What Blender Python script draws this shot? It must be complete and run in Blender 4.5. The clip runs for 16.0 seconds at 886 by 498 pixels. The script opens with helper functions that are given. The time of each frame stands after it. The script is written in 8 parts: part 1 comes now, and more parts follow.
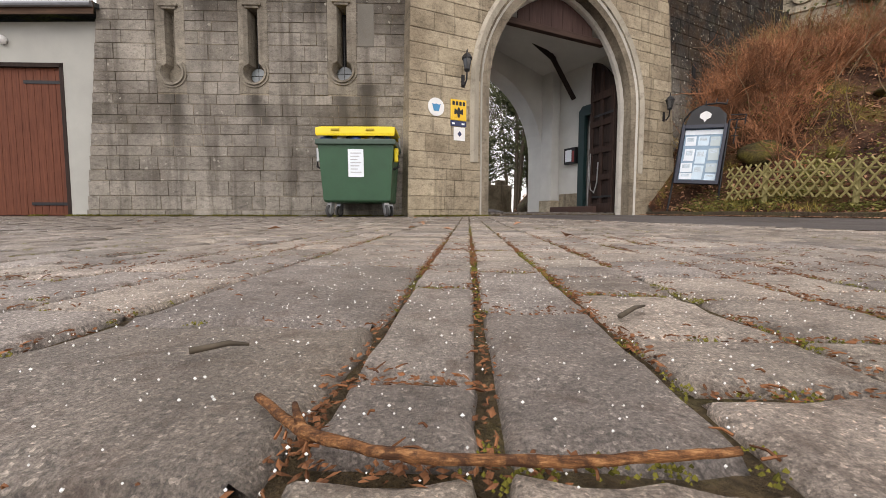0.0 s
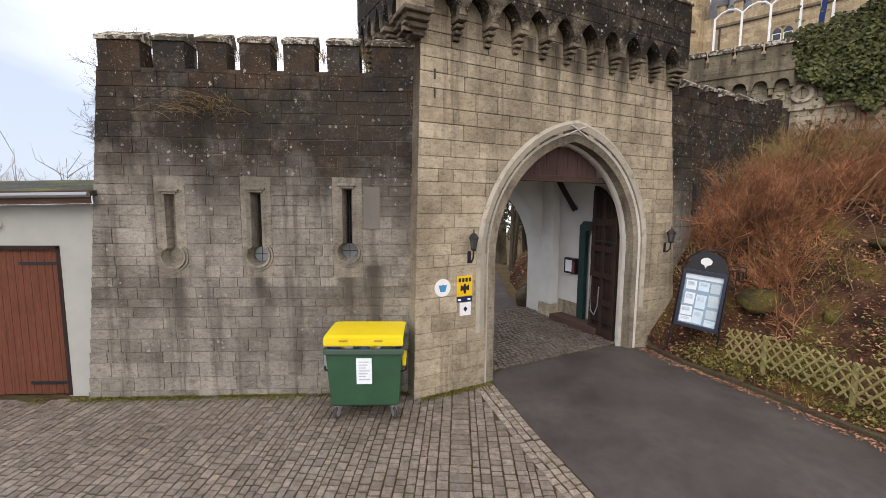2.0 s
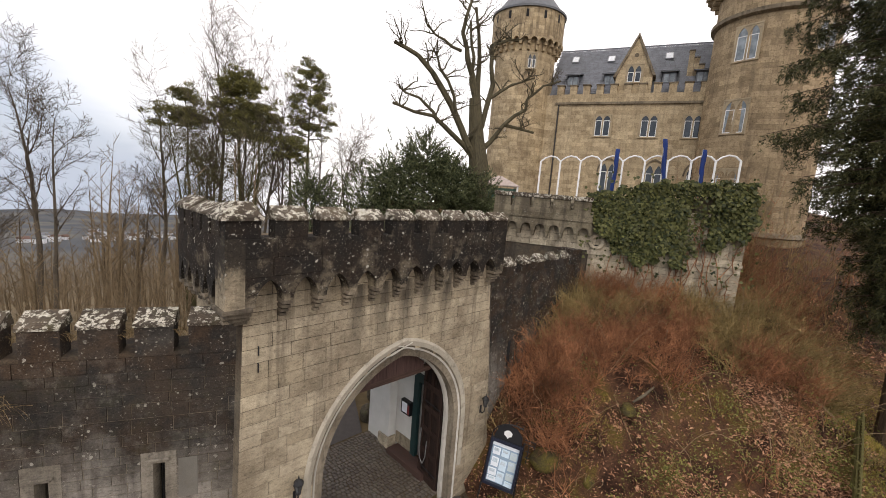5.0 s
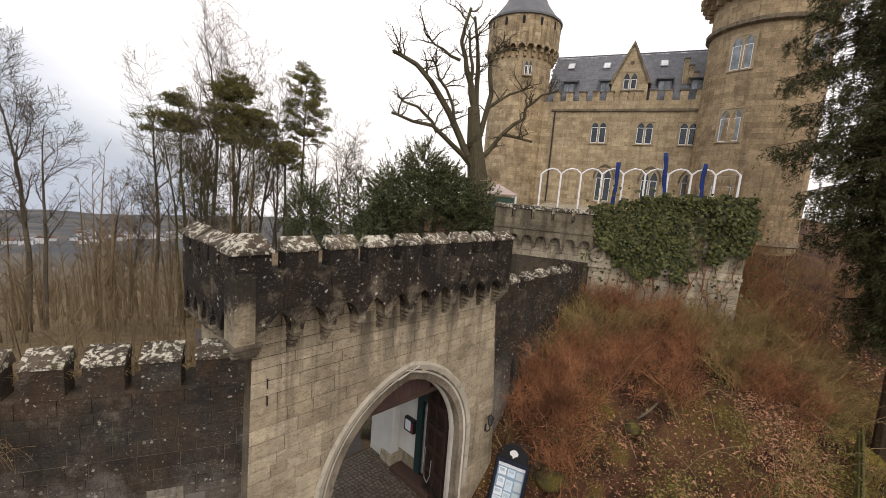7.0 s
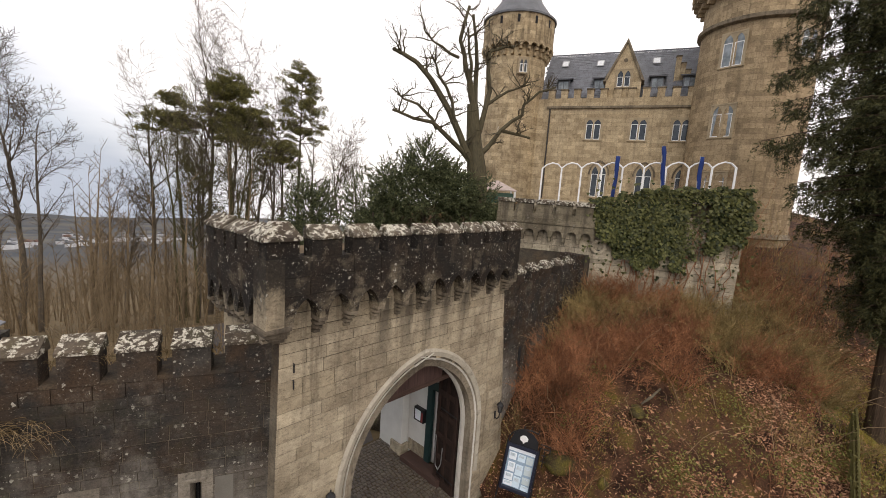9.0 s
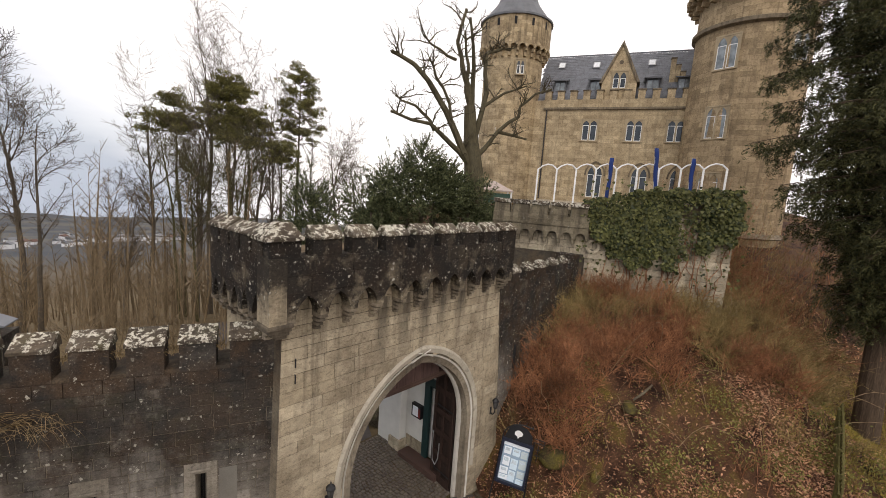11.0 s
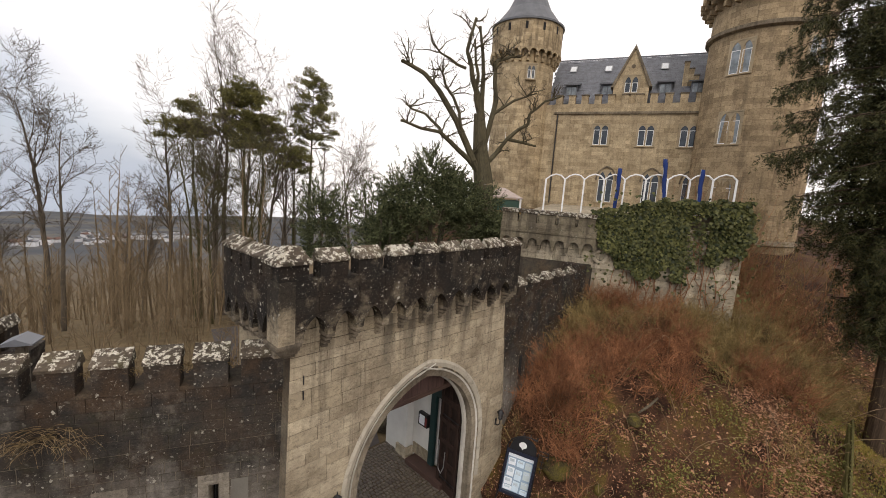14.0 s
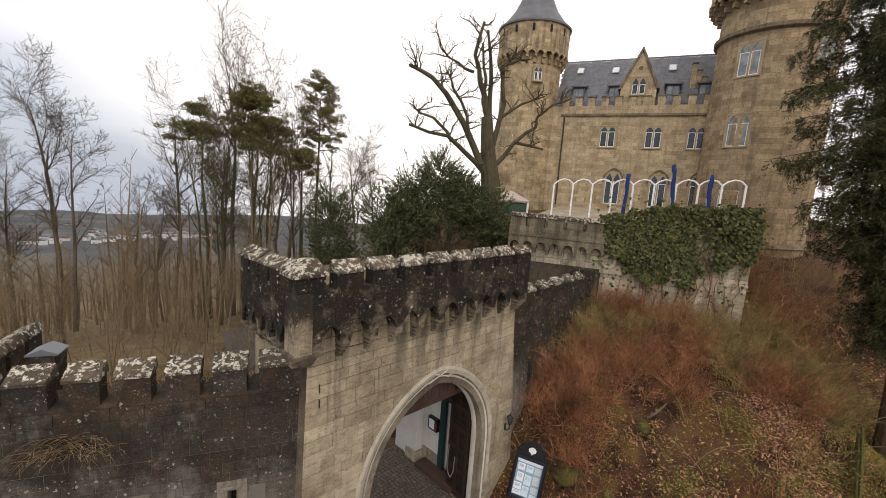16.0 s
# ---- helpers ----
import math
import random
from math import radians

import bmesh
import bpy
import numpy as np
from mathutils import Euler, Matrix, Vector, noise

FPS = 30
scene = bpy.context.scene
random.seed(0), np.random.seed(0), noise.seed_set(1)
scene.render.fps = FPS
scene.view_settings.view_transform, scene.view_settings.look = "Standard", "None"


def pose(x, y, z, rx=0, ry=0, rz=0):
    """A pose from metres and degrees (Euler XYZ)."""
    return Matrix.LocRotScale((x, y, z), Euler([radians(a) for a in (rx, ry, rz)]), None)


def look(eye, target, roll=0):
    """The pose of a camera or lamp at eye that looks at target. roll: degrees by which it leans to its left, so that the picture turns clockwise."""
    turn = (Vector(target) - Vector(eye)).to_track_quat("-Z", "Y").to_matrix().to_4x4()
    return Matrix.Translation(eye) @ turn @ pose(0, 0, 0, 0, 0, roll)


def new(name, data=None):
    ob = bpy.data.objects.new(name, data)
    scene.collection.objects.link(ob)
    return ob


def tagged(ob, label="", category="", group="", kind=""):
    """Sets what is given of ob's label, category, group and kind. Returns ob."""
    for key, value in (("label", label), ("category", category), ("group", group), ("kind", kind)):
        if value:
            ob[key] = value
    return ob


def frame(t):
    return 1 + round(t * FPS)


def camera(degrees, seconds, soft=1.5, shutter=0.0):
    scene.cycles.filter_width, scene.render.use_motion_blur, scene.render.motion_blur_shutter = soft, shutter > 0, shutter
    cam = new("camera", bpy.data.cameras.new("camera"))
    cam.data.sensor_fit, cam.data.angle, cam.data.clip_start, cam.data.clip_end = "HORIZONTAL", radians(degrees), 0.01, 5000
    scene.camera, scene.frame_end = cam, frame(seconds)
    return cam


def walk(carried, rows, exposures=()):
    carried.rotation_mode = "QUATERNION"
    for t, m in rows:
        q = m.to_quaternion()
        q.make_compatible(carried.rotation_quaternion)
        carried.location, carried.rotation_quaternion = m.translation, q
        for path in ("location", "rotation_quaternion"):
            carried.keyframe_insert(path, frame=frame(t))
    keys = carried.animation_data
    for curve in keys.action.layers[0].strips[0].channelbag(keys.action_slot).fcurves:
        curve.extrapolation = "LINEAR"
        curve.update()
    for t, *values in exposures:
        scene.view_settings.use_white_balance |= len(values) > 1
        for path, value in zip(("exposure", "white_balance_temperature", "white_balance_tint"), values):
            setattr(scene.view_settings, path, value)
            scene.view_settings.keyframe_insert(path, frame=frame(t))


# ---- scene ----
# ---- camera: it starts on the paving, climbs past the gate and hovers ----
cam = camera(93.3, 16.0, soft=0.7)
ROWS = [
    # t, x, y, z, then the turn in degrees
    (0.0, -0.023, -0.009, 0.119, 85.70, -0.13, 3.43),
    (0.5, -0.051, 0.149, 0.375, 86.44, -0.10, 2.96),
    (1.0, -0.206, 0.260, 1.076, 86.51, 0.24, 2.29),
    (1.5, -0.272, 0.301, 2.244, 85.54, -0.14, 2.09),
    (2.0, -0.329, 0.287, 3.558, 83.72, -0.43, 2.18),
    (2.5, -0.366, 0.297, 4.681, 81.92, -0.77, 2.49),
    (3.0, -0.148, 0.303, 5.558, 81.95, -1.44, -2.59),
    (3.5, -0.002, 0.254, 6.428, 81.80, -2.14, -5.47),
    (4.0, 0.082, 0.232, 7.464, 81.23, -3.10, -6.61),
    (4.5, 0.325, 0.222, 8.207, 81.39, -4.44, -13.99),
    (7.0, 0.004, 0.484, 9.090, 81.59, -4.49, -15.87),
    (7.5, -0.126, 0.514, 9.006, 81.61, -4.39, -16.09),
    (8.0, -0.303, 0.493, 8.933, 81.39, -4.30, -16.23),
    (8.5, -0.407, 0.432, 8.920, 81.67, -4.17, -16.89),
    (9.0, -0.512, 0.344, 8.868, 81.64, -4.01, -17.03),
    (11.5, -0.565, 0.010, 8.947, 81.62, -4.08, -17.31),
    (12.0, -0.533, -0.043, 9.030, 81.33, -3.82, -16.96),
    (12.5, -0.513, -0.079, 9.085, 81.57, -4.00, -17.32),
    (13.0, -0.508, -0.075, 9.150, 81.50, -3.97, -16.61),
    (13.5, -0.504, -0.087, 9.245, 81.27, -3.94, -15.57),
    (14.0, -0.482, -0.118, 9.362, 81.39, -4.08, -15.61),
    (14.5, -0.475, -0.164, 9.435, 81.08, -4.16, -16.87),
    (15.0, -0.489, -0.217, 9.508, 81.58, -4.29, -17.78),
    (15.5, -0.585, -0.235, 9.553, 81.04, -4.21, -17.18),
    (16.0, -0.681, -0.150, 9.597, 81.19, -4.05, -14.98),
]
walk(cam, [(t, pose(x, y, z, rx, ry, rz)) for t, x, y, z, rx, ry, rz in ROWS], [(0.0, 0.82, 6850, 15), (0.5, 0.72, 6800, 15), (1.5, 0.77, 6650, 15), (3.0, 0.72, 6650, 15), (4.5, 0.55, 6800, 15), (7.0, 0.42, 7000, 15), (12.5, 0.42, 7000, 15), (14.5, 0.37, 7050, 15), (16.0, 0.37, 7050, 15)])

# ---- light: overcast winter sky with a weak, very wide sun ----
world = bpy.data.worlds.new("overcast")
scene.world = world
world.use_nodes = True
wn, wl = world.node_tree.nodes, world.node_tree.links
wn.clear()
w_out, w_bg = wn.new("ShaderNodeOutputWorld"), wn.new("ShaderNodeBackground")
w_sky = wn.new("ShaderNodeTexSky")
w_sky.sky_type, w_sky.sun_disc = "NISHITA", False
w_sky.sun_elevation, w_sky.sun_rotation = radians(32), radians(150)
w_gain = wn.new("ShaderNodeMix")
w_gain.data_type, w_gain.blend_type = "RGBA", "MULTIPLY"
w_gain.inputs[0].default_value = 1.0
w_gain.inputs[7].default_value = (0.09, 0.09, 0.09, 1)
wl.new(w_sky.outputs[0], w_gain.inputs[6])
w_tc, w_map = wn.new("ShaderNodeTexCoord"), wn.new("ShaderNodeMapping")
w_map.inputs["Scale"].default_value = (1.0, 1.0, 3.2)
w_noise = wn.new("ShaderNodeTexNoise")
w_noise.inputs["Scale"].default_value, w_noise.inputs["Detail"].default_value = 1.7, 6.0
wl.new(w_tc.outputs["Generated"], w_map.inputs[0])
wl.new(w_map.outputs[0], w_noise.inputs["Vector"])
w_sep = wn.new("ShaderNodeSeparateXYZ")
wl.new(w_tc.outputs["Generated"], w_sep.inputs[0])
# the cloud deck is bluer and darker low over the valley, to the west
w_low = wn.new("ShaderNodeMath")
w_low.operation, w_low.inputs[1].default_value, w_low.inputs[2].default_value = "MULTIPLY_ADD", 1.45, 0.42
wl.new(w_sep.outputs[0], w_low.inputs[0])
w_up = wn.new("ShaderNodeMath")
w_up.operation, w_up.inputs[1].default_value = "MULTIPLY_ADD", 1.9
wl.new(w_sep.outputs[2], w_up.inputs[0])
wl.new(w_low.outputs[0], w_up.inputs[2])
w_sum = wn.new("ShaderNodeMath")
w_sum.operation, w_sum.inputs[1].default_value = "MULTIPLY_ADD", 0.9
wl.new(w_noise.outputs["Fac"], w_sum.inputs[0])
wl.new(w_up.outputs[0], w_sum.inputs[2])
w_ramp = wn.new("ShaderNodeValToRGB")
w_ramp.color_ramp.elements[0].position, w_ramp.color_ramp.elements[0].color = 0.30, (0.42, 0.49, 0.60, 1)
w_ramp.color_ramp.elements[1].position, w_ramp.color_ramp.elements[1].color = 0.95, (1.06, 1.06, 1.07, 1)
e_mid = w_ramp.color_ramp.elements.new(0.62)
e_mid.color = (0.80, 0.83, 0.88, 1)
wl.new(w_sum.outputs[0], w_ramp.inputs[0])
w_mix = wn.new("ShaderNodeMix")
w_mix.data_type = "RGBA"
w_mix.inputs[0].default_value = 0.88
wl.new(w_gain.outputs[2], w_mix.inputs[6])
wl.new(w_ramp.outputs[0], w_mix.inputs[7])
wl.new(w_mix.outputs[2], w_bg.inputs[0])
w_bg.inputs[1].default_value = 1.0
wl.new(w_bg.outputs[0], w_out.inputs[0])

sun = new("sun", bpy.data.lights.new("sun", "SUN"))
sun.data.energy, sun.data.angle, sun.data.color = 0.7, radians(40), (1.0, 0.97, 0.92)
sun.matrix_world = look((-6, -12, 20), (4, 10, 2))

# ---- materials ----
def material(name, rough=0.8, metal=0.0, spec=0.5):
    m = bpy.data.materials.new(name)
    m.use_nodes = True
    nt = m.node_tree
    b = nt.nodes["Principled BSDF"]
    b.inputs["Roughness"].default_value, b.inputs["Metallic"].default_value = rough, metal
    b.inputs["Specular IOR Level"].default_value = spec
    return m, nt, b


def node(nt, kind, **values):
    n = nt.nodes.new(kind)
    for key, value in values.items():
        n.inputs[key.replace("_", " ")].default_value = value
    return n


def coords(nt, where="Object"):
    return nt.nodes.new("ShaderNodeTexCoord").outputs[where]


def world_place(nt):
    return nt.nodes.new("ShaderNodeNewGeometry").outputs["Position"]


def noise_of(nt, vec, scale, detail=4.0, rough=0.6):
    n = node(nt, "ShaderNodeTexNoise", Scale=scale, Detail=detail, Roughness=rough)
    nt.links.new(vec, n.inputs["Vector"])
    return n.outputs["Fac"]


def stretched(nt, vec, scale):
    n = node(nt, "ShaderNodeMapping", Scale=scale)
    nt.links.new(vec, n.inputs[0])
    return n.outputs[0]


def ramp(nt, fac, stops):
    n = nt.nodes.new("ShaderNodeValToRGB")
    els = n.color_ramp.elements
    while len(els) < len(stops):
        els.new(0.5)
    for e, (p, c) in zip(els, stops):
        e.position, e.color = p, (*c, 1) if len(c) == 3 else c
    nt.links.new(fac, n.inputs[0])
    return n.outputs[0]


def grey(v):
    return (v, v, v)


def mix(nt, fac, a, b, blend="MIX"):
    n = nt.nodes.new("ShaderNodeMix")
    n.data_type, n.blend_type = "RGBA", blend
    for value, s in ((fac, 0), (a, 6), (b, 7)):
        if isinstance(value, (int, float)):
            n.inputs[s].default_value = value
        elif isinstance(value, tuple):
            n.inputs[s].default_value = (*value, 1)
        else:
            nt.links.new(value, n.inputs[s])
    return n.outputs[2]


def math_of(nt, op, a, b=None, c=None):
    n = nt.nodes.new("ShaderNodeMath")
    n.operation = op
    for k, value in enumerate((a, b, c)):
        if value is None:
            continue
        if isinstance(value, (int, float)):
            n.inputs[k].default_value = value
        else:
            nt.links.new(value, n.inputs[k])
    return n.outputs[0]


def bump(nt, b, height, strength=0.5, distance=0.01):
    n = node(nt, "ShaderNodeBump", Strength=strength, Distance=distance)
    nt.links.new(height, n.inputs["Height"])
    nt.links.new(n.outputs[0], b.inputs["Normal"])


def piece_random(nt):
    return nt.nodes.new("ShaderNodeObjectInfo").outputs["Random"]


def island_random(nt):
    return nt.nodes.new("ShaderNodeNewGeometry").outputs["Random Per Island"]


def plain(name, color, rough=0.6, metal=0.0, vary=0.12, scale=6.0, bumpy=0.0, fine=80.0):
    """A paint, metal or plastic with soft dirt at two scales."""
    m, nt, b = material(name, rough, metal)
    v = world_place(nt)
    n1, n2 = noise_of(nt, v, scale, 5), noise_of(nt, v, fine, 3)
    lo, hi = tuple(c * (1 - vary) for c in color), tuple(min(1, c * (1 + vary * 0.7)) for c in color)
    c1 = ramp(nt, n1, [(0.3, lo), (0.7, hi)])
    c2 = mix(nt, 0.35, c1, ramp(nt, n2, [(0.35, grey(1 - vary)), (0.65, grey(1.0))]), "MULTIPLY")
    nt.links.new(c2, b.inputs["Base Color"])
    r = ramp(nt, n1, [(0.3, grey(max(0, rough - 0.1))), (0.7, grey(min(1, rough + 0.12)))])
    nt.links.new(r, b.inputs["Roughness"])
    if bumpy:
        bump(nt, b, n2, bumpy, 0.01)
    return m


def ashlar(name, tones, black=0.0, black_from=9.0, black_to=10.0, lichen=0.0, streaks=0.3, islands=False, moss=0.0, rough=0.9, blocks=None, polar=None, crust_wob=1.0, rusty=0.85, cover=0.0, drips=(0.50, 0.62), mottle=0.22, blotch=0.7):
    """Weathered sandstone: a tone for each stone, coarse and fine grain, rain streaks, and the sooty
    crust and pale lichen that old masonry grows near its top."""
    m, nt, b = material(name, rough, 0.0, 0.12)
    v = world_place(nt)
    rnd = island_random(nt) if islands else piece_random(nt)
    if blocks:
        sep0 = nt.nodes.new("ShaderNodeSeparateXYZ")
        nt.links.new(coords(nt), sep0.inputs[0])
        if polar:
            along = math_of(nt, "MULTIPLY", math_of(nt, "ARCTAN2", math_of(nt, "SUBTRACT", sep0.outputs[1], polar[1]), math_of(nt, "SUBTRACT", sep0.outputs[0], polar[0])), polar[2])
        else:
            along = math_of(nt, "ADD", sep0.outputs[0], sep0.outputs[1])
        comb = nt.nodes.new("ShaderNodeCombineXYZ")
        nt.links.new(along, comb.inputs[0])
        nt.links.new(sep0.outputs[2], comb.inputs[1])
        br = node(nt, "ShaderNodeTexBrick", Scale=1.0, Mortar_Size=0.008, Mortar_Smooth=0.6, Brick_Width=blocks[0], Row_Height=blocks[1], Bias=0.0)
        lo_t, hi_t = tones[0][1], tones[-1][1]
        br.inputs["Color1"].default_value = (*[p * 0.90 + q * 0.10 for p, q in zip(lo_t, hi_t)], 1)
        br.inputs["Color2"].default_value = (*[p * 0.15 + q * 0.85 for p, q in zip(lo_t, hi_t)], 1)
        br.inputs["Mortar"].default_value = (*[q * 0.86 for q in lo_t], 1)
        nt.links.new(comb.outputs[0], br.inputs["Vector"])
        base = br.outputs["Color"]
    else:
        base = ramp(nt, rnd, tones)
    big, mid, fine = noise_of(nt, v, 0.9, 6), noise_of(nt, v, 6.0, 8, 0.7), noise_of(nt, v, 42.0, 6, 0.72)
    c = mix(nt, 0.7, base, ramp(nt, mid, [(0.34, grey(0.66)), (0.5, grey(0.98)), (0.66, grey(1.18))]), "MULTIPLY")
    c = mix(nt, 0.40, c, ramp(nt, fine, [(0.34, grey(0.45)), (0.5, grey(1.0)), (0.66, grey(1.35))]), "MULTIPLY")
    pits = noise_of(nt, stretched(nt, v, (1.0, 1.0, 2.6)), 9.0, 7, 0.7)
    c = mix(nt, 0.45, c, ramp(nt, pits, [(0.38, grey(0.35)), (0.46, grey(1.0)), (0.64, grey(1.15))]), "MULTIPLY")
    c = mix(nt, blotch, c, ramp(nt, big, [(0.36, (0.52, 0.48, 0.45)), (0.5, (0.92, 0.90, 0.88)), (0.62, (1.16, 1.13, 1.08))]), "MULTIPLY")
    drip = noise_of(nt, stretched(nt, v, (2.2, 2.2, 0.16)), 1.6, 5, 0.65)
    c = mix(nt, ramp(nt, drip, [(drips[0], grey(0)), (drips[1], grey(streaks))]), c, (0.050, 0.041, 0.033))
    if black:
        sep = nt.nodes.new("ShaderNodeSeparateXYZ")
        nt.links.new(v, sep.inputs[0])
        wob = math_of(nt, "MULTIPLY_ADD", noise_of(nt, v, 0.7, 6, 0.7), 3.6 * crust_wob, -1.8 * crust_wob)
        wob = math_of(nt, "ADD", wob, math_of(nt, "MULTIPLY_ADD", mid, 1.2, -0.6))
        h = math_of(nt, "ADD", sep.outputs[2], wob)
        span = nt.nodes.new("ShaderNodeMapRange")
        span.inputs[1].default_value, span.inputs[2].default_value = black_from, black_to
        nt.links.new(h, span.inputs[0])
        crust = math_of(nt, "MULTIPLY", span.outputs[0], math_of(nt, "MULTIPLY", ramp(nt, rnd, [(0.03, grey(0.90)), (0.16, grey(1.0))]), black))
        crust = math_of(nt, "MULTIPLY", crust, ramp(nt, noise_of(nt, v, 1.9, 7, 0.72), [(0.30, grey(1 - mottle)), (0.47, grey(1.0))]))
        soot = ramp(nt, fine, [(0.3, (0.007, 0.0063, 0.006)), (0.7, (0.025, 0.0225, 0.0215))])
        rust = ramp(nt, fine, [(0.3, (0.018, 0.010, 0.006)), (0.7, (0.080, 0.046, 0.024))])
        c = mix(nt, crust, c, mix(nt, ramp(nt, noise_of(nt, v, 1.5, 5, 0.65), [(0.42, grey(0)), (0.60, grey(rusty))]), soot, rust))
    if lichen:
        spots = node(nt, "ShaderNodeTexVoronoi", Scale=11.0)
        bend = node(nt, "ShaderNodeTexNoise", Scale=14.0, Detail=3.0)
        nt.links.new(v, bend.inputs["Vector"])
        warp = mix(nt, 0.10, v, bend.outputs["Color"], "ADD")
        nt.links.new(warp, spots.inputs["Vector"])
        patch = ramp(nt, noise_of(nt, v, 2.6, 4), [(0.42, grey(0.12)), (0.60, grey(1))])
        part_of = nt.nodes.new("ShaderNodeSeparateColor")
        nt.links.new(spots.outputs["Color"], part_of.inputs[0])
        size = math_of(nt, "MULTIPLY", math_of(nt, "POWER", part_of.outputs[0], 3.0), 0.36)
        dots = ramp(nt, math_of(nt, "SUBTRACT", size, spots.outputs["Distance"]), [(0.0, grey(0)), (0.06, grey(1))])
        fleck = ramp(nt, noise_of(nt, v, 24.0, 5, 0.75), [(0.61, grey(0)), (0.66, grey(1))])
        lich = math_of(nt, "MULTIPLY", math_of(nt, "MULTIPLY", math_of(nt, "ADD", dots, fleck), patch), lichen)
        c = mix(nt, lich, c, (0.42, 0.40, 0.34))
    if cover:
        crusts = math_of(nt, "MULTIPLY_ADD", noise_of(nt, v, 2.0, 3), 0.35, noise_of(nt, v, 11.0, 8, 0.72))
        c = mix(nt, ramp(nt, crusts, [(0.685, grey(0)), (0.735, grey(cover * 0.85))]), c, ramp(nt, noise_of(nt, v, 38.0, 4), [(0.36, (0.40, 0.37, 0.29)), (0.62, (0.72, 0.69, 0.60))]))
    if moss:
        gm = ramp(nt, noise_of(nt, v, 3.2, 6, 0.7), [(0.52, grey(0)), (0.72, grey(moss))])
        c = mix(nt, gm, c, (0.07, 0.075, 0.022))
    nt.links.new(c, b.inputs["Base Color"])
    bump(nt, b, math_of(nt, "ADD", math_of(nt, "MULTIPLY", pits, 0.8), math_of(nt, "MULTIPLY", fine, 0.35)), 0.6, 0.02)
    return m


GATE_TONES = [(0.0, (0.315, 0.265, 0.19)), (0.3, (0.365, 0.312, 0.228)), (0.7, (0.40, 0.343, 0.252)), (1.0, (0.45, 0.388, 0.288))]
WALL_TONES = [(0.0, (0.198, 0.182, 0.159)), (0.35, (0.232, 0.214, 0.189)), (0.8, (0.262, 0.242, 0.214)), (1.0, (0.31, 0.287, 0.254))]
CASTLE_TONES = [(0.0, (0.33, 0.255, 0.158)), (0.5, (0.45, 0.355, 0.225)), (1.0, (0.58, 0.468, 0.308))]
M_GATE = ashlar("gate_sandstone", GATE_TONES, streaks=0.42, drips=(0.545, 0.66), black=0.35, black_from=5.6, black_to=8.2)
M_CORBEL = ashlar("corbel_stone", [(0, (0.13, 0.11, 0.085)), (1, (0.27, 0.23, 0.175))], streaks=0.6)
M_GPARAPET = ashlar("gate_parapet_stone", GATE_TONES, mottle=0.40, black=0.98, black_from=6.36, black_to=6.74, lichen=1.5, streaks=0.5, crust_wob=0.3, rusty=0.25)
M_WALL = ashlar("dark_wall_stone", WALL_TONES, black=0.93, black_from=3.35, black_to=4.5, lichen=0.6, streaks=0.5, rusty=0.5, moss=0.15, crust_wob=0.9, mottle=0.5)


def run_stains(m, origin, turn, spots, top, foot):
    """Dark runs of dirty water down the wall below the given places."""
    nt = m.node_tree
    b = nt.nodes["Principled BSDF"]
    below = b.inputs["Base Color"].links[0].from_socket
    v = world_place(nt)
    sep = nt.nodes.new("ShaderNodeSeparateXYZ")
    nt.links.new(v, sep.inputs[0])
    along = math_of(nt, "ADD", math_of(nt, "MULTIPLY", math_of(nt, "SUBTRACT", sep.outputs[0], origin[0]), math.cos(turn)), math_of(nt, "MULTIPLY", math_of(nt, "SUBTRACT", sep.outputs[1], origin[1]), math.sin(turn)))
    wander = math_of(nt, "MULTIPLY_ADD", noise_of(nt, stretched(nt, v, (1.0, 1.0, 0.35)), 3.5, 4), 0.5, -0.25)
    near = None
    for s in spots:
        d = math_of(nt, "ABSOLUTE", math_of(nt, "ADD", math_of(nt, "SUBTRACT", along, s), wander))
        near = d if near is None else math_of(nt, "MINIMUM", near, d)
    mask = ramp(nt, near, [(0.06, grey(0.8)), (0.24, grey(0.0))])
    span = nt.nodes.new("ShaderNodeMapRange")
    span.inputs[1].default_value, span.inputs[2].default_value = foot, top - 0.2
    nt.links.new(math_of(nt, "MULTIPLY_ADD", noise_of(nt, v, 2.0, 4), 0.8, math_of(nt, "ADD", sep.outputs[2], -0.4)), span.inputs[0])
    fade = math_of(nt, "MULTIPLY", span.outputs[0], math_of(nt, "LESS_THAN", sep.outputs[2], top))
    nt.links.new(mix(nt, math_of(nt, "MULTIPLY", mask, fade), below, (0.050, 0.044, 0.037)), b.inputs["Base Color"])


run_stains(M_WALL, (-2.09, 7.45), radians(5.4), (-3.06, -1.66, -0.14, 0.25), 2.45, 0.9)
run_stains(M_GATE, (-0.94, 7.36), radians(29.4), (2.15, 2.75, 3.36, 3.98, 4.6), 6.6, 4.9)
M_PARAPET = ashlar("sooty_parapet_stone", WALL_TONES, black=0.93, black_from=2.0, black_to=4.6, lichen=0.9, streaks=0.3)
M_CAP = ashlar("lichened_cap_stone", [(0.0, (0.13, 0.108, 0.085)), (1.0, (0.20, 0.172, 0.135))], black=0.5, black_from=3, black_to=6, moss=0.35, cover=0.95)
M_MORTAR = ashlar("recessed_mortar", [(0, (0.27, 0.235, 0.18)), (1, (0.30, 0.26, 0.20))], streaks=0.4, black=0.85, black_from=3.6, black_to=5.4)


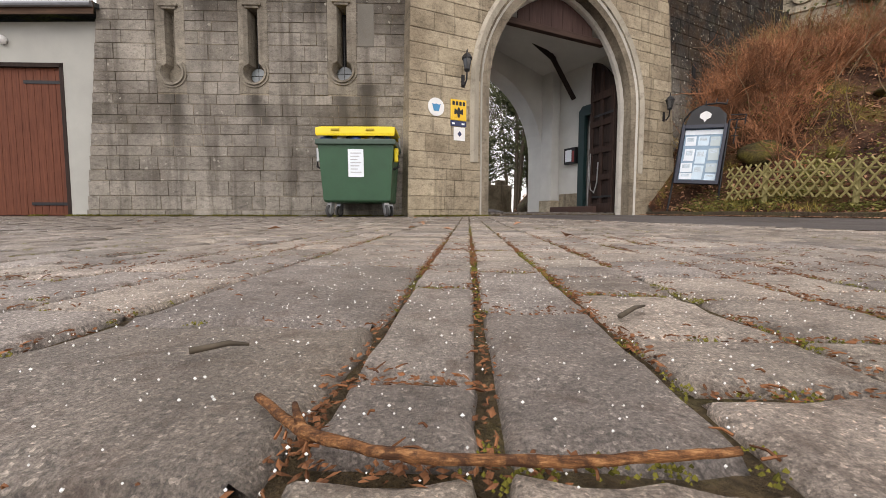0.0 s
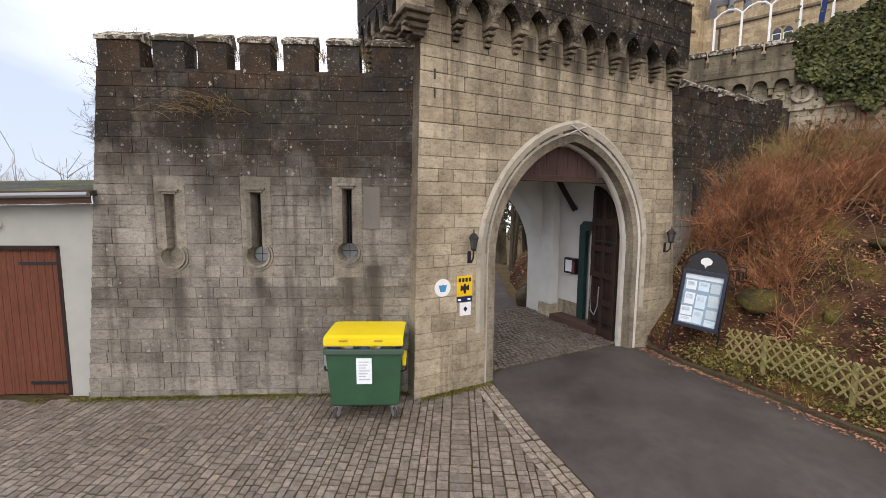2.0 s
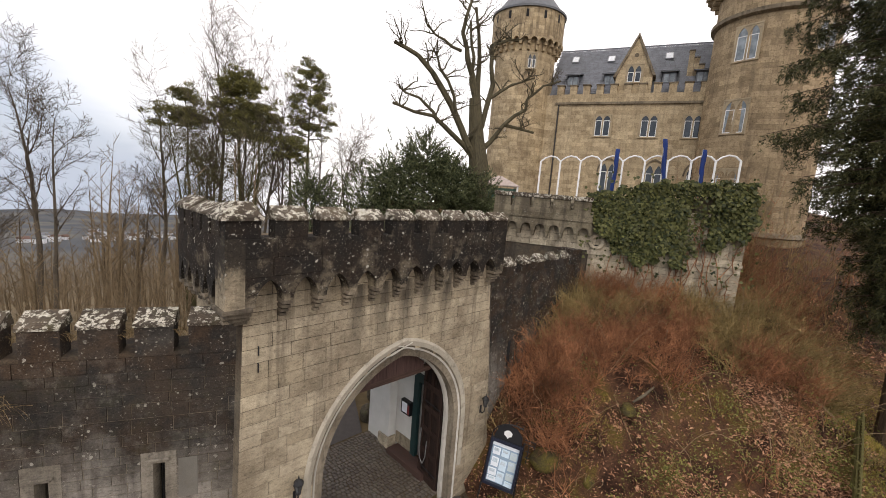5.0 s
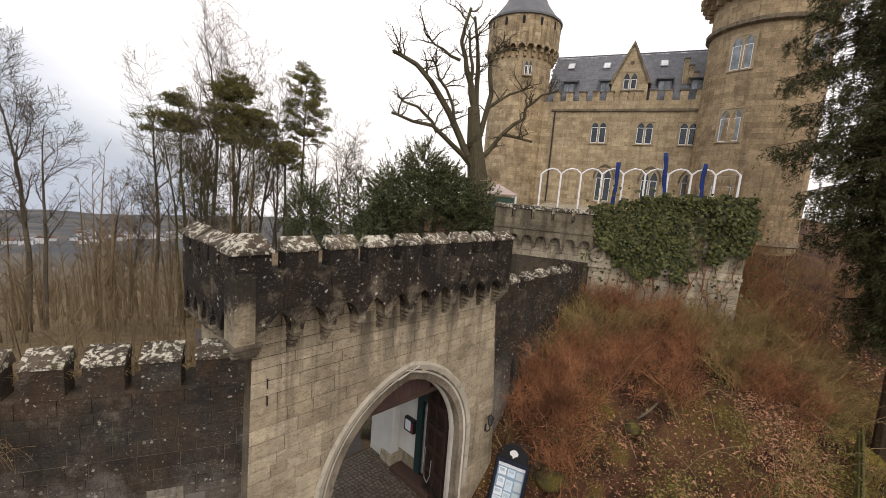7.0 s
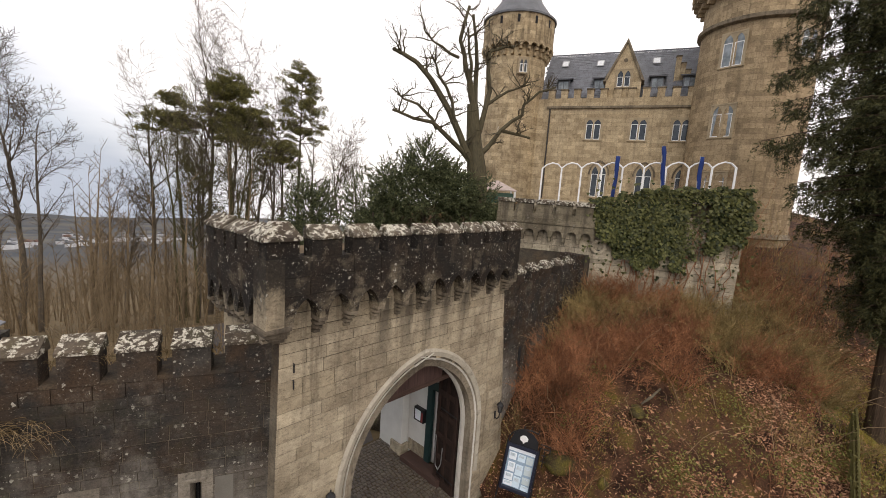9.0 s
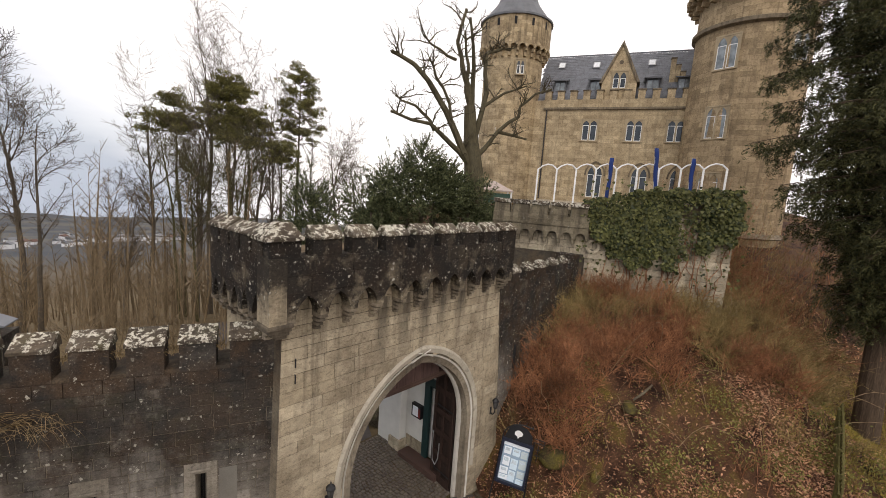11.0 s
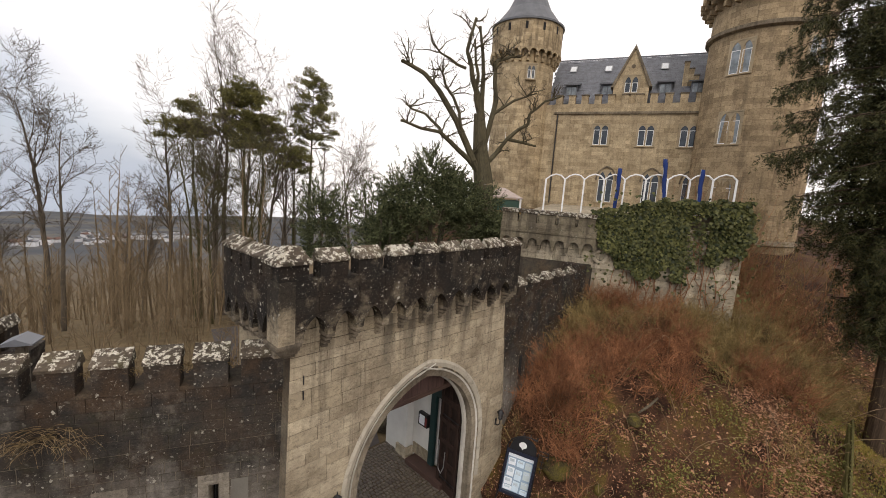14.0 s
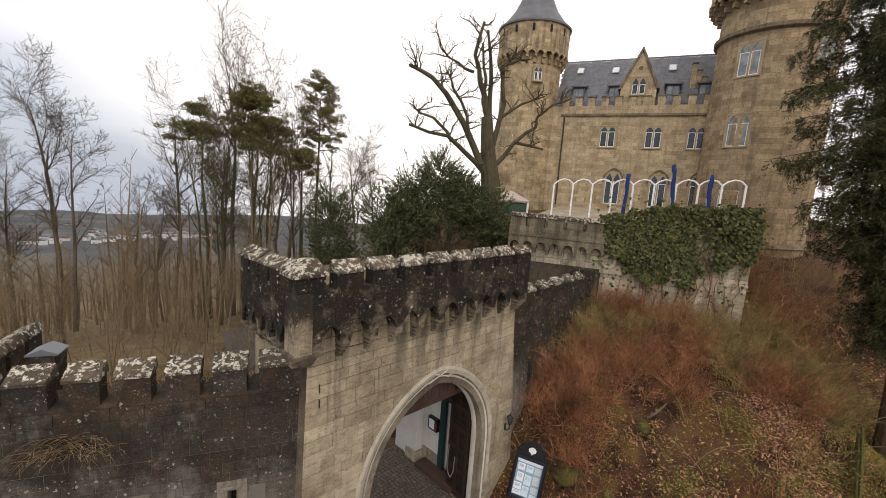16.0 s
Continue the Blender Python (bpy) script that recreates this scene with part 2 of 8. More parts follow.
def dressed(name, color, grime=0.35):
    """Smoothly dressed limestone: faint bedding, soft rain stains, a little grime."""
    m, nt, b = material(name, 0.85, 0.0, 0.15)
    v = world_place(nt)
    c = ramp(nt, noise_of(nt, stretched(nt, v, (1.0, 1.0, 0.4)), 2.2, 6, 0.6), [(0.34, tuple(q * 0.74 for q in color)), (0.62, color)])
    c = mix(nt, 0.25, c, ramp(nt, noise_of(nt, v, 55.0, 5, 0.7), [(0.36, grey(0.6)), (0.64, grey(1.2))]), "MULTIPLY")
    c = mix(nt, ramp(nt, noise_of(nt, v, 4.5, 6, 0.7), [(0.54, grey(0)), (0.68, grey(grime))]), c, (0.13, 0.115, 0.09))
    nt.links.new(c, b.inputs["Base Color"])
    bump(nt, b, noise_of(nt, v, 30.0, 5, 0.6), 0.25, 0.006)
    return m


M_TRIM = dressed("pale_dressed_stone", (0.60, 0.57, 0.51))
M_CASTLE = ashlar("golden_castle_stone", CASTLE_TONES, streaks=0.22, blocks=(0.62, 0.30), blotch=0.35)
M_TURRET = ashlar("stair_tower_stone", CASTLE_TONES, streaks=0.25, blocks=(0.62, 0.30), polar=(-3.45, 0.6, 2.45))
M_TOWER = ashlar("main_tower_stone", [(0.0, (0.27, 0.205, 0.128)), (1.0, (0.50, 0.385, 0.245))], blotch=0.45, streaks=0.3, blocks=(0.66, 0.32), polar=(13.1, -0.4, 3.35))
M_DRUM = ashlar("drum_stone", CASTLE_TONES, streaks=0.45, blocks=(0.5, 0.28), polar=(0, 0, 3.0))
M_CASTLE_DARK = ashlar("castle_trim_stone", [(0, (0.16, 0.13, 0.095)), (1, (0.24, 0.20, 0.145))], streaks=0.45)
M_WINDOWSTONE = dressed("window_stone", (0.44, 0.355, 0.235), 0.4)
M_TERRACE = ashlar("terrace_stone", [(0, (0.34, 0.298, 0.222)), (1, (0.52, 0.46, 0.355))], streaks=0.4, lichen=0.25, moss=0.25)
M_WHITE = plain("limewashed_plaster", (0.66, 0.66, 0.63), 0.9, vary=0.1, scale=1.5, bumpy=0.2)
M_RENDER = plain("grey_rough_render", (0.40, 0.40, 0.37), 0.95, vary=0.12, scale=1.2, bumpy=0.5, fine=120)
M_BINGREEN = plain("green_bin_plastic", (0.028, 0.085, 0.042), 0.45, vary=0.15, scale=4)
M_YELLOW = plain("yellow_lid_plastic", (0.78, 0.60, 0.010), 0.4, vary=0.06, scale=3)
M_BLACK = plain("black_iron", (0.018, 0.018, 0.02), 0.5, 0.3, vary=0.2)
M_RUBBER = plain("grey_rubber", (0.05, 0.05, 0.05), 0.8)
M_STEEL = plain("galvanised_steel", (0.45, 0.46, 0.47), 0.45, 0.8)
M_PAPER = plain("printed_paper", (0.82, 0.88, 0.93), 0.7, vary=0.05)
M_WHITEPAINT = plain("white_paint", (0.80, 0.80, 0.79), 0.55, vary=0.06)
M_SIGNYELLOW = plain("yellow_enamel", (0.80, 0.50, 0.012), 0.35, vary=0.04)
M_NAVY = plain("navy_enamel", (0.012, 0.022, 0.09), 0.35)
M_SKYBLUE = plain("blue_enamel", (0.05, 0.26, 0.50), 0.4)
M_FLAG = plain("blue_flag_cloth", (0.008, 0.032, 0.16), 0.85, vary=0.25, scale=2)
M_REDBOX = plain("dark_red_box", (0.22, 0.03, 0.03), 0.5)
M_GREENDOOR = plain("dark_green_paint", (0.010, 0.035, 0.035), 0.5)
M_SLATE = plain("slate", (0.12, 0.127, 0.14), 0.55, vary=0.35, scale=1.6, bumpy=0.4, fine=14)
M_DARK = plain("dark_void", (0.012, 0.012, 0.013), 0.9)


def timber(name, dark, light, rough=0.7, axis=2, spread=(0.8, 1.15), patch=(1.7, 0.7, 1.1)):
    m, nt, b = material(name, rough, 0.0, 0.18)
    v = coords(nt)
    s = [14.0, 14.0, 14.0]
    s[axis] = 0.9
    g = noise_of(nt, stretched(nt, v, tuple(s)), 2.4, 6, 0.65)
    c = ramp(nt, g, [(0.25, dark), (0.75, light)])
    c = mix(nt, 0.5, c, ramp(nt, island_random(nt), [(0, grey(spread[0])), (1, grey(spread[1]))]), "MULTIPLY")
    c = mix(nt, 0.5 if patch[0] == 1.7 else 1.0, c, ramp(nt, noise_of(nt, world_place(nt), patch[0], 4), [(0.3, grey(patch[1])), (0.7, grey(patch[2]))]), "MULTIPLY")
    nt.links.new(c, b.inputs["Base Color"])
    bump(nt, b, g, 0.4, 0.006)
    return m


M_DOORWOOD = timber("dark_stained_oak", (0.012, 0.008, 0.007), (0.040, 0.026, 0.021))
M_DOORFRAME = timber("worn_oak_frame", (0.018, 0.011, 0.009), (0.055, 0.033, 0.026))
M_GARAGEWOOD = timber("red_brown_boards", (0.085, 0.030, 0.018), (0.17, 0.062, 0.036))
M_BEAM = timber("brown_beam", (0.035, 0.021, 0.017), (0.085, 0.052, 0.041), axis=0)
M_FENCE = timber("weathered_lattice", (0.20, 0.17, 0.062), (0.44, 0.38, 0.17))
M_TWIG = timber("bare_twig", (0.125, 0.053, 0.028), (0.47, 0.218, 0.108), spread=(0.10, 1.8), patch=(1.3, 0.40, 1.45))
M_TWIGOLIVE = timber("olive_twig", (0.15, 0.11, 0.04), (0.40, 0.29, 0.13), spread=(0.15, 1.7), patch=(1.3, 0.40, 1.4))
M_BARK = timber("grey_bark", (0.045, 0.037, 0.028), (0.13, 0.105, 0.075))
M_MOSSBARK = timber("mossy_bark", (0.04, 0.036, 0.018), (0.11, 0.10, 0.045))
M_FARBARK = timber("far_bark", (0.062, 0.052, 0.041), (0.145, 0.118, 0.088), spread=(0.5, 1.4))


def foliage(name, dark, light, rough=0.6, spread=1.2):
    m, nt, b = material(name, rough, 0.0, 0.16)
    c = ramp(nt, island_random(nt), [(0.0, dark), (1.0, light)])
    c = mix(nt, 0.6, c, ramp(nt, noise_of(nt, world_place(nt), spread, 4), [(0.3, grey(0.6)), (0.7, grey(1.2))]), "MULTIPLY")
    nt.links.new(c, b.inputs["Base Color"])
    return m


M_FIR = foliage("fir_needles", (0.014, 0.019, 0.008), (0.115, 0.112, 0.044))
M_PINE = foliage("pine_needles", (0.055, 0.060, 0.020), (0.25, 0.225, 0.075))
M_YEW = foliage("yew_needles", (0.020, 0.030, 0.014), (0.165, 0.180, 0.085))
M_IVY = foliage("ivy_leaves", (0.016, 0.025, 0.009), (0.130, 0.130, 0.045), 0.42)
M_DEADLEAF = foliage("fallen_leaves", (0.11, 0.038, 0.018), (0.66, 0.38, 0.235), 0.8)
M_GREENLEAF = foliage("shrub_leaves", (0.07, 0.075, 0.016), (0.27, 0.25, 0.075), 0.6)
M_GRASSDRY = foliage("dry_grass", (0.10, 0.07, 0.035), (0.36, 0.26, 0.14), 0.8)
M_MOSS = foliage("joint_moss", (0.06, 0.058, 0.010), (0.22, 0.20, 0.035), 0.9)


def asphalt():
    m, nt, b = material("damp_asphalt", 0.6)
    v = world_place(nt)
    n1, n2 = noise_of(nt, v, 0.8, 6), noise_of(nt, v, 160, 3)
    c = ramp(nt, n1, [(0.3, (0.045, 0.037, 0.034)), (0.5, (0.060, 0.050, 0.046)), (0.7, (0.078, 0.066, 0.060))])
    c = mix(nt, 0.45, c, ramp(nt, noise_of(nt, v, 5, 6, 0.7), [(0.36, grey(0.6)), (0.62, grey(1.3))]), "MULTIPLY")
    c = mix(nt, 0.6, c, ramp(nt, n2, [(0.3, grey(0.6)), (0.7, grey(1.3))]), "MULTIPLY")
    nt.links.new(c, b.inputs["Base Color"])
    nt.links.new(ramp(nt, n1, [(0.35, grey(0.46)), (0.65, grey(0.80))]), b.inputs["Roughness"])
    bump(nt, b, n2, 0.5, 0.004)
    return m


def sett_stone(islands, dark=1.0):
    m, nt, b = material("worn_setts_joined" if islands else "worn_sett", 0.6)
    v = world_place(nt)
    # single setts get a brighter colour than joined ones, in place of exposure
    base = ramp(nt, island_random(nt) if islands else piece_random(nt), [(0, (0.22, 0.195, 0.18)), (0.25, (0.30, 0.261, 0.224)), (0.5, (0.285, 0.256, 0.236)), (0.75, (0.345, 0.302, 0.256)), (1, (0.39, 0.336, 0.293))] if not islands else [(0, (0.165, 0.145, 0.130)), (0.3, (0.215, 0.187, 0.158)), (0.6, (0.225, 0.200, 0.180)), (1, (0.275, 0.238, 0.203))])
    base = mix(nt, 1.0, base, grey(dark), "MULTIPLY")
    f1, f2, big = noise_of(nt, v, 210, 6, 0.75), noise_of(nt, v, 620, 3, 0.7), noise_of(nt, v, 0.7, 5)
    c = mix(nt, 0.8, base, ramp(nt, f1, [(0.36, grey(0.36)), (0.5, grey(1.0)), (0.64, grey(1.45))]), "MULTIPLY")
    c = mix(nt, 0.75, c, ramp(nt, f2, [(0.36, grey(0.5)), (0.5, grey(1.0)), (0.64, grey(1.5))]), "MULTIPLY")
    grains = node(nt, "ShaderNodeTexVoronoi", Scale=430.0)
    nt.links.new(v, grains.inputs["Vector"])
    tone = nt.nodes.new("ShaderNodeSeparateColor")
    nt.links.new(grains.outputs["Color"], tone.inputs[0])
    c = mix(nt, 0.7, c, ramp(nt, tone.outputs[0], [(0.0, grey(0.55)), (0.12, grey(0.95)), (0.86, grey(1.0)), (0.97, grey(2.2))]), "MULTIPLY")
    c = mix(nt, ramp(nt, noise_of(nt, v, 22, 6, 0.7), [(0.52, grey(0)), (0.66, grey(0.6))]), c, (0.085, 0.052, 0.034))
    c = mix(nt, 0.6, c, ramp(nt, big, [(0.32, (0.70, 0.62, 0.52)), (0.65, (1.1, 1.08, 1.06))]), "MULTIPLY")
    damp = ramp(nt, noise_of(nt, v, 9, 5, 0.7), [(0.38, grey(0.62)), (0.6, grey(1.2))])
    c = mix(nt, 0.7, c, damp, "MULTIPLY")
    nt.links.new(c, b.inputs["Base Color"])
    nt.links.new(ramp(nt, noise_of(nt, v, 1.3, 5), [(0.38, grey(0.33)), (0.6, grey(0.72))]), b.inputs["Roughness"])
    bump(nt, b, math_of(nt, "ADD", f1, math_of(nt, "MULTIPLY", noise_of(nt, v, 60, 5), 1.5)), 0.95, 0.005)
    return m


def soil(name, stops, scale=1.2, fine=40.0):
    m, nt, b = material(name, 0.95, 0, 0.2)
    v = world_place(nt)
    n1, n2 = noise_of(nt, v, scale, 8, 0.7), noise_of(nt, v, fine, 5, 0.7)
    c = mix(nt, 0.7, ramp(nt, n1, stops), ramp(nt, n2, [(0.37, grey(0.4)), (0.63, grey(1.5))]), "MULTIPLY")
    nt.links.new(c, b.inputs["Base Color"])
    bump(nt, b, math_of(nt, "ADD", n1, n2), 0.8, 0.04)
    return m


M_FELT = soil("mossy_roof_slate", [(0.40, (0.050, 0.052, 0.056)), (0.52, (0.072, 0.078, 0.050)), (0.62, (0.13, 0.15, 0.030))], 0.8, 18.0)
M_ASPHALT = asphalt()
M_SETT, M_SETTS = sett_stone(False), sett_stone(True)
M_BORDER = sett_stone(True, 1.45)
M_DARKSETT = sett_stone(False, 0.60)
# the same setts with the passage's shade put into the colour
M_SHADEDSETTS = sett_stone(True, 0.68)
def wet_joint(m):
    """Rain stands in some of the joints."""
    nt = m.node_tree
    b = nt.nodes["Principled BSDF"]
    nt.links.new(ramp(nt, noise_of(nt, world_place(nt), 2.3, 5, 0.6), [(0.40, grey(0.12)), (0.52, grey(0.9))]), b.inputs["Roughness"])
    return m


M_JOINT = soil("mossy_joint_earth", [(0.3, (0.050, 0.036, 0.020)), (0.5, (0.105, 0.075, 0.040)), (0.7, (0.080, 0.084, 0.024))], 4.0, 130.0)
wet_joint(M_JOINT)
M_EARTH = soil("leafy_bank_earth", [(0.32, (0.012, 0.006, 0.004)), (0.42, (0.040, 0.018, 0.010)), (0.50, (0.085, 0.042, 0.024)), (0.57, (0.098, 0.056, 0.022)), (0.65, (0.112, 0.084, 0.020)), (0.78, (0.135, 0.105, 0.026))], 0.9, 26.0)
M_WOODFLOOR = soil("wood_ground", [(0.3, (0.085, 0.062, 0.038)), (0.7, (0.15, 0.11, 0.065))], 0.08, 1.2)


def open_country():
    """Brown woodland floor by the castle; far out, fields and woods with valley haze put into their colour."""
    m, nt, b = material("open_country", 0.95, 0, 0.1)
    v = world_place(nt)
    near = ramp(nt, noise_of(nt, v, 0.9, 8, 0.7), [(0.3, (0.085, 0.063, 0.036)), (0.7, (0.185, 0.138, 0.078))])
    # blue-grey tones of distant haze, painted in and blended by distance below
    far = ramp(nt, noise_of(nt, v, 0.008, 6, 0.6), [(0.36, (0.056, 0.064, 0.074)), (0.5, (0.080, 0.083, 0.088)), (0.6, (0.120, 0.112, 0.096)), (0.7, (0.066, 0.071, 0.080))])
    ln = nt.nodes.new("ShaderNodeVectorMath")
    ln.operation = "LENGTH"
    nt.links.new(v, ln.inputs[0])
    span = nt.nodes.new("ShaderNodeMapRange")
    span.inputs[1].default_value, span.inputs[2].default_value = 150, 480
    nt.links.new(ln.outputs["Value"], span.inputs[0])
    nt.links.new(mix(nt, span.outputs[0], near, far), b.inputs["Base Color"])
    return m


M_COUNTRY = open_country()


def glass_pane(name, color=(0.05, 0.06, 0.07), rough=0.06):
    m, nt, b = material(name, rough, 0.0, 0.7)
    v = world_place(nt)
    nt.links.new(ramp(nt, noise_of(nt, v, 1.8, 3), [(0.35, tuple(c * 0.5 for c in color)), (0.65, color)]), b.inputs["Base Color"])
    return m


M_GLASS = glass_pane("window_glass")
M_PALEGLASS = glass_pane("curtained_glass", (0.30, 0.34, 0.36), 0.12)
M_COVER = glass_pane("lantern_glass", (0.10, 0.10, 0.10), 0.1)

# ---- mesh tools ----
def part(name, bm, mat, parent=None, label="", smooth=False, local=None):
    """One bmesh as one mesh object, under a thing or a part."""
    me = bpy.data.meshes.new(name)
    bmesh.ops.recalc_face_normals(bm, faces=bm.faces)
    bm.to_mesh(me)
    bm.free()
    for m in (mat if isinstance(mat, (list, tuple)) else (mat,)):
        me.materials.append(m)
    if smooth:
        me.shade_smooth()
    ob = new(name, me)
    ob.parent = parent
    if local is not None:
        ob.matrix_local = local
    if label:
        ob["label"] = label
    return ob


def thing(name, m, label, category, group="", kind=""):
    ob = new(name)
    ob.matrix_world = m
    ob.empty_display_size = 0.2
    return tagged(ob, label, category, group, kind)


def raw(name, verts, faces, mat, parent=None, smooth=False, local=None):
    me = bpy.data.meshes.new(name)
    me.from_pydata(verts, [], faces)
    me.materials.append(mat)
    if smooth:
        me.shade_smooth()
    ob = new(name, me)
    ob.parent = parent
    if local is not None:
        ob.matrix_local = local
    return ob


def box(bm, x0, x1, y0, y1, z0, z1, m=None, bevel=0.0):
    vs = [bm.verts.new((x, y, z)) for z in (z0, z1) for y in (y0, y1) for x in (x0, x1)]
    fs = [bm.faces.new([vs[i] for i in f]) for f in ((0, 2, 3, 1), (4, 5, 7, 6), (0, 1, 5, 4), (2, 6, 7, 3), (0, 4, 6, 2), (1, 3, 7, 5))]
    if bevel:
        edges = {e for f in fs for e in f.edges}
        out = bmesh.ops.bevel(bm, geom=list(edges), offset=bevel, segments=2, affect="EDGES", profile=0.6)
        vs = list({v for f in out["faces"] for v in f.verts} | {v for v in vs if v.is_valid})
    if m is not None:
        bmesh.ops.transform(bm, matrix=m, verts=[v for v in vs if v.is_valid])
    return vs


def prism(bm, pts, y0, y1, m=None):
    """A polygon in x and z, drawn out along y."""
    a = [bm.verts.new((x, y0, z)) for x, z in pts]
    b = [bm.verts.new((x, y1, z)) for x, z in pts]
    n = len(pts)
    bm.faces.new(a)
    bm.faces.new(b[::-1])
    for i in range(n):
        j = (i + 1) % n
        bm.faces.new((a[i], b[i], b[j], a[j]))
    if m is not None:
        bmesh.ops.transform(bm, matrix=m, verts=a + b)
    return a + b


def loft(bm, rings, closed=True, caps=True):
    """Skins rings of equal length."""
    vr = [[bm.verts.new(p) for p in r] for r in rings]
    n = len(vr[0])
    for a, b in zip(vr, vr[1:]):
        for i in range(n if closed else n - 1):
            j = (i + 1) % n
            bm.faces.new((a[i], a[j], b[j], b[i]))
    if caps and closed:
        bm.faces.new(vr[0][::-1])
        bm.faces.new(vr[-1])
    return [v for r in vr for v in r]


def lathe(bm, profile, segs=16, cx=0.0, cy=0.0, caps=True):
    return loft(bm, [[(cx + r * math.cos(2 * math.pi * i / segs), cy + r * math.sin(2 * math.pi * i / segs), z) for i in range(segs)] for r, z in profile], caps=caps)


def tube(bm, pts, radii, segs=6):
    """A round bar along points, tapered by its radii."""
    rings = []
    pts = [Vector(p) for p in pts]
    if isinstance(radii, (int, float)):
        radii = [radii] * len(pts)
    for i, p in enumerate(pts):
        d = (pts[min(i + 1, len(pts) - 1)] - pts[max(i - 1, 0)]).normalized()
        side = d.cross(Vector((0, 0, 1)) if abs(d.z) < 0.95 else Vector((1, 0, 0))).normalized()
        up = side.cross(d)
        rings.append([tuple(p + (side * math.cos(a) + up * math.sin(a)) * radii[i]) for a in [2 * math.pi * k / segs for k in range(segs)]])
    return loft(bm, rings)


def limb(verts, faces, p, q, r0, r1, segs=3):
    """A cheap tapered twig into plain lists."""
    d = (q - p)
    if d.length < 1e-5:
        return
    d.normalize()
    side = d.cross(Vector((0.3, 0.2, 1)) if abs(d.z) < 0.9 else Vector((1, 0, 0.1))).normalized()
    up = side.cross(d)
    base = len(verts)
    for c, r in ((p, r0), (q, r1)):
        for k in range(segs):
            a = 2 * math.pi * k / segs
            verts.append(tuple(c + side * (math.cos(a) * r) + up * (math.sin(a) * r)))
    for k in range(segs):
        j = (k + 1) % segs
        faces.append((base + k, base + j, base + segs + j, base + segs + k))


def spike(verts, faces, p, q, r):
    """The last piece of a twig: three faces that meet in its tip."""
    d = q - p
    if d.length < 1e-5:
        return
    d.normalize()
    side = d.cross(Vector((0.3, 0.2, 1)) if abs(d.z) < 0.9 else Vector((1, 0, 0.1))).normalized()
    up = side.cross(d)
    b = len(verts)
    verts += [tuple(p + side * r), tuple(p - side * (r * 0.5) + up * (r * 0.87)), tuple(p - side * (r * 0.5) - up * (r * 0.87)), tuple(q)]
    faces += [(b, b + 1, b + 3), (b + 1, b + 2, b + 3), (b + 2, b, b + 3)]


def unit_stone(seed, rim=0.014):
    """A dressed stone, one unit in length and height and proud towards -y, with worn edges."""
    rg = random.Random(seed)
    q = lambda s: rg.uniform(-s, s)
    back = [(0, 1, 0), (1, 1, 0), (1, 1, 1), (0, 1, 1)]
    mid = [(x, 0.35 + q(0.1), z) for x, z in ((0.004, 0.008), (0.996, 0.008), (0.996, 0.992), (0.004, 0.992))]
    e, h = rim * 0.7, rim * 1.4
    front = [(e + q(0.008), q(0.12), h + q(0.02)), (1 - e + q(0.008), q(0.12), h + q(0.02)), (1 - e + q(0.008), q(0.12), 1 - h + q(0.02)), (e + q(0.008), q(0.12), 1 - h + q(0.02))]
    centre = [(0.5 + q(0.15), -0.12 + q(0.15), 0.5 + q(0.15))]
    faces = [(i, (i + 1) % 4, 4 + (i + 1) % 4, 4 + i) for i in range(4)] + [(4 + i, 4 + (i + 1) % 4, 8 + (i + 1) % 4, 8 + i) for i in range(4)] + [(8 + i, 8 + (i + 1) % 4, 12) for i in range(4)]
    return back + mid + front + centre, faces


STONES = {}


def stone_mesh(mat, k):
    if (mat.name, k) not in STONES:
        v, f = unit_stone(100 + k)
        me = bpy.data.meshes.new("stone")
        me.from_pydata(v, [], f)
        me.materials.append(mat)
        STONES[(mat.name, k)] = me
    return STONES[(mat.name, k)]


def lay(parent, rows, mat, depth=0.013, v=0.0, limit=300, name="stone", first=None):
    """Lays stones (u, z, w, h) on the face at depth v of parent's plane. Those past the limit are joined."""
    rg = random.Random(len(rows))
    gap = 0.008
    order = sorted(rows, key=first) if first else rows
    jv, jf = [], []
    for n, (u, z, w, h) in enumerate(order):
        k = rg.randrange(12)
        off = v - rg.uniform(0, 0.007)
        if n < limit:
            ob = new(name, stone_mesh(mat, k))
            ob.parent = parent
            ob.matrix_local = Matrix.LocRotScale((u + gap / 2, off, z + gap / 2), None, (w - gap, depth, h - gap))
        else:
            vs, fs = unit_stone(100 + k)
            b = len(jv)
            jv += [(u + gap / 2 + x * (w - gap), off + y * depth, z + gap / 2 + q * (h - gap)) for x, y, q in vs]
            jf += [tuple(b + i for i in f) for f in fs]
    if jf:
        ob = raw("stonework", jv, jf, mat, parent)
        ob["kind"] = "stuff"


def courses(u0, u1, z0, z1, heights, lengths, seed, holes=()):
    """Rows of stones between two edges, which may depend on the height; holes give spans to leave free."""
    rg = random.Random(seed)
    out, z = [], z0
    while z < z1 - 0.05:
        h = rg.uniform(*heights)
        if z1 - z - h < 0.10:
            h = z1 - z
        zm = z + h / 2
        a, b = (u0(zm) if callable(u0) else u0), (u1(zm) if callable(u1) else u1)
        spans = [(a, b)]
        for hole in holes:
            s = hole(z, z + h)
            if s:
                spans = [q for p in spans for q in ((p[0], min(p[1], s[0])), (max(p[0], s[1]), p[1])) if q[1] - q[0] > 0.04]
        for p0, p1 in spans:
            u = p0
            while u < p1 - 0.01:
                w = rg.uniform(*lengths)
                if p1 - u - w < lengths[0] * 0.45:
                    w = p1 - u
                out.append((u, z, w, h))
                u += w
        z += h
    return out


def ground_z(x, y):
    return 0.018 * y


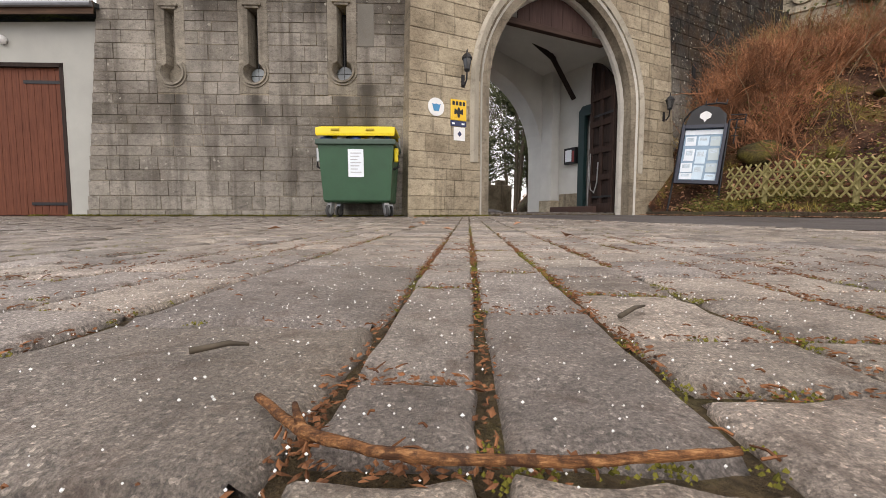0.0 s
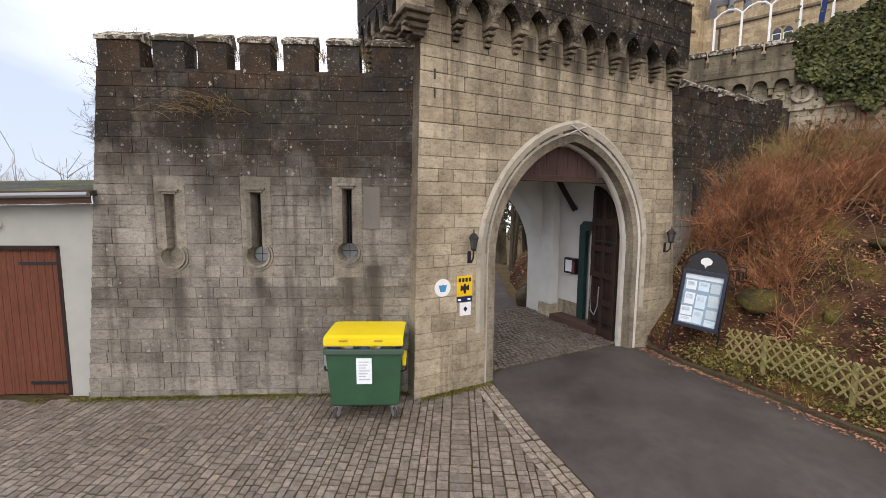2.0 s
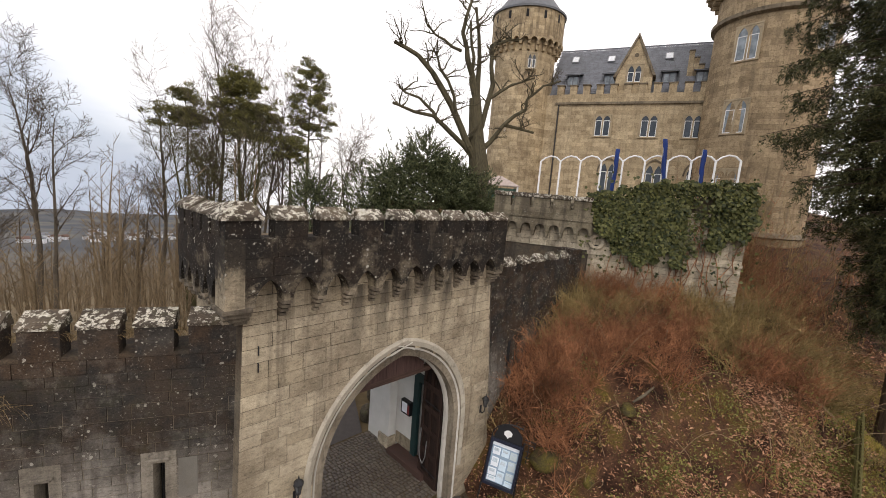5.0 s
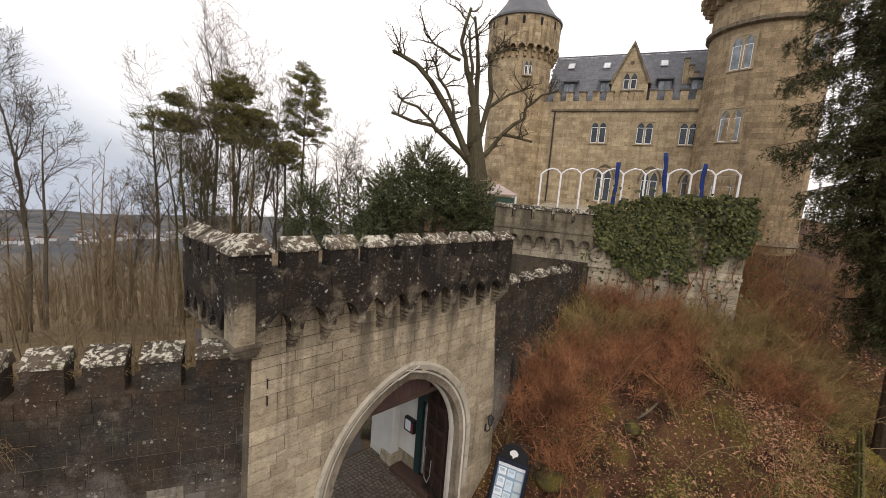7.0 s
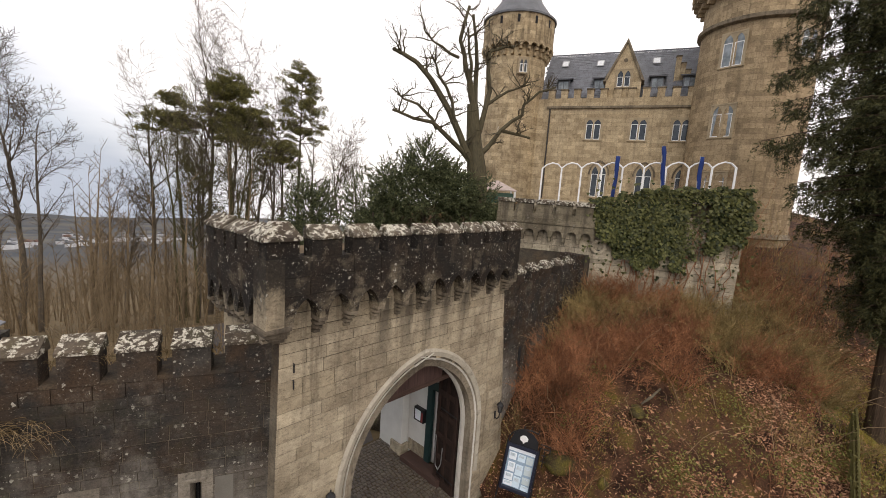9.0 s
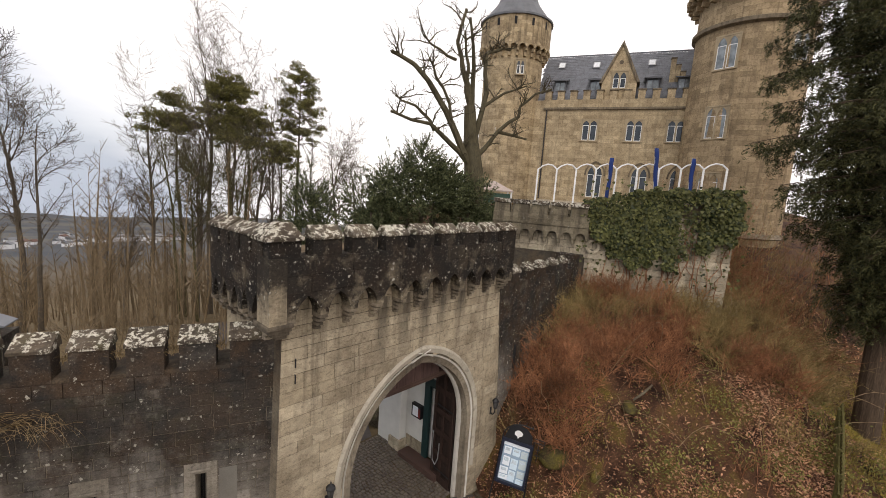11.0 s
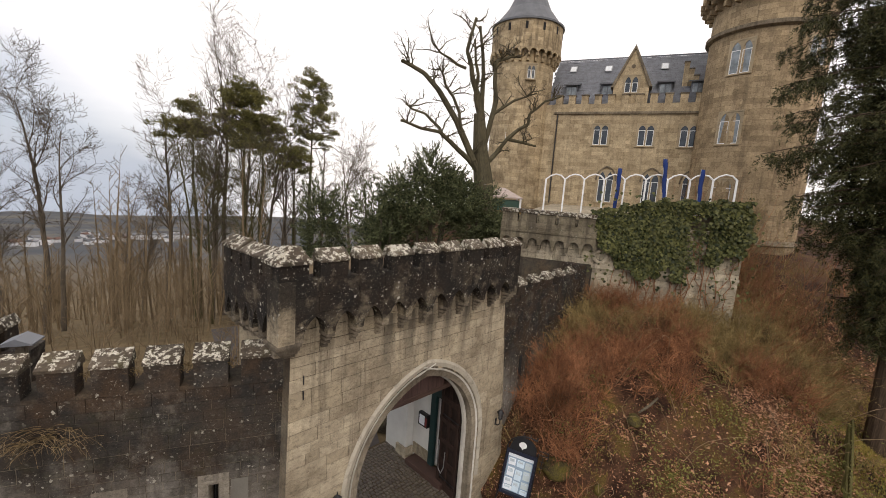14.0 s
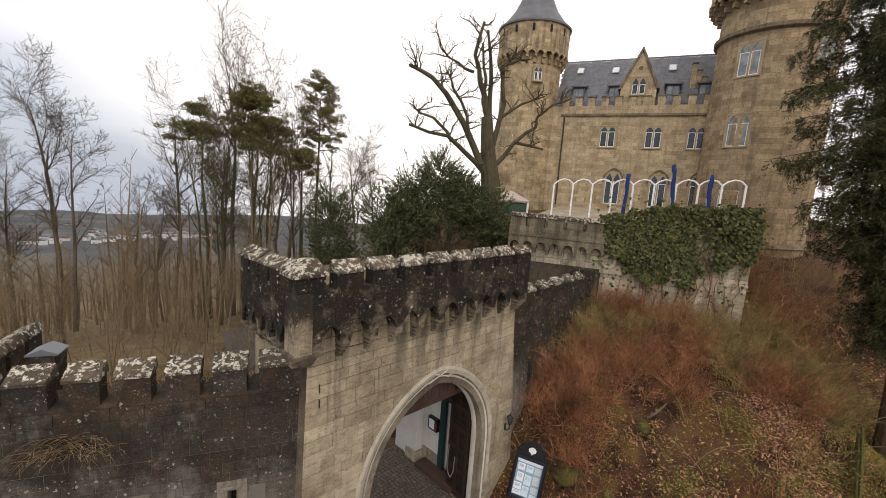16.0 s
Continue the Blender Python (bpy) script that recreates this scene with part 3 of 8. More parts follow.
def pointed(cx, a, spring, rise, n=10, grow=0.0, foot=None):
    """The line of a pointed arch from its left foot over the apex to the right foot."""
    r = (a * a + rise * rise) / (2 * a)
    c = cx - a + r
    r2 = r + grow
    top = math.sqrt(max(r2 * r2 - (c - cx) ** 2, 0))
    a0 = math.atan2(top, cx - c)
    left = [(c + r2 * math.cos(math.pi + (a0 - math.pi) * i / n), spring + r2 * math.sin(math.pi + (a0 - math.pi) * i / n)) for i in range(n + 1)]
    pts = left + [(2 * cx - x, z) for x, z in left[-2::-1]]
    if foot is not None:
        pts = [(pts[0][0], foot)] + pts + [(pts[-1][0], foot)]
    return pts


def ring_between(bm, inner, outer, y0, y1, y2=None):
    """A moulding between two lines of equal length; y2 is the inner line's own front."""
    y2 = y0 if y2 is None else y2
    prof = [[(x, y2, z) for x, z in inner], [(x, y0, z) for x, z in outer], [(x, y1, z) for x, z in outer], [(x, y1, z) for x, z in inner]]
    rows = [[bm.verts.new(p) for p in r] for r in prof]
    n = len(inner)
    for k in range(4):
        a, b = rows[k], rows[(k + 1) % 4]
        for i in range(n - 1):
            bm.faces.new((a[i], a[i + 1], b[i + 1], b[i]))
    for i in (0, n - 1):
        bm.faces.new([r[i] for r in rows])

# ---- ground, road and bank ----
ROAD_LEFT = [(0.30, 8.2), (0.93, 6.15), (1.40, 4.85), (1.90, 3.65), (2.60, 2.3), (4.0, 0.2), (8.0, -6.0), (20.0, -26.0)]
ROAD_RIGHT = [(4.12, 10.05), (4.45, 9.1), (5.0, 8.05), (5.45, 7.1), (5.9, 6.2), (6.9, 4.4), (9.2, 0.6), (14.0, -6.0), (30.0, -26.0)]


def on_line(line, y):
    for (xa, ya), (xb, yb) in zip(line, line[1:]):
        if min(ya, yb) <= y <= max(ya, yb):
            return xa + (xb - xa) * (y - ya) / (yb - ya)
    return line[0][0] if y > line[0][1] else line[-1][0]


BANK = np.array([(3.9, 10.4, 0.25), (4.3, 9.8, 0.22), (5.2, 8.05, 0.22), (6.1, 6.2, 0.2), (7.2, 4.4, 0.15), (9.5, 0.6, 0.1), (15, -8, 0.0), (5.8, 9.6, 1.0), (6.3, 11.2, 2.9), (7.4, 10.6, 3.3), (8.7, 9.4, 2.6), (9.9, 7.5, 1.3), (11.5, 4.0, 0.6), (9.3, 13.2, 4.7), (11.8, 12.2, 4.9), (14.2, 11.1, 4.8), (14.2, 9.1, 3.5), (13.6, 7.4, 2.0), (18.5, 8.7, 1.1), (18.5, 12.5, 3.0), (24, 16, 5.2), (17, 15.5, 5.9), (22, 19.5, 6.6), (28, 18, 6.3), (25, 8, 1.0), (20, 2, 0.6)])
_d = np.linalg.norm(BANK[:, None, :2] - BANK[None, :, :2], axis=2)
_wts = np.linalg.solve(_d + np.eye(len(BANK)) * 0.02, BANK[:, 2])


def bank_z(x, y):
    r = np.hypot(BANK[:, 0] - x, BANK[:, 1] - y)
    z = float(r @ _wts) + 0.07 * noise.noise((x * 0.9, y * 0.9, 3.0))
    return max(z, ground_z(x, y) - 0.05 if y > 0 else -0.1)


FALL = [(0, 0.0), (22, 0.0), (32, -2.0), (60, -9.5), (120, -24.0), (200, -41.0), (420, -66.0), (700, -93.0), (1100, -128.0), (1500, -158.0), (2200, -209.0), (4000, -330.0)]


def far_z(x, y):
    """Open country: the castle hill falls away behind the wall to a valley, with hills beyond."""
    r = max(math.hypot(max(0.0, y - 2), min(0.0, x + 4) * 1.1), 0.0)
    z = float(np.interp(r, [p[0] for p in FALL], [p[1] for p in FALL]))
    z *= min(1.0, max(0.0, (26 - x) / 14)) if r < 200 else 1.0
    if r > 300:
        z += (r - 300) * 0.020 * noise.noise((x * 0.0019, y * 0.0019, 1.0))
    return z + ground_z(x, max(-10.0, min(y, 12.0))) - 0.09


def grid(name, xs, ys, fz, mat, label, category="ground"):
    verts = [(x, y, fz(x, y)) for y in ys for x in xs]
    n = len(xs)
    faces = [(j * n + i, j * n + i + 1, (j + 1) * n + i + 1, (j + 1) * n + i) for j in range(len(ys) - 1) for i in range(n - 1)]
    return tagged(raw(name, verts, faces, mat, smooth=True), label, category, kind="structure")


def steps(*spans):
    out = []
    for a, b, n in spans:
        out += [a + (b - a) * i / n for i in range(n)]
    return out + [spans[-1][1]]


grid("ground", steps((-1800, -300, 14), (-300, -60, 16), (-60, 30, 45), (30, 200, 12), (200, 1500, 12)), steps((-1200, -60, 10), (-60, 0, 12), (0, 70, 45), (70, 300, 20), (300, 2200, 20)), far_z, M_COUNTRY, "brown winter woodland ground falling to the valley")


def strip(name, left, right, mat, label, lift, category, n=60, y1=8.0):
    """A surface between two plan lines."""
    verts, faces = [], []
    ys = [y1 - (y1 + 26.0) * (i / n) ** 1.6 for i in range(n + 1)]
    cols = 8
    for y in ys:
        a, b = on_line(left, y), on_line(right, y)
        for k in range(cols + 1):
            x = a + (b - a) * k / cols
            verts.append((x, y, ground_z(x, y) + lift + 0.02 * math.sin(math.pi * k / cols)))
    for i in range(n):
        for k in range(cols):
            p = i * (cols + 1) + k
            faces.append((p, p + cols + 1, p + cols + 2, p + 1))
    return tagged(raw(name, verts, faces, mat, smooth=True), label, category, kind="structure")


strip("road", ROAD_LEFT, ROAD_RIGHT, M_ASPHALT, "damp dark asphalt drive leading to the gate", 0.0, "road", y1=10.1)
BY = steps((-26, 0, 20), (0, 16, 64), (16, 30, 10))
bank_verts, bank_faces = [], []
for y in BY:
    a = on_line(ROAD_RIGHT, min(y, 10.0)) + 0.12
    for k in range(61):
        x = a + (42 - a) * (k / 60) ** 1.7
        bank_verts.append((x, y, max(bank_z(x, y), ground_z(x, y) + 0.03)))
for j in range(len(BY) - 1):
    for k in range(60):
        p = j * 61 + k
        bank_faces.append((p, p + 1, p + 62, p + 61))
tagged(raw("bank_ground", bank_verts, bank_faces, M_EARTH, smooth=True), "steep bank of earth, dead leaves and thin grass", "bank", kind="structure")

# ---- the gatehouse ----
GATE = pose(-0.94, 7.36, 0, 0, 0, 29.4)
gate = thing("gatehouse", GATE, "tan sandstone gatehouse with pointed arch and sooty battlements", "gatehouse", kind="structure")
UC, HALF, SPRING, RISE = 3.40, 1.86, 2.55, 2.22
TOP, DEEP = 6.32, 3.9
g_left = lambda z: -0.17 + 0.020 * z
g_right = lambda z: 7.0 - 0.115 * z
inner = pointed(UC, HALF, SPRING, RISE, 12, 0.04, -0.3)


def front_with_arch(bm, left0, left1, right0, right1, z0, z1, line, y0, y1):
    pts = [(left0, z0)] + [(line[0][0], z0)] + line[1:-1] + [(line[-1][0], z0), (right0, z0), (right1, z1), (left1, z1)]
    return prism(bm, pts, y0, y1)


bm = bmesh.new()
front_with_arch(bm, g_left(0), g_left(TOP), g_right(0), g_right(TOP), -0.3, 7.0, inner, 0.008, 0.36)
g_front = part("front_wall", bm, M_MORTAR, gate)
bm = bmesh.new()
loft(bm, [[(-0.13, 0.362, z), (0.30, 0.362, z), (0.25, 2.0, z), (0.95, 2.9, z), (0.70, 3.2, z), (-0.20, 2.02, z)] for z in (-0.3, 6.94)])
part("side_wall", bm, M_GATE, gate)
bm = bmesh.new()
box(bm, 6.0, 6.18, 0.365, DEEP, -0.3, 7.0)
part("side_wall", bm, M_GATE, gate)
far_line = pointed(UC, 2.0, 1.9, 2.4, 10, 0.0, -0.3)
bm = bmesh.new()
front_with_arch(bm, 0.80, 0.80, 6.0, 6.0, -0.3, 7.0, far_line, 3.25, DEEP)
part("back_wall", bm, M_WHITE, gate)
bm = bmesh.new()
loft(bm, [[(0.1, 0.3, z), (6.25, 0.3, z), (6.25, DEEP, z), (0.9, DEEP, z), (0.05, 2.0, z)] for z in (6.95, 7.10)])
part("roof_deck", bm, M_WOODFLOOR, gate)
# the passage: plastered walls, vault, pilaster, door frame and step
bm = bmesh.new()
box(bm, 0.98, 1.25, 0.37, 3.24, -0.3, 5.0)
part("passage_wall", bm, M_WHITE, gate)
bm = bmesh.new()
box(bm, 5.65, 5.99, 0.37, 1.36, -0.3, 5.0)
box(bm, 5.65, 5.99, 1.95, 3.24, -0.3, 5.0)
box(bm, 5.65, 5.99, 1.36, 1.95, 3.05, 5.0)
box(bm, 5.90, 5.99, 1.36, 1.95, -0.3, 3.05)
part("passage_wall", bm, M_WHITE, gate)
bm = bmesh.new()
prism(bm, [(1.25, 5.0), (1.25, 4.2), (3.4, 4.85), (5.65, 4.2), (5.65, 5.0)], 0.37, 3.24)
part("vault", bm, M_WHITE, gate)
bm = bmesh.new()
box(bm, 5.36, 5.649, 2.78, 3.249, 0.62, 4.4, bevel=0.03)
pil = part("pilaster", bm, M_WHITE, gate)
bm = bmesh.new()
box(bm, 5.31, 5.649, 2.72, 3.249, -0.2, 0.62, bevel=0.02)
part("plinth", bm, M_TERRACE, pil)
bm = bmesh.new()
box(bm, 5.622, 5.649, 1.96, 2.715, 0.42, 0.80, bevel=0.006)
part("dado", bm, M_TERRACE, gate)
bm = bmesh.new()
box(bm, 1.251, 1.278, 0.40, 3.24, 0.1, 0.62, bevel=0.006)
part("dado", bm, M_TERRACE, gate)
bm = bmesh.new()
box(bm, 5.18, 5.649, 0.95, 2.6, -0.2, 0.42, bevel=0.02)
part("step", bm, plain("red_sandstone_step", (0.075, 0.040, 0.031), 0.8, vary=0.25), gate)
bm = bmesh.new()
box(bm, 5.58, 5.70, 1.74, 1.95, 0.42, 2.85)
box(bm, 5.58, 5.70, 1.36, 1.46, 0.42, 2.85)
prism(bm, [(1.36, 2.85), (1.95, 2.85), (1.95, 2.98), (1.82, 3.1), (1.36, 3.1)], 5.58, 5.70, Matrix(((0, 1, 0, 0), (1, 0, 0, 0), (0, 0, 1, 0), (0, 0, 0, 1))))
part("door_frame", bm, M_GREENDOOR, gate, "dark green painted door frame")
bm = bmesh.new()
for i in range(5):
    box(bm, 5.81, 5.84, 1.47 + i * 0.066, 1.528 + i * 0.066, 0.42, 2.9)
part("inner_door", bm, M_WHITEPAINT, gate)
# boarded tympanum on a beam
bm = bmesh.new()
for i in range(9):
    a, b = 2.1 + i * 0.29, 2.1 + (i + 1) * 0.29 - 0.008
    def zt(x):
        r = (HALF * HALF + RISE * RISE) / (2 * HALF)
        c = UC - HALF + r
        d = min(x, 2 * UC - x)
        return SPRING + math.sqrt(max(r * r - (c - d) ** 2, 0))
    ha, hb = zt(a), zt(b)
    if min(ha, hb) > 4.15:
        prism(bm, [(a, 4.1), (b, 4.1), (b, hb), (a, ha)], 0.375, 0.41)
part("tympanum", bm, timber("tympanum_boards", (0.045, 0.026, 0.023), (0.095, 0.057, 0.049)), gate)
bm = bmesh.new()
box(bm, 2.0, 4.8, 0.364, 0.50, 4.02, 4.15, bevel=0.015)
part("beam", bm, M_BEAM, gate)
bm = bmesh.new()
for a, b in (((4.9, 2.2, 4.35), (4.2, 2.2, 4.7)), ((5.62, 2.2, 3.4), (4.7, 2.2, 4.55))):
    tube(bm, [a, b], 0.09, 4)
part("brace", bm, M_DOORWOOD, gate)
# the arch: two orders of pale mouldings, the outer one a hood
bm = bmesh.new()
lines = [pointed(UC, HALF, SPRING, RISE, 16, g, -0.2) for g in (0.0, 0.05, 0.13, 0.24)]
ring_between(bm, lines[0], lines[1], 0.20, 0.355, 0.27)
ring_between(bm, lines[1], lines[2], 0.09, 0.355, 0.17)
ring_between(bm, lines[2], lines[3], -0.02, 0.355, 0.05)
part("archivolt", bm, M_TRIM, gate, "pale moulded arch stones")
hood = [pointed(UC, HALF, SPRING, RISE, 16, g, 1.15) for g in (0.245, 0.29, 0.40, 0.46)]
bm = bmesh.new()
ring_between(bm, hood[0], hood[1], 0.01, 0.3, 0.03)
ring_between(bm, hood[1], hood[2], -0.055, 0.3, -0.02)
ring_between(bm, hood[2], hood[3], -0.01, 0.3, -0.05)
part("hood_mould", bm, dressed("hood_stone", (0.47, 0.425, 0.345), 0.6), gate)
# two thin rolls that cross at the apex and run on over the other side
def arch_height(x, grow):
    r = (HALF * HALF + RISE * RISE) / (2 * HALF)
    c, d = UC - HALF + r, min(x, 2 * UC - x)
    return SPRING + math.sqrt(max((r + grow) ** 2 - (c - d) ** 2, 0))


for q in (1, -1):
    bm = bmesh.new()
    tube(bm, [(UC - q * w, y, arch_height(UC - q * w, g)) for w, y, g in ((0.34, 0.0, 0.20), (0.20, -0.022, 0.22), (0.06, -0.035, 0.25))] + [(UC + q * w, -0.058, arch_height(UC + w, g)) for w, g in ((0.08, 0.31), (0.20, 0.37))], 0.014, 7)
    part("apex_rib", bm, M_TRIM, gate)
# door leaves, folded back inside
def door_leaf(mirror):
    """A ledged oak leaf: boards, a frame of stiles and rails, cross-braced upper panel."""
    W, n = 0.90, 6
    crown = lambda x: 3.30 + 0.72 * math.sin(min(1, max(0, x) / W) * math.pi / 2)
    face = (lambda a, b: (-b, -a)) if mirror else (lambda a, b: (0.055 + a, 0.055 + b))
    bm = bmesh.new()
    for i in range(n):
        a, b = i * W / n, (i + 1) * W / n - 0.010
        prism(bm, [(a, 0.24), (b, 0.24), (b, crown(b)), (a, crown(a))], 0, 0.055)
    m = pose(5.30, 0.40, 0, 0, 0, 82) if not mirror else pose(1.50, 0.40, 0, 0, 0, 92)
    leaf = part("door_leaf", bm, M_DOORWOOD, gate, "dark oak door leaf standing open", local=m)
    for z, h in ((0.26, 0.22), (1.05, 0.15), (1.72, 0.15), (2.38, 0.15), (3.02, 0.18)):
        bm = bmesh.new()
        box(bm, 0.02, W - 0.02, *face(0.0, 0.045), z, z + h, bevel=0.01)
        part("rail", bm, M_DOORFRAME, leaf)
    for x in (0.02, 0.40, W - 0.13):
        bm = bmesh.new()
        box(bm, x, x + 0.11, *face(0.0, 0.038), 0.48, crown(x + 0.02) - 0.10, bevel=0.008)
        part("stile", bm, M_DOORFRAME, leaf)
    bm = bmesh.new()
    for x in (0.10, 0.48):
        for z in (0.60, 1.28, 1.95):
            box(bm, x + 0.05, x + 0.28, *face(0.0, 0.018), z, z + 0.34, bevel=0.006)
    part("panel", bm, M_DOORWOOD, leaf)
    for z in (0.62, 2.62):
        bm = bmesh.new()
        box(bm, 0.0, 0.72, *face(0.045, 0.052), z, z + 0.05)
        part("strap_hinge", bm, M_BLACK, leaf)
    if not mirror:
        bm = bmesh.new()
        tube(bm, [(0.80, 0.115, 1.75), (0.80, 0.13, 1.2), (0.74, 0.14, 0.85), (0.62, 0.13, 0.75), (0.52, 0.12, 1.0), (0.50, 0.115, 1.5)], 0.016, 6)
        part("chain", bm, M_STEEL, leaf)


door_leaf(False)
door_leaf(True)


# battlements carried on corbels
def battlement(parent, m, length, first, bay, bays, z_arch=6.57, z_apex=6.95, z_sill=7.62, z_top=7.90, notch=0.21, merlon=0.565, out=-0.30, thick=0.42, slim=0.27, start=0.52, seed=1):
    """A parapet that stands out on stepped corbels, with pointed arches between them."""
    bm = bmesh.new()
    z0 = z_apex + 0.05
    for i in range(bays):
        a, b = first + i * bay, first + (i + 1) * bay
        ln = pointed((a + b) / 2, bay / 2 - 0.075, z_arch, z_apex - z_arch, 6)
        prism(bm, [(a, z_arch)] + ln + [(b, z_arch), (b, z0), (a, z0)], out, -0.0)
    if first > 0.05:
        box(bm, 0, first, out, 0.0, z_arch, z0)
    if length - first - bays * bay > 0.05:
        box(bm, first + bays * bay, length, out, 0.0, z_arch, z0)
    box(bm, 0, length, out + 0.006, out + thick, z0, z_sill)
    par = part("parapet", bm, M_GPARAPET, parent, local=m)
    for i in range(bays + 1):
        u = first + i * bay
        bm = bmesh.new()
        lo, hi = u - 0.085, u + 0.085
        if i == 0 and first > 0.05:
            lo = 0.0
        if i == bays:
            hi = max(hi, length)
        for d, za, zb in ((0.09, 6.24, 6.295), (0.15, 6.325, 6.38), (0.21, 6.41, 6.465), (0.285, 6.50, z_arch + 0.004)):
            box(bm, lo + (0.30 - d) * 0.12, hi - (0.30 - d) * 0.12, -d, 0.02, za, zb, bevel=0.014)
        box(bm, lo + 0.03, hi - 0.03, -0.05, 0.02, 6.24, z_arch)
        part("corbel", bm, M_CORBEL, par)
    rows = [(u, z, w, h) for u, z, w, h in courses(0.0, length, z0 + 0.003, z_sill, (0.27, 0.34), (0.42, 0.95), 60 + seed)]
    lay(par, rows, M_GPARAPET, v=out - 0.003, limit=60)
    # merlons with weathered caps
    u, head = 0.0, True
    rg = random.Random(seed)
    while u < length - 0.1:
        e = min(u + (start if head else merlon), length)
        if length - e < merlon * 0.5:
            e = length
        bm = bmesh.new()
        box(bm, u, e, out, out + slim, z_sill - 0.004, z_top, bevel=0.012)
        mer = part("merlon", bm, M_GPARAPET, par)
        bm = bmesh.new()
        q = rg.uniform(-0.02, 0.02)
        pts = [(out - 0.035, z_top), (out + slim + 0.03, z_top), (out + slim + 0.03, z_top + 0.05), (out + slim * 0.8, z_top + 0.22 + q), (out - 0.035, z_top + 0.055 + q * 0.5)]
        prism(bm, pts, u - 0.015, e + 0.015, Matrix(((0, 1, 0, 0), (1, 0, 0, 0), (0, 0, 1, 0), (0, 0, 0, 1))))
        bmesh.ops.bevel(bm, geom=list(bm.edges), offset=0.012, segments=1, affect="EDGES")
        part("cap", bm, M_CAP, mer)
        u, head = e + notch, False
    return par


FRONT = 6.78
battlement(gate, pose(-0.40, 0, 0), FRONT, 0.37, 0.615, 10, seed=1)
SIDE = 2.0
battlement(gate, pose(-0.20, 2.02, 0, 0, 0, 273), SIDE, 0.04, 0.39, 5, merlon=0.34, start=0.34, notch=0.075, seed=2)
# the corner: a pale quoin standing on three roll mouldings, under a hipped cap
bm = bmesh.new()
for d, za, zb in ((0.10, 6.20, 6.28), (0.19, 6.285, 6.365), (0.27, 6.37, 6.45), (0.335, 6.455, 6.53)):
    box(bm, -0.12 - d, 0.0, -d, 0.2, za, zb, bevel=0.02)
part("corner_moulding", bm, M_CORBEL, gate)
bm = bmesh.new()
loft(bm, [[(-0.415, -0.314, z), (-0.12, -0.314, z), (-0.12, 0.13, z), (-0.415, 0.13, z)] for z in (6.531, 7.62)])
part("corner_quoin", bm, ashlar("corner_stone", GATE_TONES, black=0.97, black_from=6.70, black_to=7.08, crust_wob=0.35, rusty=0.25, lichen=0.8, mottle=0.3, streaks=0.4), gate)
bm = bmesh.new()
loft(bm, [[(-0.50, -0.36, z), (0.14, -0.36, z), (0.14, 0.2, z), (-0.50, 0.2, z)] for z in (7.9, 7.955)] + [[(-0.20, -0.1, 8.17), (0.05, -0.1, 8.17), (0.05, 0.06, 8.17), (-0.20, 0.06, 8.17)]])
part("corner_cap", bm, M_CAP, gate)
# an iron cramp and pipe ends on the face
bm = bmesh.new()
for z in (5.75, 5.45):
    tube(bm, [(0.20, 0.0, z), (0.20, -0.03, z), (0.20, -0.03, z - 0.16)], 0.013, 5)
part("iron_hook", bm, M_BLACK, gate)
# floor of the passage
bm = bmesh.new()
prism(bm, [(0.6, -0.3), (6.0, -0.3), (6.0, 0.218), (0.6, 0.170)], 0.34, 3.95)
for q in bm.verts:
    if q.co.z > 0:
        q.co.z += 0.0157 * q.co.y
passage = part("passage_floor", bm, M_JOINT, gate)

# ---- the curtain wall to the left of the gate ----
WALL = pose(-2.09, 7.45, 0, 0, 0, 5.4)
wall = thing("curtain_wall", WALL, "long dark ashlar wall with loopholes and battlements", "wall", kind="structure")
SLITS = (-3.10, -1.69, -0.16)
w_left = lambda z: -4.68 + 0.10 * z
bm = bmesh.new()
prism(bm, [(w_left(0), -0.3), (1.30, -0.3), (1.30, 2.28), (w_left(2.28), 2.28)], 0.008, 0.7)
prism(bm, [(w_left(3.98), 3.98), (1.30, 3.98), (1.30, 5.7), (w_left(5.7), 5.7)], 0.008, 0.7)
edges = [w_left(3.1)] + [q for s in SLITS for q in (s - 0.25, s + 0.25)] + [1.30]
for a, b in zip(edges[::2], edges[1::2]):
    if a == edges[0]:
        prism(bm, [(w_left(2.28), 2.28), (b, 2.28), (b, 3.98), (w_left(3.98), 3.98)], 0.008, 0.7)
    else:
        box(bm, a, b, 0.008, 0.7, 2.28, 3.98)
w_core = part("core", bm, M_MORTAR, wall)


def keyhole(cx, half, r, zc, z_top, n=18):
    a0 = math.asin(half / r)
    pts = [(cx + r * math.sin(a0 + (2 * math.pi - 2 * a0) * i / n), zc + r * math.cos(a0 + (2 * math.pi - 2 * a0) * i / n)) for i in range(n + 1)]
    return pts + [(cx - half, (zc + z_top) / 2), (cx - half, z_top), (cx + half, z_top), (cx + half, (zc + z_top) / 2)]


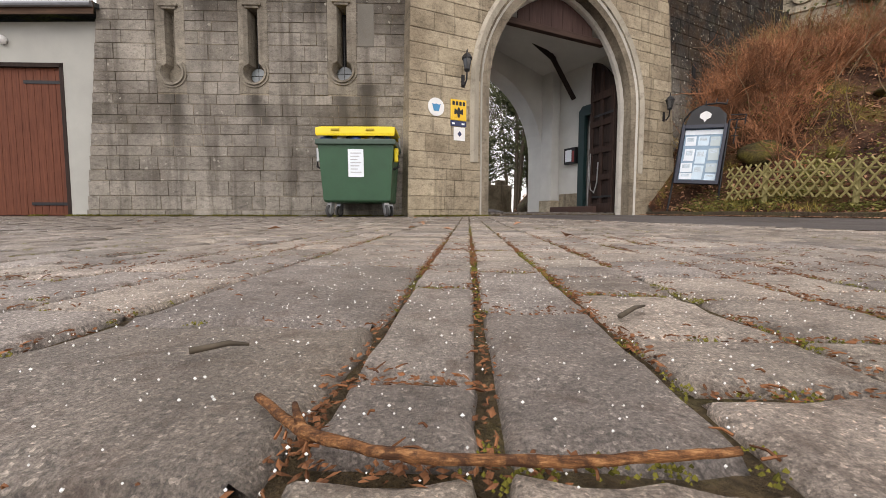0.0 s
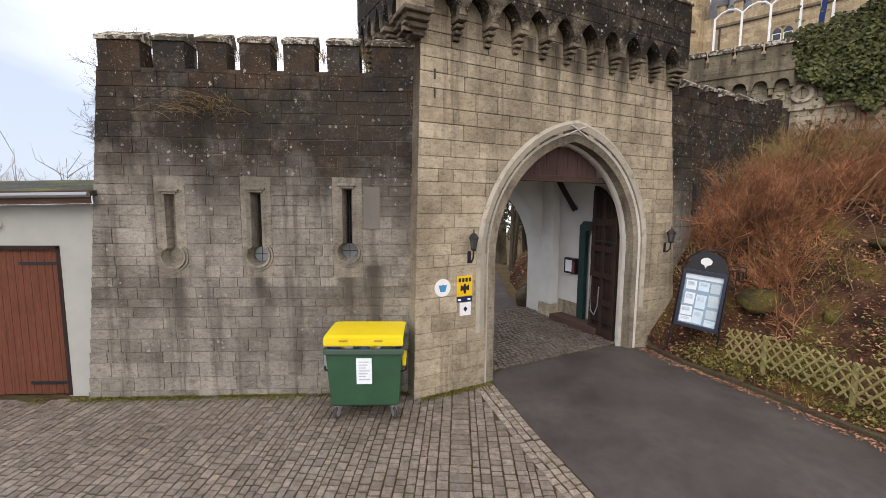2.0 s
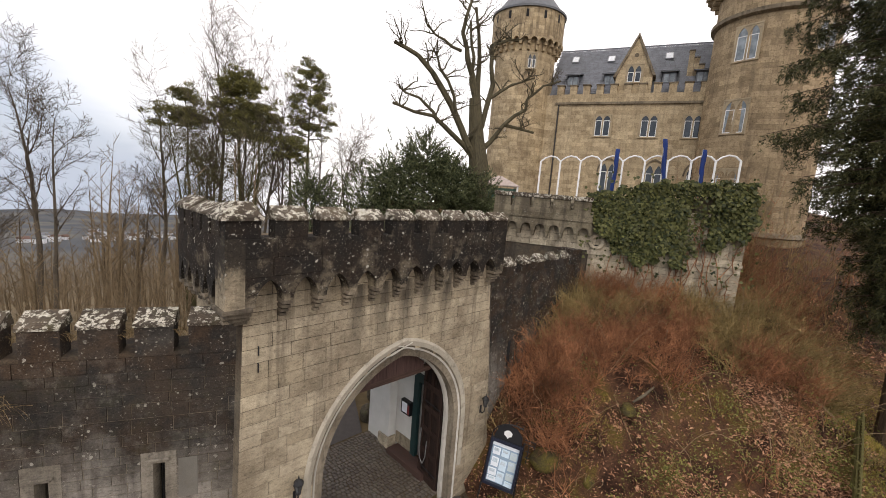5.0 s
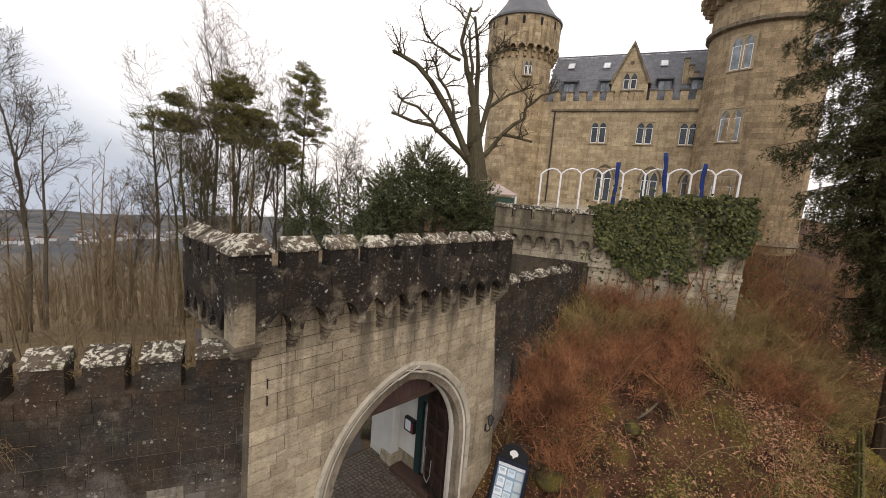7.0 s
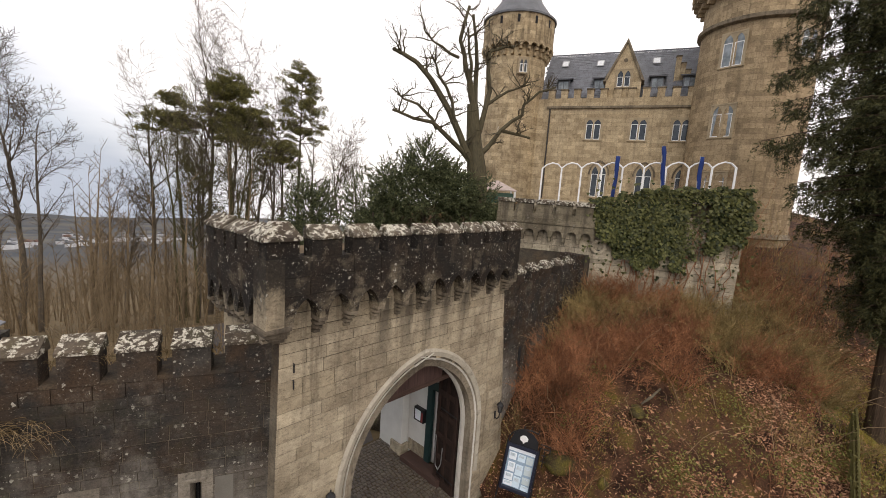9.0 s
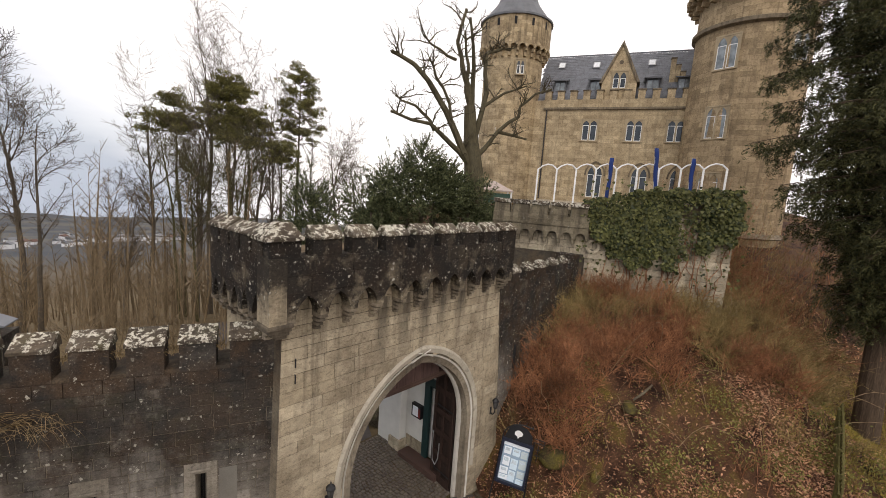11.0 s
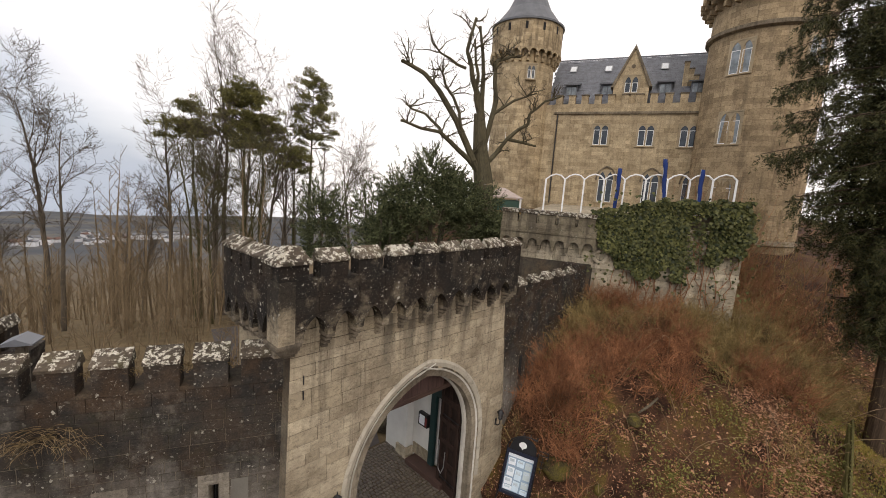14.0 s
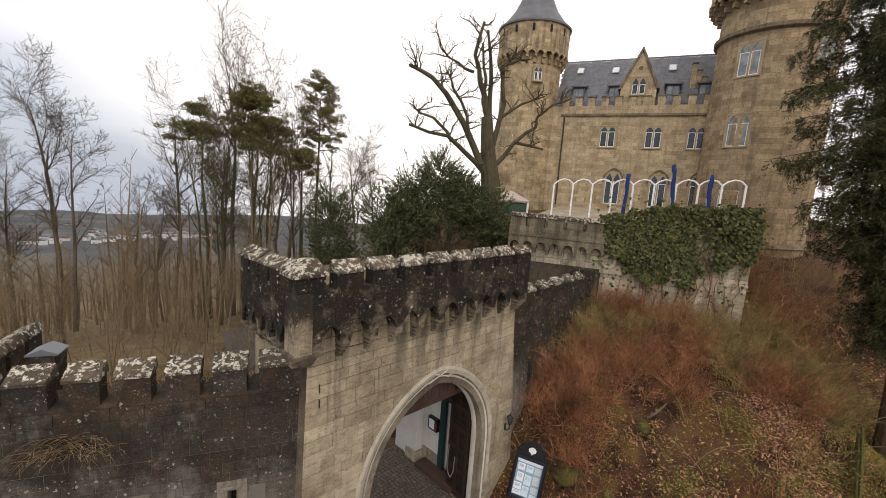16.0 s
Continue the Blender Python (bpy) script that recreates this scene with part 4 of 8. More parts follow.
M_JAMB = ashlar("loophole_jamb_stone", [(0, (0.22, 0.20, 0.165)), (1, (0.27, 0.245, 0.205))], streaks=0.4, black=0.6, black_from=4.6, black_to=6.6)
for k, s in enumerate(SLITS):
    zc = (2.62, 2.64, 2.70)[k]
    zt = (3.68, 3.72, 3.80)[k]
    wide, slim = keyhole(s, 0.085, 0.175, zc, zt), keyhole(s, 0.042, 0.135, zc, zt - 0.03)
    hw, lo, hi = 0.25, 2.28, 3.98
    def outer(x, z):
        dx, dz = x - s, z - zc
        if z > zc + 0.2:
            return (s + (hw if dx > 0 else -hw), min(hi, z * 1.0 + (0.3 if z > zt - 0.05 else 0)))
        q = max(abs(dx) / hw, abs(dz) / (zc - lo) if dz < 0 else abs(dz) / 0.45, 1e-6)
        return (s + dx / q, zc + dz / q)
    rect = [outer(x, z) for x, z in wide]
    bm = bmesh.new()
    rows = [[bm.verts.new((x, y, z)) for x, z in ln] for ln, y in ((rect, 0.0), (wide, 0.0), (slim, 0.20), (slim, 0.34))]
    n = len(wide)
    for a, b in zip(rows, rows[1:]):
        for i in range(n):
            j = (i + 1) % n
            bm.faces.new((a[i], a[j], b[j], b[i]))
    loop = part("loophole", bm, M_JAMB, wall, "keyhole loophole of dressed stone")
    bm = bmesh.new()
    box(bm, s - 0.26, s + 0.26, 0.30 if k else 0.17, 0.36, lo, hi)
    part("backing", bm, M_DARK if k else M_JAMB, loop)
    bm = bmesh.new()
    for g, p in ((0.182, -0.035), (0.228, -0.02)):
        ring = [[(s + q * math.cos(t), zc + q * math.sin(t)) for t in [math.radians(140 + 260 * i / 16) for i in range(17)]] for q in (g, g + 0.038)]
        ring_between(bm, ring[0], ring[1], p, 0.04, p + 0.012)
    part("ring_mould", bm, M_JAMB, loop)
    bm = bmesh.new()
    for q in (-1, 1):
        box(bm, *sorted((s + q * 0.10, s + q * 0.252)), 0.004, 0.03, 2.28, 2.47)
    part("surround_corner", bm, M_JAMB, loop)
    bm = bmesh.new()
    box(bm, s - 0.16, s + 0.16, -0.05, 0.05, zt + 0.03, zt + 0.075, bevel=0.012)
    box(bm, s - 0.12, s + 0.12, -0.03, 0.05, zt - 0.01, zt + 0.032, bevel=0.010)
    part("lintel", bm, M_JAMB, loop)
    if k:
        bm = bmesh.new()
        lathe(bm, [(0.132, 0.0), (0.132, 0.02)], 20)
        part("glass", bm, M_PALEGLASS, loop, local=pose(s, 0.24, zc, 90))
        bm = bmesh.new()
        box(bm, s - 0.005, s + 0.005, 0.215, 0.232, zc - 0.13, zt)
        box(bm, s - 0.13, s + 0.13, 0.215, 0.232, zc - 0.006, zc + 0.006)
        part("glazing_bar", bm, M_BLACK, loop)
# a thin dark bar up the corner where the wall meets the gatehouse
bm = bmesh.new()
tube(bm, [(0.955, 0.0, 0.05), (1.0, 0.0, 3.0), (1.055, 0.0, 6.0)], [0.024, 0.019, 0.022], 6)
part("corner_joint", bm, ashlar("dark_strip", [(0, (0.035, 0.028, 0.021)), (1, (0.06, 0.048, 0.036))]), wall)
# battlements of the wall
bm = bmesh.new()
prism(bm, [(w_left(5.4), 5.40), (1.30, 5.40), (1.30, 5.64), (w_left(5.64), 5.64)], 0.008, 0.5)
w_par = part("parapet", bm, M_PARAPET, wall)
cuts = [w_left(6.0), -3.32, -2.62, -1.955, -1.255, -0.545, 0.185, 1.05]
for a, b in zip(cuts, cuts[1:]):
    a2, b2 = a + (0.10 if a != cuts[0] else 0), b - (0.10 if b != cuts[-1] else 0)
    bm = bmesh.new()
    box(bm, a2, b2, 0.0, 0.33, 5.636, 6.12, bevel=0.014)
    mer = part("merlon", bm, M_PARAPET, w_par)
    bm = bmesh.new()
    pts = [(-0.03, 6.12), (0.38, 6.12), (0.38, 6.17), (0.30, 6.35), (-0.035, 6.175)]
    prism(bm, pts, a2 - 0.012, b2 + 0.012, Matrix(((0, 1, 0, 0), (1, 0, 0, 0), (0, 0, 1, 0), (0, 0, 0, 1))))
    part("cap", bm, M_CAP, mer)
# the wall's return at its far end, and a low capped post behind it
bm = bmesh.new()
prism(bm, [(w_left(0) + 0.02, -0.3), (w_left(0) + 0.7, -0.3), (w_left(5.7) + 0.6, 5.7), (w_left(5.7) + 0.02, 5.7)], 0.7, 2.7)
part("return_wall", bm, M_WALL, wall)
for k in range(4):
    v0 = 0.42 + k * 0.60
    bm = bmesh.new()
    box(bm, -4.20, -3.90, v0, v0 + 0.46, 5.698, 6.10, bevel=0.014)
    mer = part("merlon", bm, M_PARAPET, w_par)
    bm = bmesh.new()
    prism(bm, [(-4.24, 6.10), (-3.86, 6.10), (-3.86, 6.15), (-3.95, 6.30), (-4.24, 6.16)], v0 - 0.012, v0 + 0.472)
    part("cap", bm, M_CAP, mer)
bm = bmesh.new()
box(bm, 0.12, 0.40, -0.013, 0.01, 3.10, 3.82, bevel=0.004)
part("repair_patch", bm, dressed("cement_patch", (0.185, 0.172, 0.15), 0.7), wall, "smooth grey cement repair beside a loophole")
bm = bmesh.new()
box(bm, -3.10, -2.98, 0.80, 0.92, 4.5, 6.33)
post = part("chimney", bm, M_JAMB, wall)
bm = bmesh.new()
prism(bm, [(-3.26, 6.35), (-3.04, 6.45), (-2.82, 6.35), (-2.82, 6.33), (-3.26, 6.33)], 0.66, 1.06)
part("cowl", bm, plain("lead_sheet", (0.16, 0.17, 0.19), 0.5, 0.3), post)

# ---- the garage built against the wall ----
garage = thing("garage", WALL @ pose(0, 0.12, 0), "grey rendered garage with red-brown boarded doors", "garage", kind="structure")
bm = bmesh.new()
prism(bm, [(-10.5, -0.3), (-8.35, -0.3), (-8.35, 2.74), (-5.08, 2.74), (-5.08, -0.3), (-4.4, -0.3), (-4.4, 3.5), (-10.5, 3.35)], 0, 0.3)
part("front_wall", bm, M_RENDER, garage)
bm = bmesh.new()
box(bm, -10.5, -4.42, 0.3, 2.2, -0.3, 3.4)
part("body", bm, M_RENDER, garage)
bm = bmesh.new()
loft(bm, [[(-10.8, -0.25, 3.48), (-4.25, -0.25, 3.63), (-4.25, 2.5, 3.98), (-10.8, 2.5, 3.83)], [(-10.8, -0.25, 3.56), (-4.25, -0.25, 3.71), (-4.25, 2.5, 4.06), (-10.8, 2.5, 3.91)]])
part("roof", bm, M_FELT, garage)
bm = bmesh.new()
loft(bm, [[(-10.8, -0.275, 3.36), (-4.25, -0.275, 3.51), (-4.25, -0.252, 3.51), (-10.8, -0.252, 3.36)], [(-10.8, -0.275, 3.57), (-4.25, -0.275, 3.72), (-4.25, -0.252, 3.72), (-10.8, -0.252, 3.57)]])
part("fascia", bm, timber("brown_fascia", (0.05, 0.028, 0.018), (0.12, 0.07, 0.045), axis=0), garage)
bm = bmesh.new()
tube(bm, [(-10.8, -0.31, 3.50), (-4.25, -0.31, 3.65)], 0.045, 8)
part("gutter", bm, plain("zinc_gutter", (0.22, 0.23, 0.25), 0.45, 0.5), garage)
for d in range(2):
    dx = -8.33 + d * 1.63
    bm = bmesh.new()
    box(bm, dx, dx + 1.606, 0.085, 0.12, 0.14, 2.72)
    leaf = part("garage_door", bm, M_GARAGEWOOD, garage)
    for i in range(13):
        bm = bmesh.new()
        box(bm, dx + i * 0.124, dx + i * 0.124 + 0.119, 0.06, 0.084, 0.14, 2.72, bevel=0.004)
        part("board", bm, M_GARAGEWOOD, leaf)
    for z in (0.32, 2.45):
        bm = bmesh.new()
        box(bm, dx + (0.95 if d else 0.05), dx + (1.58 if d else 0.7), 0.045, 0.06, z, z + 0.055)
        part("strap_hinge", bm, M_BLACK, leaf)
    if not d:
        bm = bmesh.new()
        tube(bm, [(dx + 1.5, 0.06, 1.05), (dx + 1.5, 0.0, 1.05), (dx + 1.38, 0.0, 1.05)], 0.012, 6)
        box(bm, dx + 1.475, dx + 1.525, 0.05, 0.06, 0.95, 1.2)
        part("handle", bm, M_STEEL, leaf)
bm = bmesh.new()
for a, b, c, d in ((-8.42, -8.34, 0.14, 2.78), (-5.085, -5.02, 0.14, 2.78), (-8.42, -5.02, 2.72, 2.79)):
    box(bm, a, b, -0.01, 0.07, c, d)
part("door_frame", bm, M_DOORWOOD, garage)
bm = bmesh.new()
lathe(bm, [(0.02, 0), (0.07, 0.01), (0.08, 0.06), (0.055, 0.11), (0.01, 0.13)], 12)
part("wall_light", bm, M_WHITEPAINT, garage, local=pose(-5.98, -0.0, 3.15, 90), smooth=True)

# ---- wall on the right of the gate, running up to the terrace ----
SWAP = Matrix(((0, 1, 0, 0), (1, 0, 0, 0), (0, 0, 1, 0), (0, 0, 0, 1)))
rwall = thing("flank_wall", pose(4.55, 10.75, 0, 0, 0, 32), "sooty battlemented wall climbing behind brown shrubs", "wall", kind="structure")
bm = bmesh.new()
box(bm, -0.1, 5.3, 0.03, 0.7, -0.3, 6.2)
M_FLANK = ashlar("flank_wall_stone", WALL_TONES, black=0.93, black_from=2.4, black_to=4.4, lichen=2.2, streaks=0.6, moss=0.2, mottle=0.45)
f_core = part("core", bm, M_FLANK, rwall)
for i in range(6):
    a = 0.05 + i * 0.87
    bm = bmesh.new()
    box(bm, a, a + 0.44, 0.0, 0.26, 6.196, 6.48, bevel=0.012)
    mer = part("merlon", bm, M_PARAPET, rwall)
    bm = bmesh.new()
    prism(bm, [(-0.03, 6.48), (0.29, 6.48), (0.29, 6.56), (0.22, 6.72), (-0.03, 6.55)], a - 0.02, a + 0.46, SWAP)
    part("cap", bm, M_CAP, mer)
bm = bmesh.new()
box(bm, 5.3, 5.75, -0.05, 0.75, 3.0, 6.72, bevel=0.02)
part("end_pier", bm, M_FLANK, rwall)
bm = bmesh.new()
box(bm, 1.42, 1.55, -0.004, 0.034, 3.3, 4.1)
part("slit", bm, M_DARK, rwall)

# ---- the terrace ----
TERR = pose(7.27, 16.13, 0, 0, 0, -34)
terrace = thing("terrace_wall", TERR, "tall weathered stone terrace wall half hidden by ivy", "wall", kind="structure")
bm = bmesh.new()
prism(bm, [(-0.3, 2.5), (8.45, 2.5), (8.45, 9.2), (3.4, 8.35), (-0.3, 8.2)], 0.04, 1.2)
t_core = part("core", bm, M_MORTAR, terrace)
bm = bmesh.new()
n_arch = 7
for i in range(n_arch):
    a, b = -0.46 + i * 0.545, -0.46 + (i + 1) * 0.545
    ln = pointed((a + b) / 2, 0.185, 7.30, 0.19, 5)
    prism(bm, [(a, 7.22), (a + 0.08, 7.22)] + ln + [(b - 0.08, 7.22), (b, 7.22), (b, 7.72), (a, 7.72)], -0.32, 0.05)
    box(bm, a - 0.06, a + 0.06, -0.30, 0.05, 7.02, 7.22, bevel=0.02)
box(bm, -0.46, 3.36, -0.36, 0.05, 7.72, 7.80)
box(bm, -0.46, 3.36, -0.30, 0.05, 7.80, 8.12)
part("corbel_parapet", bm, ashlar("terrace_parapet_stone", [(0, (0.15, 0.13, 0.092)), (1, (0.23, 0.20, 0.145))], streaks=0.6, lichen=0.4, moss=0.2, blocks=(0.62, 0.24)), terrace)
t_par = bpy.data.objects["corbel_parapet"]
for i in range(5):
    a = -0.44 + i * 0.765
    bm = bmesh.new()
    box(bm, a, a + 0.64, -0.298, 0.04, 8.116, 8.50, bevel=0.01)
    mer = part("merlon", bm, t_par.data.materials[0], t_par)
    bm = bmesh.new()
    box(bm, a - 0.04, a + 0.68, -0.36, 0.09, 8.50, 8.66, bevel=0.03)
    part("coping_stone", bm, M_CAP, mer)
bm = bmesh.new()
ring = [[(3.6 + q * math.cos(t), 7.0 + q * math.sin(t)) for t in [2 * math.pi * i / 24 for i in range(25)]] for q in (0.17, 0.28)]
ring_between(bm, ring[0], ring[1], -0.12, 0.1, -0.08)
part("spout_ring", bm, M_TERRACE, terrace)
bm = bmesh.new()
lathe(bm, [(0.175, 0), (0.175, 0.02)], 20)
part("spout_hole", bm, M_DARK, terrace, local=pose(3.6, 0.02, 7.0, 90))
bm = bmesh.new()
prism(bm, [(3.3, 6.62), (3.5, 6.72), (8.46, 6.72), (8.46, 6.60), (3.3, 6.5)], -0.06, 0.05)
part("offset_course", bm, M_TERRACE, terrace)
bm = bmesh.new()
box(bm, 0.4, 8.35, 1.2, 26, 2.0, 8.55)
tagged(part("terrace_ground", bm, M_TERRACE, None, local=TERR), "gravel terrace below the castle front", "terrace", kind="structure")

# white arched railing
rail = thing("arched_railing", TERR, "white metal railing of joined arches", "railing")
for i in range(10):
    u, zb = 1.12 + i * 0.765, 8.86 + 0.055 * (1.12 + i * 0.765)
    bm = bmesh.new()
    box(bm, u - 0.032, u + 0.032, 0.47, 0.53, zb - 0.35, zb + 1.03)
    part("post", bm, M_WHITEPAINT, rail)
    if i < 9:
        bm = bmesh.new()
        d = 0.042
        tube(bm, [(u, 0.5, zb + 1.02), (u + 0.17, 0.5, zb + 1.17), (u + 0.38, 0.5, zb + 1.23 + d / 2), (u + 0.60, 0.5, zb + 1.17 + d), (u + 0.765, 0.5, zb + 1.02 + d)], 0.033, 6)
        part("arch", bm, M_WHITEPAINT, rail)


def flag(u, z0, z1, lean):
    f = thing("banner_flag", TERR @ pose(u, 0.15, z0, 0, lean, 0), "furled blue flag on a thin pole", "flag", "furled flags")
    h = z1 - z0
    bm = bmesh.new()
    tube(bm, [(0, 0, -0.4), (0, 0, h)], 0.018, 6)
    part("pole", bm, M_STEEL, f)
    bm = bmesh.new()
    rg = random.Random(int(u * 10))
    rings = []
    for k in range(9):
        zz = h * (0.985 - 0.97 * k / 8)
        r = 0.078 - 0.012 * k / 8 + rg.uniform(-0.008, 0.008)
        sway = 0.012 * math.sin(k * 1.3 + u)
        rings.append([(0.05 + sway + r * math.cos(t), 0.045 * math.sin(t) * (1 + 0.5 * math.sin(3 * t)), zz) for t in [2 * math.pi * j / 12 for j in range(12)]])
    loft(bm, rings)
    part("cloth", bm, M_FLAG, f, smooth=True)


flag(3.85, 8.45, 10.55, 1)
flag(5.58, 9.1, 10.98, -5)
flag(6.74, 9.1, 10.65, -1)

# ---- the castle ----
KEEP = pose(17.7, 31.4, 0, 0, 0, -41)
castle = thing("castle", KEEP, "golden stone castle with slate roof and round towers", "castle", kind="structure")
bm = bmesh.new()
box(bm, -1.6, 11.6, 0.0, 9.0, 6.0, 16.5)
front = part("wall", bm, M_CASTLE, castle)
bm = bmesh.new()
box(bm, -0.4, 11.4, -0.14, 0.3, 15.74, 15.92, bevel=0.03)
part("string_course", bm, M_CASTLE_DARK, castle)
bm = bmesh.new()
box(bm, -0.4, 11.4, -0.10, 0.35, 15.92, 16.52)
par = part("parapet", bm, M_CASTLE, castle)
for i in range(12):
    a = -0.35 + i * 0.985
    tall = 0.62
    bm = bmesh.new()
    box(bm, a, a + 0.50, -0.10, 0.33, 16.516, 16.52 + tall)
    mer = part("merlon", bm, M_CASTLE, par)
    bm = bmesh.new()
    box(bm, a - 0.05, a + 0.55, -0.15, 0.38, 16.52 + tall, 16.61 + tall, bevel=0.02)
    part("cap", bm, M_CASTLE_DARK, mer)
# roof of slates in courses
rv, rf = [], []
rg = random.Random(9)
S0, S1 = (0.35, 16.5), (4.2, 21.1)
n_row = 26
for r in range(n_row):
    a, b = r / n_row, (r + 1.25) / n_row
    x = -1.2 + rg.uniform(-0.2, 0)
    while x < 11.2:
        w = rg.uniform(0.28, 0.40)
        k = len(rv)
        lift = 0.02 + rg.uniform(0, 0.012)
        for (t, up) in ((a, lift), (b, -0.004)):
            v_, z_ = S0[0] + (S1[0] - S0[0]) * t, S0[1] + (S1[1] - S0[1]) * t
            rv += [(x, v_ - up, z_ + up), (x + w - 0.012, v_ - up, z_ + up)]
        rf.append((k, k + 1, k + 3, k + 2))
        x += w
slates = raw("slates", rv, rf, plain("grey_slate", (0.20, 0.21, 0.235), 0.5, vary=0.4, scale=2.2), castle)
slates["kind"] = "stuff"
bm = bmesh.new()
prism(bm, [(0.38, 16.3), (4.2, 20.98), (8.6, 16.3)], -1.2, 11.3, SWAP)
roof = part("roof", bm, M_SLATE, castle)
bm = bmesh.new()
tube(bm, [(-1.2, 4.2, 21.08), (11.3, 4.2, 21.08)], 0.07, 6)
part("ridge", bm, M_SLATE, roof)
for u, t in ((-0.1, 0.76), (2.75, 0.74), (6.95, 0.74)):
    v_, z_ = S0[0] + (S1[0] - S0[0]) * t, S0[1] + (S1[1] - S0[1]) * t
    bm = bmesh.new()
    box(bm, -0.27, 0.27, -0.36, 0.36, 0.0, 0.06)
    sk = part("skylight", bm, M_STEEL, roof, local=pose(u + 0.3, v_ - 0.06, z_ + 0.05, 50))
    bm = bmesh.new()
    box(bm, -0.21, 0.21, -0.30, 0.30, 0.058, 0.068)
    part("pane", bm, plain("bright_skylight_glass", (0.75, 0.78, 0.80), 0.15), sk)
for u in (0.55, 3.35, 7.45, 9.6):
    bm = bmesh.new()
    box(bm, u - 0.45, u + 0.45, 1.1, 2.6, 16.9, 18.25)
    dm = part("dormer", bm, M_SLATE, roof)
    bm = bmesh.new()
    loft(bm, [[(u - 0.62, 0.85, 18.2), (u + 0.62, 0.85, 18.2), (u + 0.62, 3.0, 18.75), (u - 0.62, 3.0, 18.75)], [(u - 0.62, 0.85, 18.28), (u + 0.62, 0.85, 18.28), (u + 0.62, 3.0, 18.83), (u - 0.62, 3.0, 18.83)]])
    part("dormer_roof", bm, M_SLATE, dm)
    bm = bmesh.new()
    for k in (-0.2, 0.2):
        box(bm, u + k - 0.16, u + k + 0.16, 1.07, 1.1, 17.5, 18.1)
    part("dormer_window", bm, M_PALEGLASS, dm)


def twin_window(parent, m, w, h, mat=None, round_top=False, mull=0.05, glass=None, head=0.35):
    """Two pointed lights in a dressed stone surround, set in their own reveal."""
    bm = bmesh.new()
    box(bm, -w / 2 - 0.12, w / 2 + 0.12, -0.035, 0.05, -0.10, -0.002, bevel=0.015)
    box(bm, -w / 2 - 0.12, w / 2 + 0.12, -0.035, 0.05, h + 0.05, h + 0.15, bevel=0.015)
    for s in (-1, 1):
        box(bm, s * (w / 2 + 0.06) - 0.05, s * (w / 2 + 0.06) + 0.05, -0.02, 0.05, 0.0, h + 0.05)
    for c in (-w / 4, w / 4):
        a = w / 4 - mull
        ln = pointed(c, a, h - head, head, 6, 0, 0.0)
        prism(bm, [(c - w / 4, 0.0)] + ln[1:-1][:0] + [(ln[0][0], 0.0)] + ln[1:-1] + [(ln[-1][0], 0.0), (c + w / 4, 0.0), (c + w / 4, h + 0.05), (c - w / 4, h + 0.05)], -0.012, 0.05)
    win = part("window", bm, mat or M_WINDOWSTONE, parent, local=m)
    for c in (-w / 4, w / 4):
        a = w / 4 - mull
        bm = bmesh.new()
        prism(bm, [(c - a, 0), (c + a, 0), (c + a, h - 0.02), (c - a, h - 0.02)], 0.024, 0.032)
        part("pane", bm, glass or M_GLASS, win)
        bm = bmesh.new()
        for x in (c - a, c + a - 0.045):
            box(bm, x, x + 0.045, 0.008, 0.022, 0.0, h - head)
        box(bm, c - a, c + a, 0.008, 0.022, 0.0, 0.05)
        box(bm, c - a, c + a, 0.008, 0.022, h - head - 0.03, h - head + 0.01)
        part("sash", bm, M_WHITEPAINT, win)
    return win


for u in (3.35, 6.57, 9.37):
    twin_window(castle, pose(u, -0.052, 13.4), 1.15, 1.5)
for k, u in enumerate((4.15, 7.35, 10.0)):
    w = twin_window(castle, pose(u, -0.052, 9.0), 1.15, 2.35, head=0.6)
    bm = bmesh.new()
    lines = [pointed(0.0, 0.66, 1.75, 0.95, 10, g, 1.7) for g in (0.0, 0.12)]
    ring_between(bm, lines[0], lines[1], -0.06, 0.05, -0.03)
    part("hood", bm, M_CASTLE_DARK, w)
# gable with its small windows
bm = bmesh.new()
prism(bm, [(3.85, 16.5), (6.35, 16.5), (6.35, 18.0), (5.1, 20.6), (3.85, 18.0)], 0.15, 2.8)
gab = part("gable", bm, M_CASTLE, castle)
bm = bmesh.new()
for s in (-1, 1):
    prism(bm, [(5.1 + s * 1.45, 17.75), (5.1, 20.78), (5.1, 20.5), (5.1 + s * 1.25, 17.75)], 0.0, 2.9)
part("coping", bm, M_CASTLE_DARK, gab)
twin_window(gab, pose(5.1, 0.10, 17.35), 1.0, 1.15, head=0.45)
bm = bmesh.new()
lathe(bm, [(0.15, 0), (0.15, 0.02)], 14)
part("roundel", bm, M_CASTLE_DARK, gab, local=pose(5.1, 0.15, 19.25, 90))


